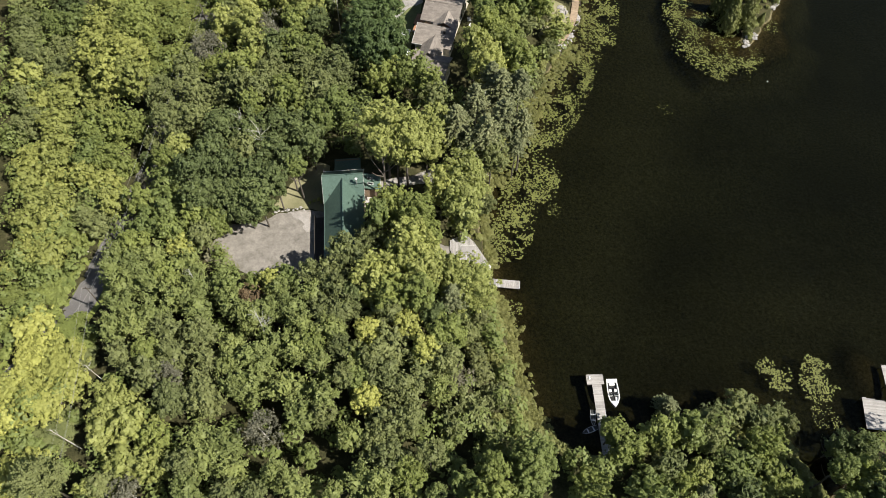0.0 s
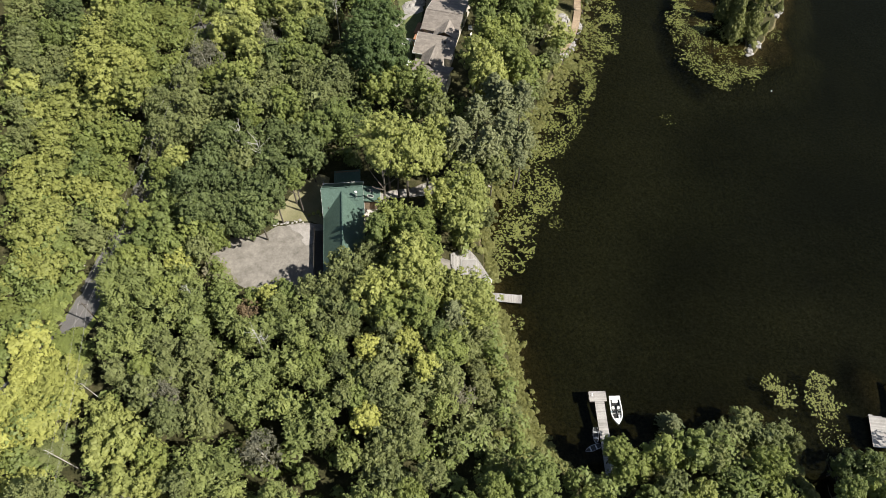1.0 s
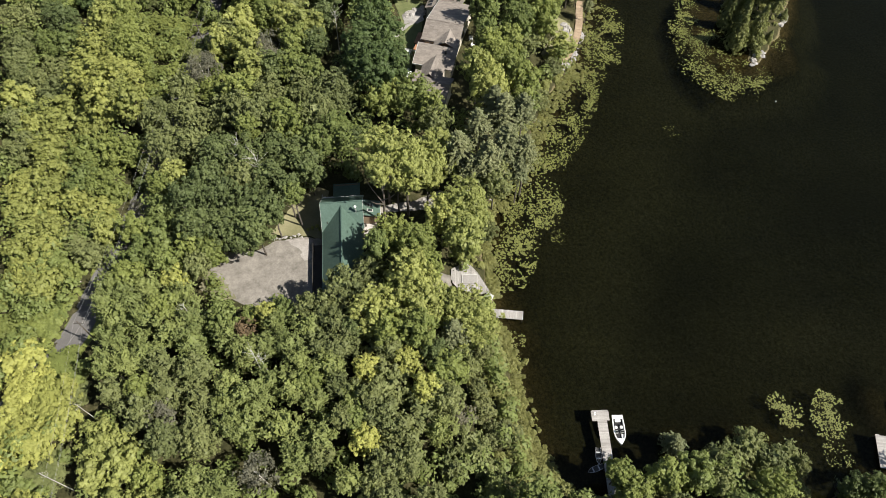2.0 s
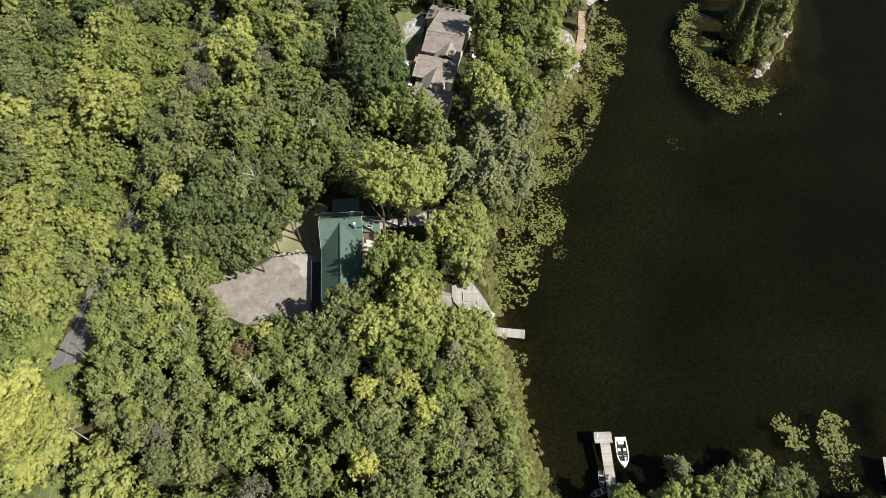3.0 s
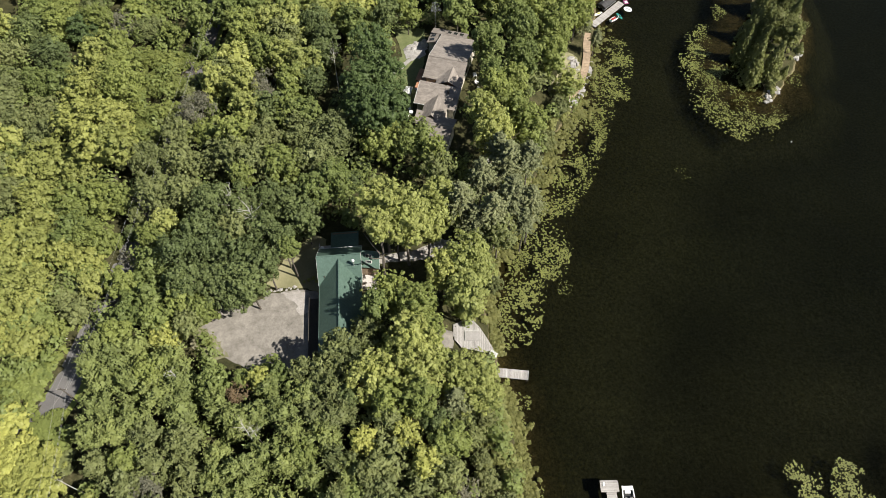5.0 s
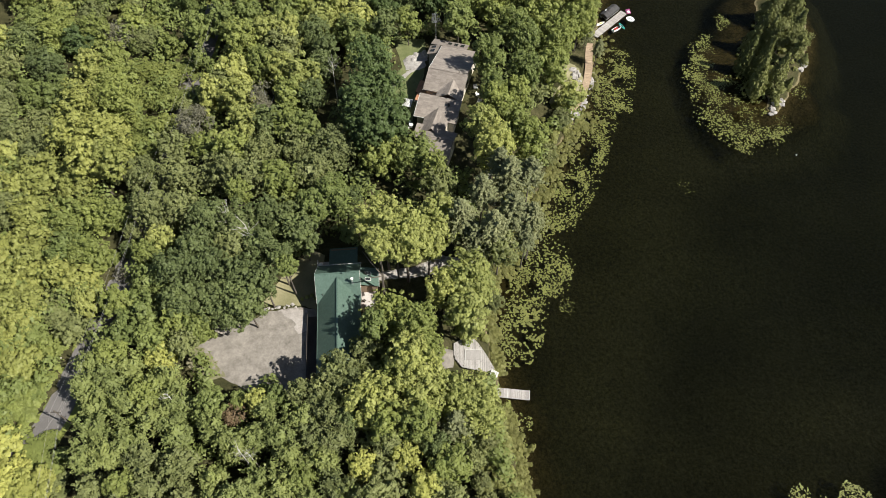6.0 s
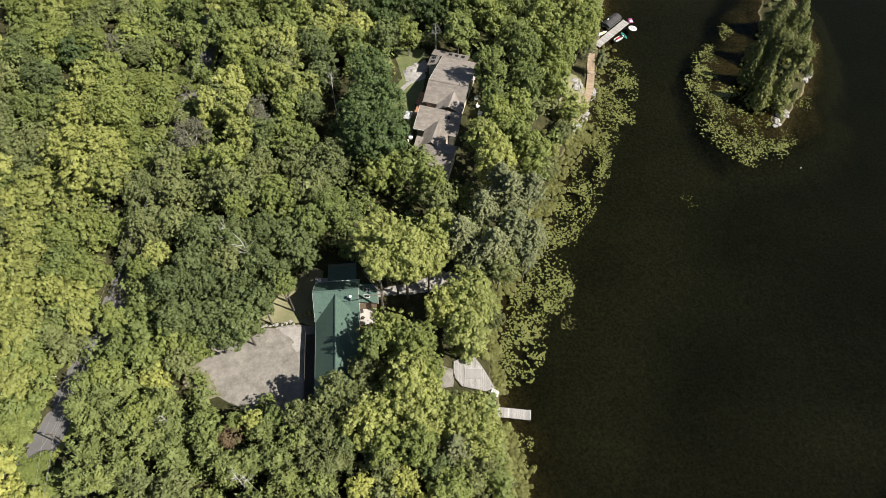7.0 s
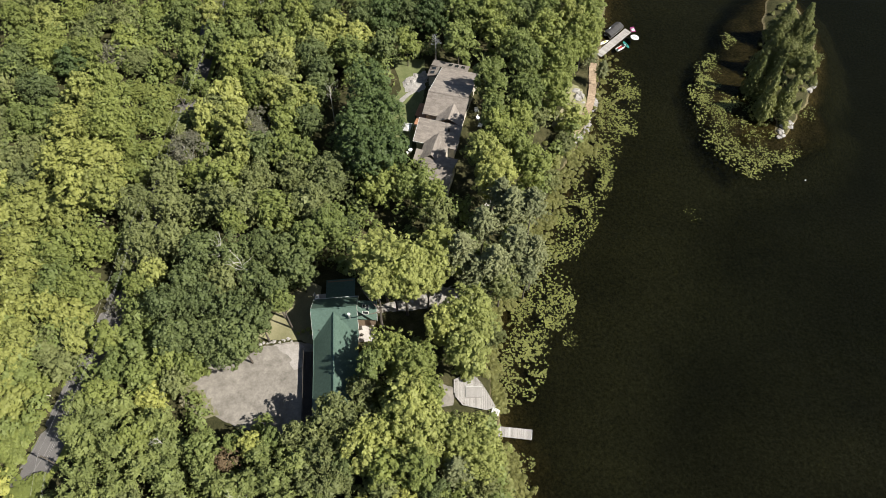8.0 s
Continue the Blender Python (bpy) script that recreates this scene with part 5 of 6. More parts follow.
def retaining_wall():
    """The row of pale boulders between lawn and gravel."""
    r = random.Random(4)
    ob = thing("stone_edging", pose(0, 0, 0), "row of pale boulders between lawn and gravel", "stones", kind="structure")
    line = [(-34.6, 83.8), (-32, 84.1), (-29.6, 84.5), (-28.4, 84.3)]
    for (ax, ay), (bx, by) in zip(line, line[1:]):
        k = int(math.hypot(bx - ax, by - ay) / 0.5)
        for i in range(k):
            x, y = ax + (bx - ax) * i / k + r.uniform(-0.25, 0.25), ay + (by - ay) * i / k + r.uniform(-0.3, 0.3)
            boulder("stone", x, y, r.uniform(0.16, 0.42), ob, r)


def boulder(name, x, y, s, parent, r, z=None, material=None):
    bm = bmesh.new()
    bmesh.ops.create_icosphere(bm, subdivisions=2, radius=1.0)
    off = Vector((r.uniform(0, 50), r.uniform(0, 50), r.uniform(0, 50)))
    base = floor_z(x, y) if z is None else z
    sx, sy, sz = s * r.uniform(0.8, 1.4), s * r.uniform(0.8, 1.3), s * r.uniform(0.5, 0.8)
    for v in bm.verts:
        k = 1 + 0.75 * noise.noise(v.co * 1.5 + off)
        v.co = Vector((x + v.co.x * sx * k, y + v.co.y * sy * k, base + 0.1 * sz + v.co.z * sz * k))
    return part(name, bm, material or ROCK, parent)


retaining_wall()


# ------------------------------------------------------------------ grey-roofed house
def courses(parent, corners, step=0.30):
    """Overlapping courses of shingles up a slope: a to b is the eave, d to c the ridge."""
    a, b, c, d = (Vector(p) for p in corners)
    bm = bmesh.new()
    n = max(2, int((d - a).length / step))
    nor = (b - a).cross(d - a).normalized()
    nor = nor if nor.z > 0 else -nor
    for i in range(n):
        s0, s1 = i / n, (i + 1) / n
        p, q, u, v = a.lerp(d, s0), b.lerp(c, s0), b.lerp(c, s1), a.lerp(d, s1)
        m = max(1, int((q - p).length / 1.1))
        for j in range(m):
            t0, t1 = j / m, (j + 1) / m
            sheet([p.lerp(q, t0) + nor * 0.022, p.lerp(q, t1) + nor * 0.022, v.lerp(u, t1) + nor * 0.012, v.lerp(u, t0) + nor * 0.012], 0.03, bm)
    return part("shingles", bm, SHINGLE, parent)


def shingled(parent, corners, label="", fine=True):
    ob = part("roof_slope", sheet(corners, 0.18), SHINGLE, parent, label)
    if fine and len(corners) == 4:
        courses(ob, corners)
    return ob


def grey_house():
    g = floor_z(0, 139)
    ob = thing("grey_house", pose(0, 141, g, 0, 0, -15), "large cream house with stepped grey-brown shingle roofs", "house")
    e, r = 3.3, 6.2
    part("wall", box(-3.3, 4.4, -6.7, 8.0, -1.5, e), CREAM, ob, "cream walls of the main block")
    part("wall", box(-3.5, 4.9, -13.7, -9.5, -1.5, e - 0.5), CREAM, ob, "cream walls of the middle block")
    part("wall", box(-3.5, 4.9, -9.5, -9.3, -1.5, e + 1.2), CREAM, ob, "cream back wall of the middle block")
    part("wall", box(0.4, 6.1, -23.4, -17.5, -1.5, e - 0.6), CREAM, ob, "cream garage walls")
    part("wall", box(-1.3, 3.6, -18.0, -14.2, -1.5, e - 0.6), CREAM, ob, "cream walls of the porch")
    # main block: ridge across at y = -2.5, long rear slope with a clipped corner, short front slope
    shingled(ob, [(4.9, 8.5, e), (-3.9, 8.5, e), (-3.9, -2.5, r), (4.9, -2.5, r)], "long grey-brown shingle slope")
    shingled(ob, [(-4.0, -7.3, e + 0.8), (5.1, -7.3, e + 0.8), (5.1, -2.5, r + 0.02), (-4.0, -2.5, r + 0.02)], "front shingle slope")
    part("ridge_cap", box(-4.05, 5.15, -2.62, -2.38, r, r + 0.09, 0.02), SHINGLE, ob)
    for s, x in ((-1, -3.3), (1, 4.4)):
        bm = prism([(x - s * 0.2, -6.7), (x, -6.7), (x, 8.0), (x - s * 0.2, 8.0)] if s > 0 else [(x, -6.7), (x - s * 0.2, -6.7), (x - s * 0.2, 8.0), (x, 8.0)],
                   e - 0.1, lambda px, py: (e + (8.5 - py) / 11.0 * (r - e) if py > -2.5 else e + 0.8) - 0.2)
        part("gable", bm, CREAM, ob)
    part("fascia", box(-4.08, -3.98, -7.35, -2.5, e + 0.55, e + 0.8), WHITE_TRIM, ob)
    part("fascia", sheet([(-3.98, 8.5, e + 0.03), (-3.9, 8.5, e + 0.03), (-3.9, -2.5, r + 0.03), (-3.98, -2.5, r + 0.03)], 0.25), WHITE_TRIM, ob)
    # front gable of the main block
    gx, gy, gr = 2.2, -8.7, r - 0.6
    shingled(ob, [(gx - 2.9, gy, e + 0.7), (gx - 2.9, -6.2, e + 0.9), (gx, -3.6, gr), (gx, gy, gr)], "gable slope", True)
    shingled(ob, [(gx + 2.9, gy, e + 0.7), (gx + 2.9, -6.2, e + 0.9), (gx, -3.6, gr), (gx, gy, gr)], "gable slope", True)
    bm = bmesh.new()
    tri = [bm.verts.new(p) for p in ((gx - 2.5, gy + 0.3, e - 1.0), (gx + 2.5, gy + 0.3, e - 1.0), (gx + 2.5, gy + 0.3, e + 0.8), (gx, gy + 0.3, gr - 0.2), (gx - 2.5, gy + 0.3, e + 0.8))]
    bm.faces.new(tri)
    bmesh.ops.solidify(bm, geom=bm.faces[:], thickness=0.15)
    part("gable", bm, RED_WOOD, ob, "stained timber gable")
    # middle block
    e2, r2 = e - 0.4, e + 1.5
    shingled(ob, [(-4.0, -14.3, e2), (5.5, -14.3, e2), (5.5, -9.1, r2), (-4.0, -9.1, r2)], "middle shingle slope")
    part("fascia", sheet([(-4.09, -14.3, e2 + 0.03), (-4.0, -14.3, e2 + 0.03), (-4.0, -9.1, r2 + 0.03), (-4.09, -9.1, r2 + 0.03)], 0.25), WHITE_TRIM, ob)
    part("fascia", box(-4.05, -1.6, -14.4, -14.3, e2 - 0.2, e2 + 0.04), WHITE_TRIM, ob)
    # stained deck in the gap between the blocks
    for x0, x1, y0, y1 in ((-5.5, -3.5, -9.1, -5.8), (-3.5, 4.4, -9.1, -6.9)):
        k = round((y1 - y0) / 0.2)
        for i in range(k):
            part("deck_board", box(x0, x1, y0 + (y1 - y0) * i / k, y0 + (y1 - y0) * (i + 0.93) / k, e - 1.42, e - 1.36), RED_WOOD, ob)
    part("deck_rim", box(-5.6, -3.5, -9.2, -9.1, e - 1.7, e - 1.3), WHITE_TRIM, ob)
    for x, y in ((-5.4, -9.0), (-5.4, -5.9)):
        part("deck_post", box(x - 0.08, x + 0.08, y - 0.08, y + 0.08, -1.5, e - 1.42), RED_WOOD, ob)
    mx, mr = 1.1, e + 1.35
    shingled(ob, [(mx - 2.6, -18.8, e2 - 0.1), (mx - 2.6, -14.2, e2 + 0.1), (mx, -12.2, mr), (mx, -18.4, mr)], "porch gable slope")
    shingled(ob, [(mx + 2.6, -18.8, e2 - 0.1), (mx + 2.6, -14.2, e2 + 0.1), (mx, -12.2, mr), (mx, -18.4, mr)], "porch gable slope")
    part("roof_vent", box(2.7, 3.15, -10.9, -10.4, r2 - 0.75, r2 - 0.1, 0.05), DARK_WOOD, ob, "dark square roof vent")
    part("vent_pipe", rod((3.0, -2.2, r - 0.2), (3.0, -2.2, r + 0.4), 0.06, seg=8), DARK_WOOD, ob)
    # garage
    e3, r3 = e - 0.5, e + 1.2
    shingled(ob, [(-0.2, -24.5, e3 - 0.1), (6.6, -24.5, e3 - 0.1), (6.6, -20.5, r3), (-0.2, -20.5, r3)], "garage front slope")
    shingled(ob, [(6.6, -16.8, e3 + 0.2), (-0.2, -16.8, e3 + 0.2), (-0.2, -20.5, r3), (6.6, -20.5, r3)], "garage rear slope")
    part("ridge_cap", box(-0.25, 6.65, -20.6, -20.4, r3, r3 + 0.08), SHINGLE, ob)
    shingled(ob, [(-2.6, -19.6, e3 - 0.2), (-0.3, -20.2, e3 - 0.2), (-0.3, -16.6, e3 + 0.5), (-2.6, -16.4, e3 + 0.5)], "low porch roof", False)
    # sunroom with roof windows at the rear
    part("wall", box(-6.2, 1.6, 8.0, 10.6, -1.5, e - 0.6), CREAM, ob, "low sunroom walls")
    sr = part("roof_slope", sheet([(-6.6, 11.0, e - 0.7), (2.0, 11.0, e - 0.7), (2.0, 8.3, e + 0.1), (-6.6, 8.3, e + 0.1)], 0.16), SHINGLE, ob, "low sunroom roof with roof windows")
    for x in (-2.9, -1.4, 0.1):
        skylight(sr, [(x, 10.5, e - 0.55), (x + 1.1, 10.5, e - 0.55), (x + 1.1, 9.1, e - 0.14), (x, 9.1, e - 0.14)], "roof window", SHINGLE)
    wr = part("roof_slope", sheet([(-6.8, 5.4, e - 0.6), (-6.8, 8.6, e - 0.6), (-4.4, 8.6, e + 0.2), (-4.4, 5.4, e + 0.2)], 0.16), SHINGLE, ob, "low side roof with roof windows")
    part("wall", box(-6.4, -3.3, 5.6, 8.2, -1.5, e - 0.7), CREAM, ob)
    for y in (5.9, 7.2):
        skylight(wr, [(-6.4, y, e - 0.46), (-6.4, y + 0.95, e - 0.46), (-5.1, y + 0.95, e - 0.03), (-5.1, y, e - 0.03)], "roof window", SHINGLE)
    for y in (-4.5, -0.5, 3.2):
        window(ob, -3.33, y, 0.9, 1.5, 1.4, "-x")
        window(ob, 4.43, y, 0.9, 1.8, 1.6, "x")
    for y in (-12.6, -10.6):
        window(ob, 4.93, y, 0.8, 1.6, 1.4, "x")
    window(ob, gx, gy + 0.2, 1.2, 1.6, 1.3, "-y")
    for x in (1.9, 4.7):
        part("garage_door", box(x - 1.3, x + 1.3, -23.46, -23.38, -0.3, 2.0), WHITE_TRIM, ob)
    part("door", box(-0.4, 0.6, -18.06, -17.98, -0.1, 2.0), DARK_WOOD, ob)
    # antenna mast
    x, y = -3.2, 153.4
    z = floor_z(x, y)
    a = thing("antenna_mast", pose(x, y, z), "tall steel lattice mast with a television aerial", "antenna")
    for i in range(3):
        t = 2.094 * i
        part("mast_leg", rod((0.16 * math.cos(t), 0.16 * math.sin(t), 0), (0.10 * math.cos(t), 0.10 * math.sin(t), 8.2), 0.03), STEEL, a)
    bm = bmesh.new()
    for i in range(20):
        t0, t1, z0 = 2.094 * i, 2.094 * (i + 1), 0.4 * i + 0.2
        rod((0.15 * math.cos(t0), 0.15 * math.sin(t0), z0), (0.15 * math.cos(t1), 0.15 * math.sin(t1), z0 + 0.4), 0.012, bm=bm)
    part("lattice", bm, STEEL, a)
    part("aerial_pole", rod((0, 0, 8.0), (0, 0, 10.6), 0.03), STEEL, a)
    boom = part("aerial_boom", rod((-0.2, 1.4, 9.6), (0.3, -1.8, 9.6), 0.03), STEEL, a)
    for i in range(10):
        s = i / 9
        w = 0.5 + 0.75 * s
        c = Vector((-0.2, 1.4, 9.6)).lerp(Vector((0.3, -1.8, 9.6)), s)
        part("aerial_element", rod(c + Vector((-w, -0.15 * w, 0.03)), c + Vector((w, 0.15 * w, 0.03)), 0.018), STEEL, boom)


grey_house()


def plank_deck(name, m, outline, z, width, along, label, material=GREY_WOOD, frame_mat=DARK_WOOD, category="dock", posts=(), depth=2.0, side=()):
    """Boards over an outline in its own plane; along: 'x' or 'y', the way the boards run."""
    ob = thing(name, m, label, category)
    xs, ys = [p[0] for p in outline], [p[1] for p in outline]
    lo, hi = (min(ys), max(ys)) if along == "x" else (min(xs), max(xs))
    r = random.Random(int(abs(lo * 10)) + len(outline))
    v = lo
    while v < hi - 0.03:
        c = v + width * 0.46
        cuts = []
        for (ax, ay), (bx, by) in zip(outline, outline[1:] + outline[:1]):
            p, q, s, t = (ay, by, ax, bx) if along == "x" else (ax, bx, ay, by)
            if (p > c) != (q > c):
                cuts.append(s + (t - s) * (c - p) / (q - p))
        cuts.sort()
        for a, b in zip(cuts[::2], cuts[1::2]):
            a, b = a + r.uniform(-0.015, 0.015), b + r.uniform(-0.015, 0.015)
            dz = r.uniform(-0.006, 0.006)
            if along == "x":
                part("board", box(a, b, v, v + width * 0.92, z - 0.045 + dz, z + dz), material, ob)
            else:
                part("board", box(v, v + width * 0.92, a, b, z - 0.045 + dz, z + dz), material, ob)
        v += width
    cx, cy = sum(xs) / len(xs), sum(ys) / len(ys)
    inner = [(cx + (x - cx) * 0.97, cy + (y - cy) * 0.97) for x, y in outline]
    part("deck_frame", prism(inner, z - 0.26, z - 0.05), frame_mat, ob)
    for x, y in posts:
        part("post", rod((x, y, z - depth), (x, y, z + 0.12), 0.07, seg=8), frame_mat, ob)
    for (ax, ay), (bx, by) in side:
        d = Vector((bx - ax, by - ay, 0)).normalized()
        nrm = Vector((-d.y, d.x, 0)) * 0.05
        a, b = Vector((ax, ay, z + 0.09)), Vector((bx, by, z + 0.09))
        part("edge_board", sheet([a - nrm, b - nrm, b + nrm, a + nrm], 0.09), WHITE_TRIM if material is GREY_WOOD else material, ob)
    return ob


# docks, deck and boardwalk
plank_deck("cottage_dock", pose(12.2, 68.05, 0, 0, 0, -5.5), [(-3.4, -0.92), (3.0, -0.92), (3.0, 0.92), (-3.4, 0.92)], 0.48, 0.16, "y", "weathered grey plank dock on posts in the lake",
           posts=[(x, y) for x in (-2.6, 0.2, 2.8) for y in (-0.98, 0.98)], side=[((3.02, -0.92), (3.02, 0.92))])
for x in (-0.95,):
    st = thing("dock_strap", pose(12.2, 68.05, 0, 0, 0, -5.5), "pale joint board across the grey dock", "board")
    part("joint_board", box(x - 0.06, x + 0.06, -0.9, 0.9, 0.485, 0.52), WHITE_TRIM, st)
plank_deck("long_dock", pose(28.2, 43.0, 0, 0, 0, 1.8), [(-0.85, -9.5), (0.85, -9.5), (0.85, 4.1), (1.35, 4.1), (1.35, 6.0), (-1.75, 6.0), (-1.75, 4.1), (-0.85, 4.1)], 0.5, 0.16, "x",
           "long grey plank dock with a wider end", posts=[(x, y) for x in (-0.9, 0.9) for y in (-8, -4.5, -1, 2.5)] + [(-1.7, 5.9), (1.3, 5.9)])
cleats = thing("dock_box", pose(26.9, 48.3, 0.5, 0, 0, 10), "small white bags lying on the dock end", "bag")
part("bag", box(-0.22, 0.12, -0.3, 0.0, 0, 0.16, 0.05), GELCOAT, cleats)
part("bag", box(-0.1, 0.2, 0.06, 0.3, 0, 0.13, 0.05), GELCOAT, cleats)
plank_deck("square_dock", pose(77.4, 41.8, 0, 0, 0, -6), [(-2.6, -3), (3.8, -3), (3.8, 2.3), (-2.2, 2.9)], 0.6, 0.16, "x", "broad pale plank swimming dock against the shore",
           posts=[(-2.4, 2.6), (-2.4, -1), (3.4, 2.0)])
plank_deck("slip_dock", pose(81.6, 48.0, 0, 0, 0, -6), [(-0.9, -6.2), (0.9, -6.2), (0.9, 3.0), (-0.9, 3.0)], 0.6, 0.16, "x", "pale plank dock finger in the lake", posts=[(-0.9, 2.8), (0.9, 2.8), (-0.9, -1)])
plank_deck("lake_deck", pose(4.4, 75.0, 0, 0, 0, 0), [(-3.0, 2.4), (-1.2, 3.4), (0.6, 3.6), (1.9, 2.0), (3.0, 0.2), (4.5, -2.6), (2.9, -3.3), (-1.4, -2.4), (-2.9, -0.6)], 1.75, 0.18, "y",
           "weathered grey timber deck above the lake shore", category="deck", posts=[(-2.6, 2.0), (0.6, 3.2), (1.8, 1.8), (3.9, -2.4), (-1.2, -2.1)], depth=1.7)
stp = thing("deck_step", pose(4.9, 74.9, 1.752), "raised pale step frame on the lake deck", "step")
part("tread", box(-1.3, 1.6, -0.9, 1.1, 0, 0.14, 0.01), GREY_WOOD, stp)
part("edge_board", box(-1.36, -1.28, -0.9, 1.15, 0, 0.16), WHITE_TRIM, stp)
part("edge_board", box(-1.36, 1.65, 1.1, 1.18, 0, 0.16), WHITE_TRIM, stp)
for i in range(4):
    s = thing("stair_tread", pose(8.4 + 0.34 * i, 71.9 - 0.1 * i, 1.45 - 0.3 * i, 0, 0, -20), "white wooden step down to the lake", "step", "steps to the lake")
    part("tread", box(-0.16, 0.16, -0.6, 0.6, -0.05, 0.0), WHITE_TRIM, s)
    part("riser", box(-0.16, -0.12, -0.55, 0.55, -0.4, -0.05), GREY_WOOD, s)


def boardwalk():
    line = [(35.6, 161.0), (34.9, 156.0), (34.5, 152.0), (33.6, 147.6), (32.2, 143.6), (30.6, 140.4), (28.4, 137.2)]
    ob = thing("boardwalk", pose(0, 0, 0), "tan plank boardwalk following the rocky shore", "boardwalk")
    fr = bmesh.new()
    r = random.Random(2)
    for (ax, ay), (bx, by) in zip(line, line[1:]):
        L = math.hypot(bx - ax, by - ay)
        t = Vector(((bx - ax) / L, (by - ay) / L, 0))
        s = Vector((-t.y, t.x, 0))
        k = int(L / 0.19)
        for i in range(k):
            c = Vector((ax, ay, 0.95)) + t * (L * i / k)
            c.z += r.uniform(-0.008, 0.008)
            w = 0.9 + r.uniform(-0.03, 0.03)
            part("board", sheet([c - s * w, c + t * 0.175 - s * w, c + t * 0.175 + s * w, c + s * w], 0.05), TAN_WOOD, ob)
        a, b = Vector((ax, ay, 0.88)), Vector((bx, by, 0.88))
        for o in (-0.75, 0.75):
            sheet([a + s * (o - 0.05), b + s * (o - 0.05), b + s * (o + 0.05), a + s * (o + 0.05)], 0.2, fr)
    part("deck_frame", fr, DARK_WOOD, ob)
    for x, y in line:
        part("post", rod((x - 0.8, y, -0.6), (x - 0.8, y, 0.9), 0.07, seg=8), DARK_WOOD, ob)
        part("post", rod((x + 0.8, y, -0.8), (x + 0.8, y, 0.9), 0.07, seg=8), DARK_WOOD, ob)


boardwalk()
a_j = math.degrees(math.atan2(173.7 - 164.4, 46.2 - 37.4))
plank_deck("boat_jetty", pose(41.8, 169.1, 0, 0, 0, a_j), [(-6.6, -0.98), (6.2, -0.98), (6.2, 0.98), (-6.6, 0.98)], 0.5, 0.17, "y", "grey plank jetty with boats moored on both sides",
           posts=[(x, y) for x in (-4, 0, 4, 6) for y in (-1.03, 1.03)], depth=3.0)


# ------------------------------------------------------------------ boats and floats
def hull(length, beam, depth, bow=0.45, stern=0.92, rim=0.07, seg=14):
    """An open hull along y, bow at +y, with a rim and an inner well. Returns hull, rim and floor meshes."""
    prof = []
    for i in range(seg + 1):
        s = i / seg
        w = beam / 2 * (stern + (1 - stern) * min(1, s / 0.35)) if s < bow else beam / 2 * max(0.03, (1 - ((s - bow) / (1 - bow)) ** 2.6))
        prof.append((w, -length / 2 + length * s, 0.10 * max(0, s - 0.5) * 2))
    bh, br, bf = bmesh.new(), bmesh.new(), bmesh.new()

    def loft(bm, rows, close=True):
        grid = [[bm.verts.new(p) for p in row] for row in rows]
        for a, b in zip(grid, grid[1:]):
            for j in range(len(a) - 1):
                bm.faces.new((a[j], a[j + 1], b[j + 1], b[j]))
        return grid

    g = loft(bh, [[(-w, y, depth + u), (-w * 0.86, y, depth * 0.35), (0, y, 0 + u * 0.5), (w * 0.86, y, depth * 0.35), (w, y, depth + u)] for w, y, u in prof])
    bh.faces.new(g[0])
    loft(br, [[(-w - 0.01, y, depth + u - 0.05), (-w, y, depth + u + 0.03), (-max(w - rim, 0.005), y, depth + u + 0.03), (-max(w - rim, 0.005), y, depth + u - 0.05)] for w, y, u in prof])
    loft(br, [[(w + 0.01, y, depth + u - 0.05), (w, y, depth + u + 0.03), (max(w - rim, 0.005), y, depth + u + 0.03), (max(w - rim, 0.005), y, depth + u - 0.05)] for w, y, u in prof])
    loft(bf, [[(-max(w - rim * 0.6, 0.004) * 0.93, y, depth * 0.42), (max(w - rim * 0.6, 0.004) * 0.93, y, depth * 0.42)] for w, y, u in prof[:-1]])
    return bh, br, bf


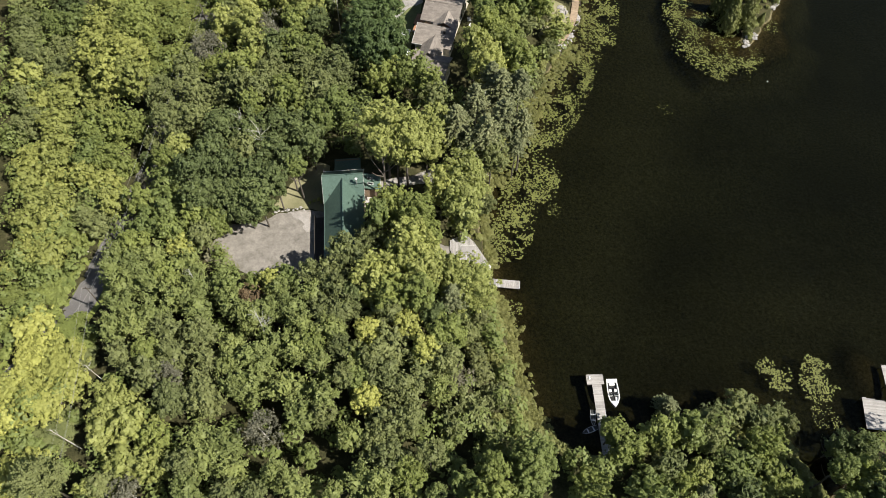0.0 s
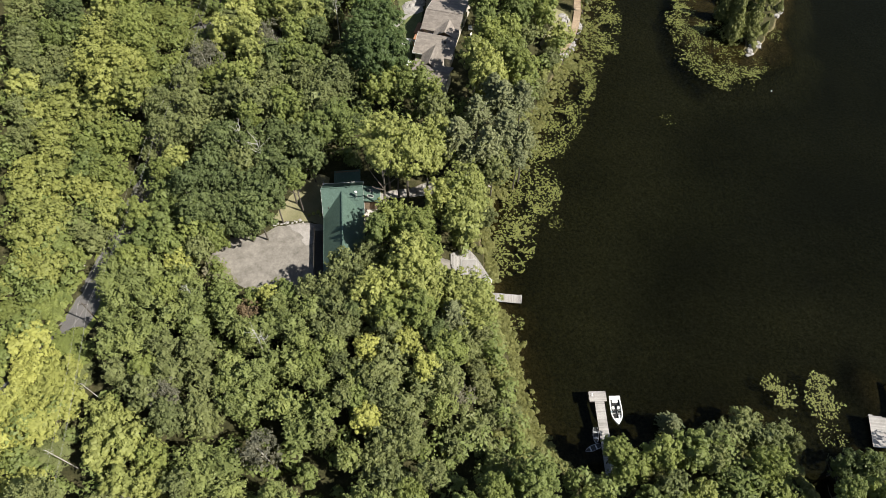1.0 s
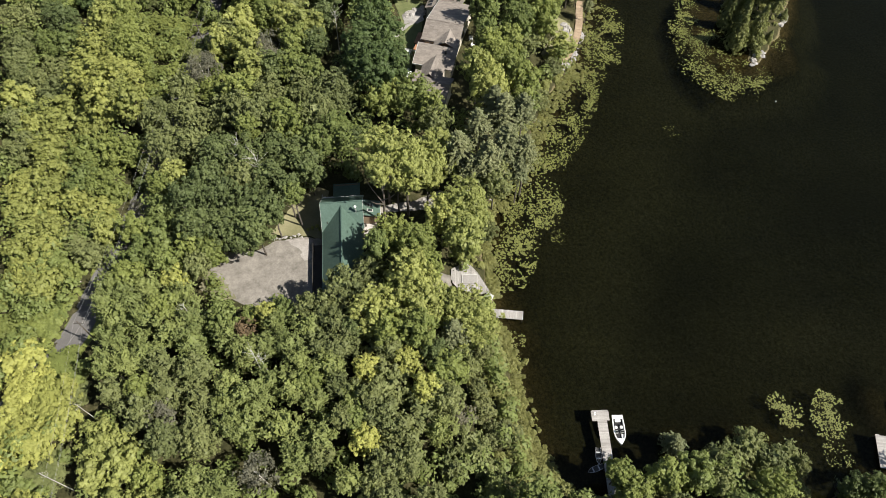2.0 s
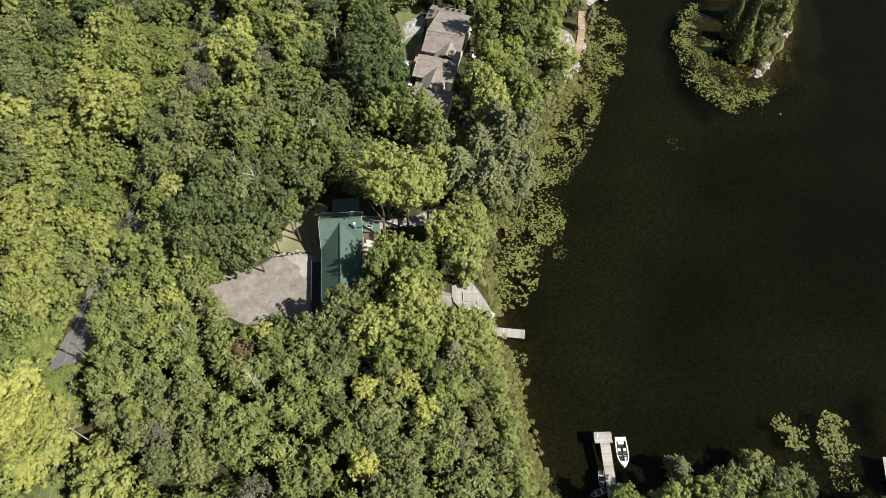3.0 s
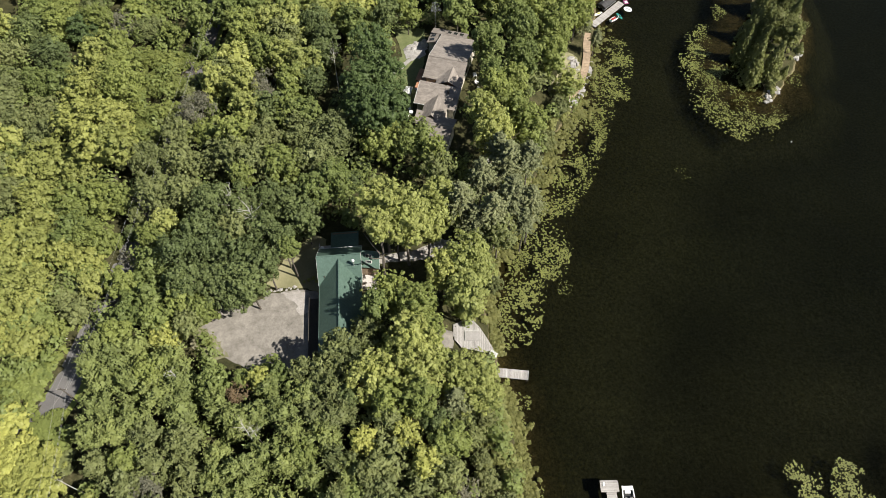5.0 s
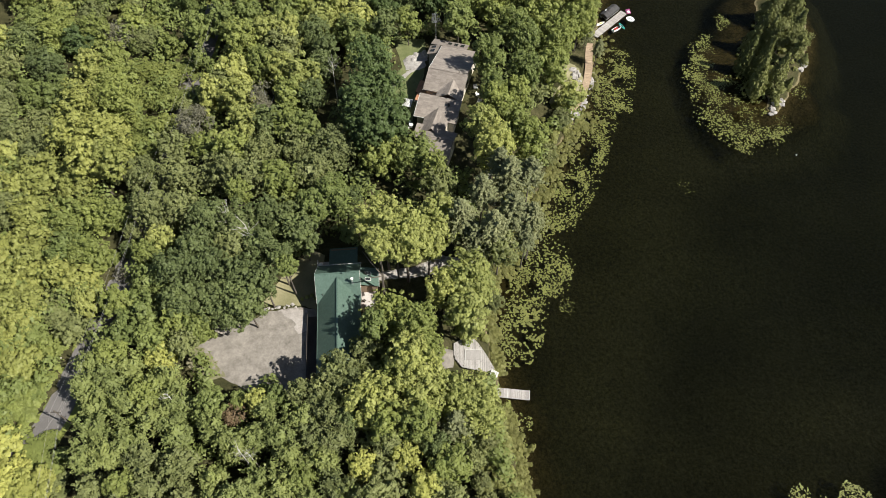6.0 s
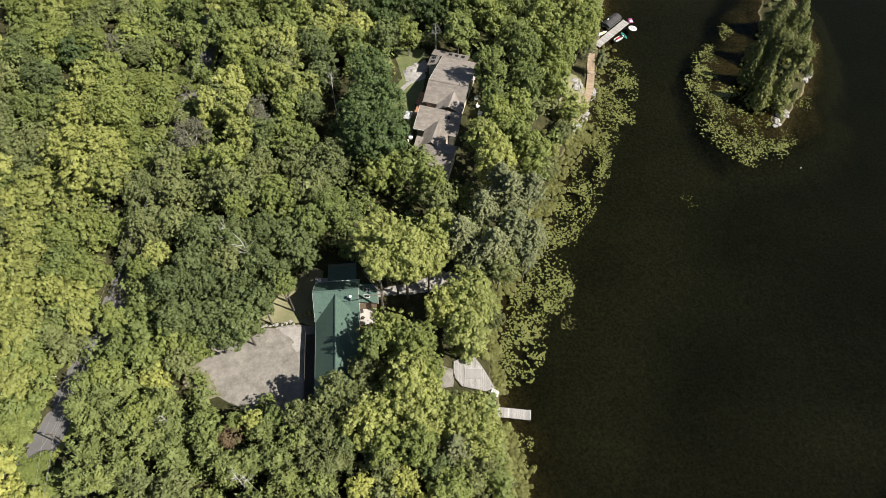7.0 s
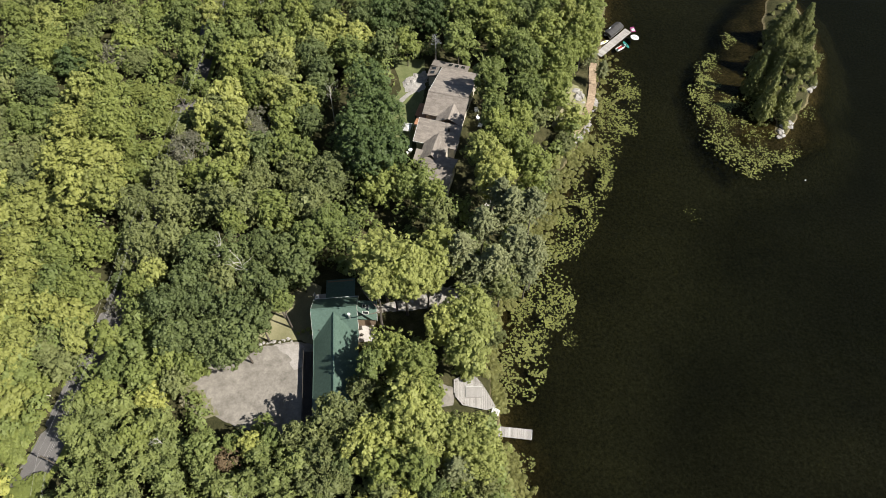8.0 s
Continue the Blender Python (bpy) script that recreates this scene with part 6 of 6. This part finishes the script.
def motorboat():
    ob = thing("motorboat", pose(30.85, 45.4, -0.12, 0, 0, 181.5), "white open motorboat with dark cockpit beside the dock", "boat")
    bh, br, bf = hull(5.3, 2.1, 0.82, 0.5, 0.9, 0.19)
    part("hull", bh, GELCOAT, ob)
    part("gunwale", br, GELCOAT, ob, "wide white gunwale")
    part("cockpit_floor", bf, BLACK_VINYL, ob, "dark cockpit floor")
    part("foredeck", prism([(-0.55, 1.55), (0.55, 1.55), (0.36, 2.1), (0.1, 2.55), (-0.1, 2.55), (-0.36, 2.1)], 0.78, 0.93), GELCOAT, ob)
    part("stern_deck", box(-0.95, 0.95, -2.62, -1.95, 0.5, 0.86, 0.05), GELCOAT, ob)
    part("stern_bench", box(-0.5, 0.5, -1.95, -1.45, 0.34, 0.72, 0.06), GELCOAT, ob, "white padded bench")
    for x in (-0.47, 0.47):
        s = part("seat", box(x - 0.24, x + 0.24, -0.75, -0.25, 0.35, 0.72, 0.05), GELCOAT, ob)
        part("backrest", box(x - 0.24, x + 0.24, -0.86, -0.74, 0.6, 1.05, 0.04), BLACK_VINYL, s)
        part("console", box(x - 0.30, x + 0.30, 0.15, 0.55, 0.35, 0.95, 0.05), GELCOAT, ob)
        w = part("windscreen", sheet([(x - 0.33, 0.55, 0.95), (x + 0.33, 0.55, 0.95), (x + 0.30, 0.30, 1.28), (x - 0.30, 0.30, 1.28)], 0.02), DARK_GLASS, ob)
        part("bow_bench", box(x - 0.22, x + 0.22, 0.75, 1.5, 0.35, 0.66, 0.05), BLACK_VINYL if x > 0 else GELCOAT, ob)
    wheel = bmesh.new()
    for i in range(10):
        p, q = (Vector((-0.47 + 0.17 * math.cos(k * 0.628), 0.08, 0.95 + 0.17 * math.sin(k * 0.628))) for k in (i, i + 1))
        rod(p, q, 0.015, bm=wheel)
    part("steering_wheel", wheel, BLACK_VINYL, ob)


motorboat()


def rowboat(m, length, beam, label):
    ob = thing("rowboat", m, label, "boat", "small boats at the long dock")
    bh, br, bf = hull(length, beam, 0.38, 0.45, 0.8, 0.05)
    part("hull", bh, SMOKE_HULL, ob)
    part("rim", br, ALU, ob, "pale metal rim")
    part("floor", bf, SMOKE_HULL, ob)
    for y in (-length * 0.22, length * 0.14):
        part("thwart", box(-beam * 0.42, beam * 0.42, y - 0.11, y + 0.11, 0.26, 0.30, 0.01), ALU, ob)


rowboat(pose(26.75, 40.9, -0.06, 0, 0, 176), 2.9, 1.0, "small dark rowboat floating beside the dock")
rowboat(pose(26.0, 38.7, -0.06, 0, 0, 112), 3.0, 1.0, "small dark rowboat nosing at the dock")


def pontoon_boat():
    ob = thing("pontoon_boat", pose(42.2, 173.4, 0, 0, 0, a_j), "pontoon boat under a fitted charcoal cover", "boat")
    for y in (-0.75, 0.75):
        part("float_tube", rod((-2.6, y, 0.15), (2.6, y, 0.15), 0.3, seg=10), ALU, ob)
    part("deck_platform", box(-2.7, 2.7, -1.15, 1.15, 0.45, 0.55), ALU, ob)
    bm = bmesh.new()
    rows = []
    for i in range(11):
        x = -2.7 + 0.54 * i
        h = 0.95 + 0.35 * math.sin(i * 0.9) ** 2 + (0.15 if 3 < i < 8 else 0)
        rows.append([bm.verts.new((x, y, z)) for y, z in ((-1.2, 0.5), (-1.15, 0.5 + h * 0.55), (-0.5, 0.5 + h * 0.85), (0, 0.5 + h), (0.5, 0.5 + h * 0.85), (1.15, 0.5 + h * 0.55), (1.2, 0.5))])
    for a, b in zip(rows, rows[1:]):
        for j in range(6):
            bm.faces.new((a[j], a[j + 1], b[j + 1], b[j]))
    bm.faces.new(rows[0])
    bm.faces.new(rows[-1][::-1])
    cv = part("cover", bm, BOAT_COVER, ob, "charcoal fabric cover")
    part("cover_patch", box(-1.0, -0.2, 0.62, 0.9, 1.32, 1.36), GELCOAT, cv, "pale patch on the cover")


pontoon_boat()


def jetski():
    ob = thing("jet_ski", pose(43.4, 167.2, 0, 0, 0, a_j - 100), "jet ski with red seat tied at the jetty", "jet ski")
    bh, br, bf = hull(3.0, 1.15, 0.5, 0.45, 0.9, 0.3)
    part("hull", bh, GELCOAT, ob)
    part("gunwale", br, GELCOAT, ob)
    part("footwell", bf, TEAL, ob)
    part("seat", box(-0.22, 0.22, -1.1, 0.2, 0.4, 0.85, 0.09), RED, ob, "red seat")
    part("hood", box(-0.33, 0.33, 0.25, 1.1, 0.45, 0.85, 0.12), BLACK_VINYL, ob)
    part("handlebar", rod((-0.4, 0.3, 1.0), (0.4, 0.3, 1.0), 0.03), BLACK_VINYL, ob)


jetski()


def board(name, m, length, width, material, label, category):
    ob = thing(name, m, label, category)
    bm = bmesh.new()
    n = 12
    ring = [(width / 2 * math.cos(t) * (1 - 0.25 * abs(math.sin(t)) ** 3), length / 2 * math.sin(t)) for t in (2 * math.pi * i / (2 * n) for i in range(2 * n))]
    prism(ring, 0.02, 0.14, bm)
    bmesh.ops.bevel(bm, geom=bm.edges[:], offset=0.03, segments=1, affect="EDGES")
    part("body", bm, material, ob)
    return ob


pb = board("paddleboard", pose(39.3, 169.4, 0, 0, 0, a_j + 75), 3.1, 0.8, GELCOAT, "white paddleboard floating at the jetty", "paddleboard")
part("deck_pad", prism([(-0.2, -0.9), (0.2, -0.9), (0.22, 0.1), (-0.22, 0.1)], 0.14, 0.152), YELLOW, pb)
tb = board("float_mat", pose(47.5, 171.4, 0, 0, 0, a_j - 80), 1.9, 2.3, GELCOAT, "round white float with a printed band", "float")
part("band", box(-0.55, 0.55, -0.16, 0.16, 0.142, 0.152), ALU, tb)
kf = board("kayak", pose(44.9, 168.6, 0, 0, 0, a_j - 20), 2.7, 0.75, TEAL, "teal kayak beside the jetty", "kayak")
part("cockpit", prism([(-0.2, -0.4), (0.2, -0.4), (0.18, 0.4), (-0.18, 0.4)], 0.135, 0.155), BLACK_VINYL, kf)


def lounge_float():
    ob = thing("pool_float", pose(47.3, 174.2, 0, 0, 0, a_j - 35), "magenta and white inflatable lounge float", "float")
    part("base", box(-0.6, 0.6, -0.75, 0.75, 0.02, 0.22, 0.07), PINK, ob)
    part("cushion", box(-0.4, 0.4, -0.6, 0.3, 0.2, 0.34, 0.06), GELCOAT, ob)
    part("pillow", box(-0.55, 0.55, 0.4, 0.8, 0.2, 0.45, 0.09), PINK, ob)


lounge_float()
by = thing("buoy", pose(78.82, 125.4, 0), "small white round mooring buoy on the water", "buoy")
bm = bmesh.new()
bmesh.ops.create_icosphere(bm, subdivisions=3, radius=0.17)
part("ball", bm, GELCOAT, by).location = (0, 0, 0.1)
part("ring", rod((0, 0, 0.24), (0, 0, 0.34), 0.04, seg=8), STEEL, by)


# ------------------------------------------------------------------ yard things of the grey house
def umbrella_table():
    z = floor_z(-9.2, 133.2)
    ob = thing("canopy", pose(-9.2, 133.2, z, 0, 0, -12), "small white square garden canopy on the lawn", "canopy")
    bm = bmesh.new()
    c = [bm.verts.new(p) for p in ((-1, -1.2, 2.1), (1, -1.2, 2.1), (1, 1.2, 2.1), (-1, 1.2, 2.1), (0, 0, 2.55))]
    for i in range(4):
        bm.faces.new((c[i], c[(i + 1) % 4], c[4]))
    bmesh.ops.solidify(bm, geom=bm.faces[:], thickness=0.03)
    part("roof", bm, GELCOAT, ob)
    for x in (-0.95, 0.95):
        for y in (-1.15, 1.15):
            part("pole", rod((x, y, 0), (x, y, 2.1), 0.03), STEEL, ob)


umbrella_table()
z0 = floor_z(-6, 138.6)
plank_deck("house_deck", pose(-5.6, 138.6, 0, 0, 0, -15), [(-1.6, -1.8), (1.5, -1.8), (1.5, 2.2), (-1.6, 2.2)], z0 + 1.1, 0.16, "x", "red-brown stained deck beside the grey-roofed house", RED_WOOD,
           category="deck", posts=[(-1.5, -1.7), (-1.5, 2.1), (1.4, -1.7)], depth=1.2, side=[((-1.6, -1.8), (1.5, -1.8))])
for x, y, s in ((-8.3, 128.3, 0.5), (-9.0, 127.6, 0.35), (-8.7, 129.4, 0.3)):
    b = thing("garden_pot", pose(x, y, floor_z(x, y)), "white garden pot beside the house", "pot", "white garden pots")
    part("pot", rod((0, 0, -0.03), (0, 0, s * 1.3), s * 0.7, s, 12), GELCOAT, b)
for x, y, a in ((6.2, 139.8, 10), (6.6, 137.6, 60), (6.9, 135.2, -20), (3.2, 151.6, 30)):
    t = thing("garden_chair", pose(x, y, floor_z(x, y), 0, 0, a), "white garden chair beside the grey-roofed house", "chair", "white garden chairs")
    part("seat", box(-0.45, 0.45, -0.35, 0.35, 0.36, 0.44, 0.03), GELCOAT, t)
    part("backrest", box(-0.45, 0.45, 0.32, 0.42, 0.40, 1.0, 0.03), GELCOAT, t)
    for sx in (-0.38, 0.38):
        for sy in (-0.28, 0.28):
            part("leg", box(sx - 0.03, sx + 0.03, sy - 0.03, sy + 0.03, -0.05, 0.36), GELCOAT, t)


def curb_walk():
    """The curved paved walk round the garage corner."""
    pts = []
    for i in range(15):
        a = radians(-75 + i * 11)
        pts.append((6.4 + 5.6 * math.cos(a) * 0.75, 122.5 + 7.5 * math.sin(a)))
    strip("garden_walk", pts, -0.6, 0.6, CONCRETE, 0.12, "curved grey paved walk round the garage", "path", 0.5)


curb_walk()


# ------------------------------------------------------------------ rocks, fallen stems, poles and wires
def rocks(line, n, lo, hi, label, seed, wide=1.2):
    r = random.Random(seed)
    for _ in range(n):
        i = r.randrange(len(line) - 1)
        s = r.random()
        x = line[i][0] * (1 - s) + line[i + 1][0] * s + r.uniform(-wide, wide)
        y = line[i][1] * (1 - s) + line[i + 1][1] * s + r.uniform(-wide, wide)
        ob = thing("boulder", pose(x, y, floor_z(x, y)), label, "rock", label)
        q = boulder("stone", 0, 0, r.uniform(lo, hi), ob, r, z=0.0)


rocks([(35.9, 152), (34.9, 147), (33.2, 142.5), (30.2, 137.2), (28.2, 134.8)], 60, 0.2, 0.62, "pale granite shore boulder below the boardwalk", 11, 0.7)
rocks([(-10, 148), (-6.5, 152)], 16, 0.3, 1.0, "weathered pale outcrop boulder in the lawn", 17, 1.6)
rocks([(-12, 91.4), (-6, 92.6), (-1, 95), (2.4, 95.2)], 26, 0.12, 0.4, "pale stone lying along the footpath", 18, 0.9)
rocks([(30.6, 151.6), (31.2, 147.4)], 11, 0.4, 1.1, "broad pale granite slab above the boardwalk", 12, 0.6)
rocks([(76.2, 136.8), (77.4, 141)], 15, 0.2, 0.62, "sun-bleached boulder at the island's tip", 13, 0.6)
rocks([(86.5, 152.5), (88.6, 156.5)], 6, 0.5, 1.1, "sun-bleached boulder on the island's edge", 14, 0.5)
rocks([(79.2, 141.4), (80.4, 143.6)], 4, 0.3, 0.6, "sun-bleached boulder on the island", 15, 0.4)


def fallen(name, p, q, r0, r1, label, material=BIRCH):
    p, q = Vector(p), Vector(q)
    ob = thing(name, pose(*p), label, "dead wood")
    part("stem", rod((0, 0, 0), q - p, r0, r1, 7), material, ob)
    return ob


def snag(x, y, h, lean, label, seed, spread=1.0):
    """A dead standing tree, bleached, with bare crooked arms near its top."""
    rr = random.Random(seed)
    z = floor_z(x, y)
    tip = Vector((lean[0], lean[1], h))
    ob = thing("dead_tree", pose(x, y, z - 0.1), label, "dead wood", "bleached dead trees")
    part("trunk", rod((0, 0, 0), tip, 0.13 * min(1.0, 0.4 + spread), 0.03, 7), BIRCH, ob)
    for i in range(9):
        b = tip * (0.74 + 0.25 * i / 9)
        a, bm = rr.uniform(0, 6.28), bmesh.new()
        step = Vector((math.cos(a), math.sin(a), 0.75)).normalized() * rr.uniform(0.7, 1.2) * spread
        r = 0.05 * min(1.0, spread)
        for _ in range(3):
            e = b + step + Vector((rr.uniform(-0.3, 0.3), rr.uniform(-0.3, 0.3), rr.uniform(-0.1, 0.3)))
            rod(b, e, r, r * 0.7, 5, bm)
            if rr.random() < 0.7:
                rod(e, e + Vector((rr.uniform(-0.7, 0.7), rr.uniform(-0.7, 0.7), 0.5)) * spread, r * 0.5, r * 0.25, 5, bm)
            b, r = e, r * 0.7
        part("branch", bm, BIRCH, ob)


snag(-36.6, 92.4, 15.5, (0.2, 0.4), "bleached dead tree with bare forked branches", 3, 0.9)
snag(-40.5, 96.0, 14.5, (-0.4, 0.6), "bleached dead tree with bare forked branches", 5, 0.8)
snag(-25.5, 136.0, 13.0, (0.3, 0.2), "bleached dead tree with bare forked branches", 12, 0.6)
snag(-31.0, 52.0, 15.5, (0.3, 0.3), "bleached dead tree with bare forked branches", 21, 0.6)
snag(-60.5, 34.0, 9.0, (-1.4, 0.4), "grey leaning dead trunk above the brush", 8, 0.3)
snag(-58.5, 45.0, 9.5, (-0.9, 0.3), "grey leaning dead trunk above the brush", 9, 0.3)
pick = random.Random(31)
for i in range(12):
    x, y = pick.uniform(-62, -14), pick.uniform(34, 172)
    if near(x, y, SHORE) > 4 and near(x, y, LANE) > 10 and all(near(x, y, o) > 7 for o in CLEAR):
        snag(x, y, pick.uniform(11, 14), (pick.uniform(-0.6, 0.6), pick.uniform(-0.5, 0.6)), "bleached dead tree with bare forked branches", 40 + i, pick.uniform(0.3, 0.5))
for i, (x, y, dx, dy) in enumerate(((-3.2, 95.2, 1.6, 0.5), (-2.4, 94.2, 1.7, 0.8), (-0.4, 95.9, 1.2, 0.9), (9.6, 95.9, 1.0, -0.5), (9.9, 95.3, 1.0, -0.4))):
    fallen("log", (x, y, floor_z(x, y) + 0.15), (x + dx, y + dy, floor_z(x + dx, y + dy) + 0.2), 0.12, 0.09, "pale bleached log lying on the ground", BIRCH)
fallen("log", (-72.3, 72.4, floor_z(-72.3, 72.4) + 0.9), (-69.9, 72.6, floor_z(-69.9, 72.6) + 0.9), 0.16, 0.12, "pale cut log in the roadside brush", BIRCH)

POLES = [(-58.6, 20.0), (-62.9, 59.6), (-60.2, 98.0), (-57.6, 136.0), (-55.6, 176.0)]


def utility_pole(x, y):
    z = floor_z(x, y)
    ob = thing("utility_pole", pose(x, y, z - 0.2), "grey wooden utility pole beside the road", "utility pole", "poles of the power line")
    part("pole", rod((0, 0, 0), (0, 0, 10.5), 0.15, 0.10, 9), BARK, ob)
    part("crossarm", box(-0.9, 0.9, -0.06, 0.06, 9.7, 9.84, 0.01), DARK_WOOD, ob)
    for o in (-0.8, 0.8):
        part("insulator", rod((o, 0, 9.84), (o, 0, 10.0), 0.05, 0.03, 7), CREAM, ob)
    return z


tops = [(x, y, utility_pole(x, y) + 9.8) for x, y in POLES]
for a, b in zip(tops, tops[1:]):
    for off, drop in ((-0.8, 0.0), (0.8, 0.0), (0.1, 1.6)):
        cu = bmesh.new()
        p, q = Vector(a) + Vector((off, 0, -drop)), Vector(b) + Vector((off, 0, -drop))
        last = p
        for i in range(1, 13):
            s = i / 12
            c = p.lerp(q, s) - Vector((0, 0, 1.1 * 4 * s * (1 - s)))
            rod(last, c, 0.010, seg=5, bm=cu)
            last = c
        w = part("power_line", cu, WIRE, None)
        tagged(w, "thin sagging power line above the road", "cable", "power lines")

tank = thing("water_tank", pose(-24.9, 92.6, floor_z(-24.9, 92.6)), "white upright tank at the cottage corner", "tank")
part("shell", rod((0, 0, -0.05), (0, 0, 1.9), 0.42, 0.42, 14), GELCOAT, tank)
part("lid", rod((0, 0, 1.9), (0, 0, 2.05), 0.36, 0.2, 14), GELCOAT, tank)
for x, y, s in ((-26.9, 86.0, 0.6), (-26.0, 86.3, 0.7), (-25.4, 85.7, 0.55), (-27.8, 85.6, 0.5)):
    sh = thing("garden_shrub", pose(x, y, floor_z(x, y)), "small clipped yellow-green garden shrub beside the cottage", "shrub", "shrubs beside the cottage")
    v, f = leaves_on(np.array([(0, 0, s * 0.9, s * 0.55, s * 0.55, s * 1.1)]), 260, 0.2, (0, 0, -0.3))
    q = new("foliage", mesh_of("foliage", v, f.tolist(), LEAF["lime"]))
    q.parent = sh
    part("stem", rod((0, 0, -0.1), (0, 0, s), 0.05, 0.02), BARK, sh)
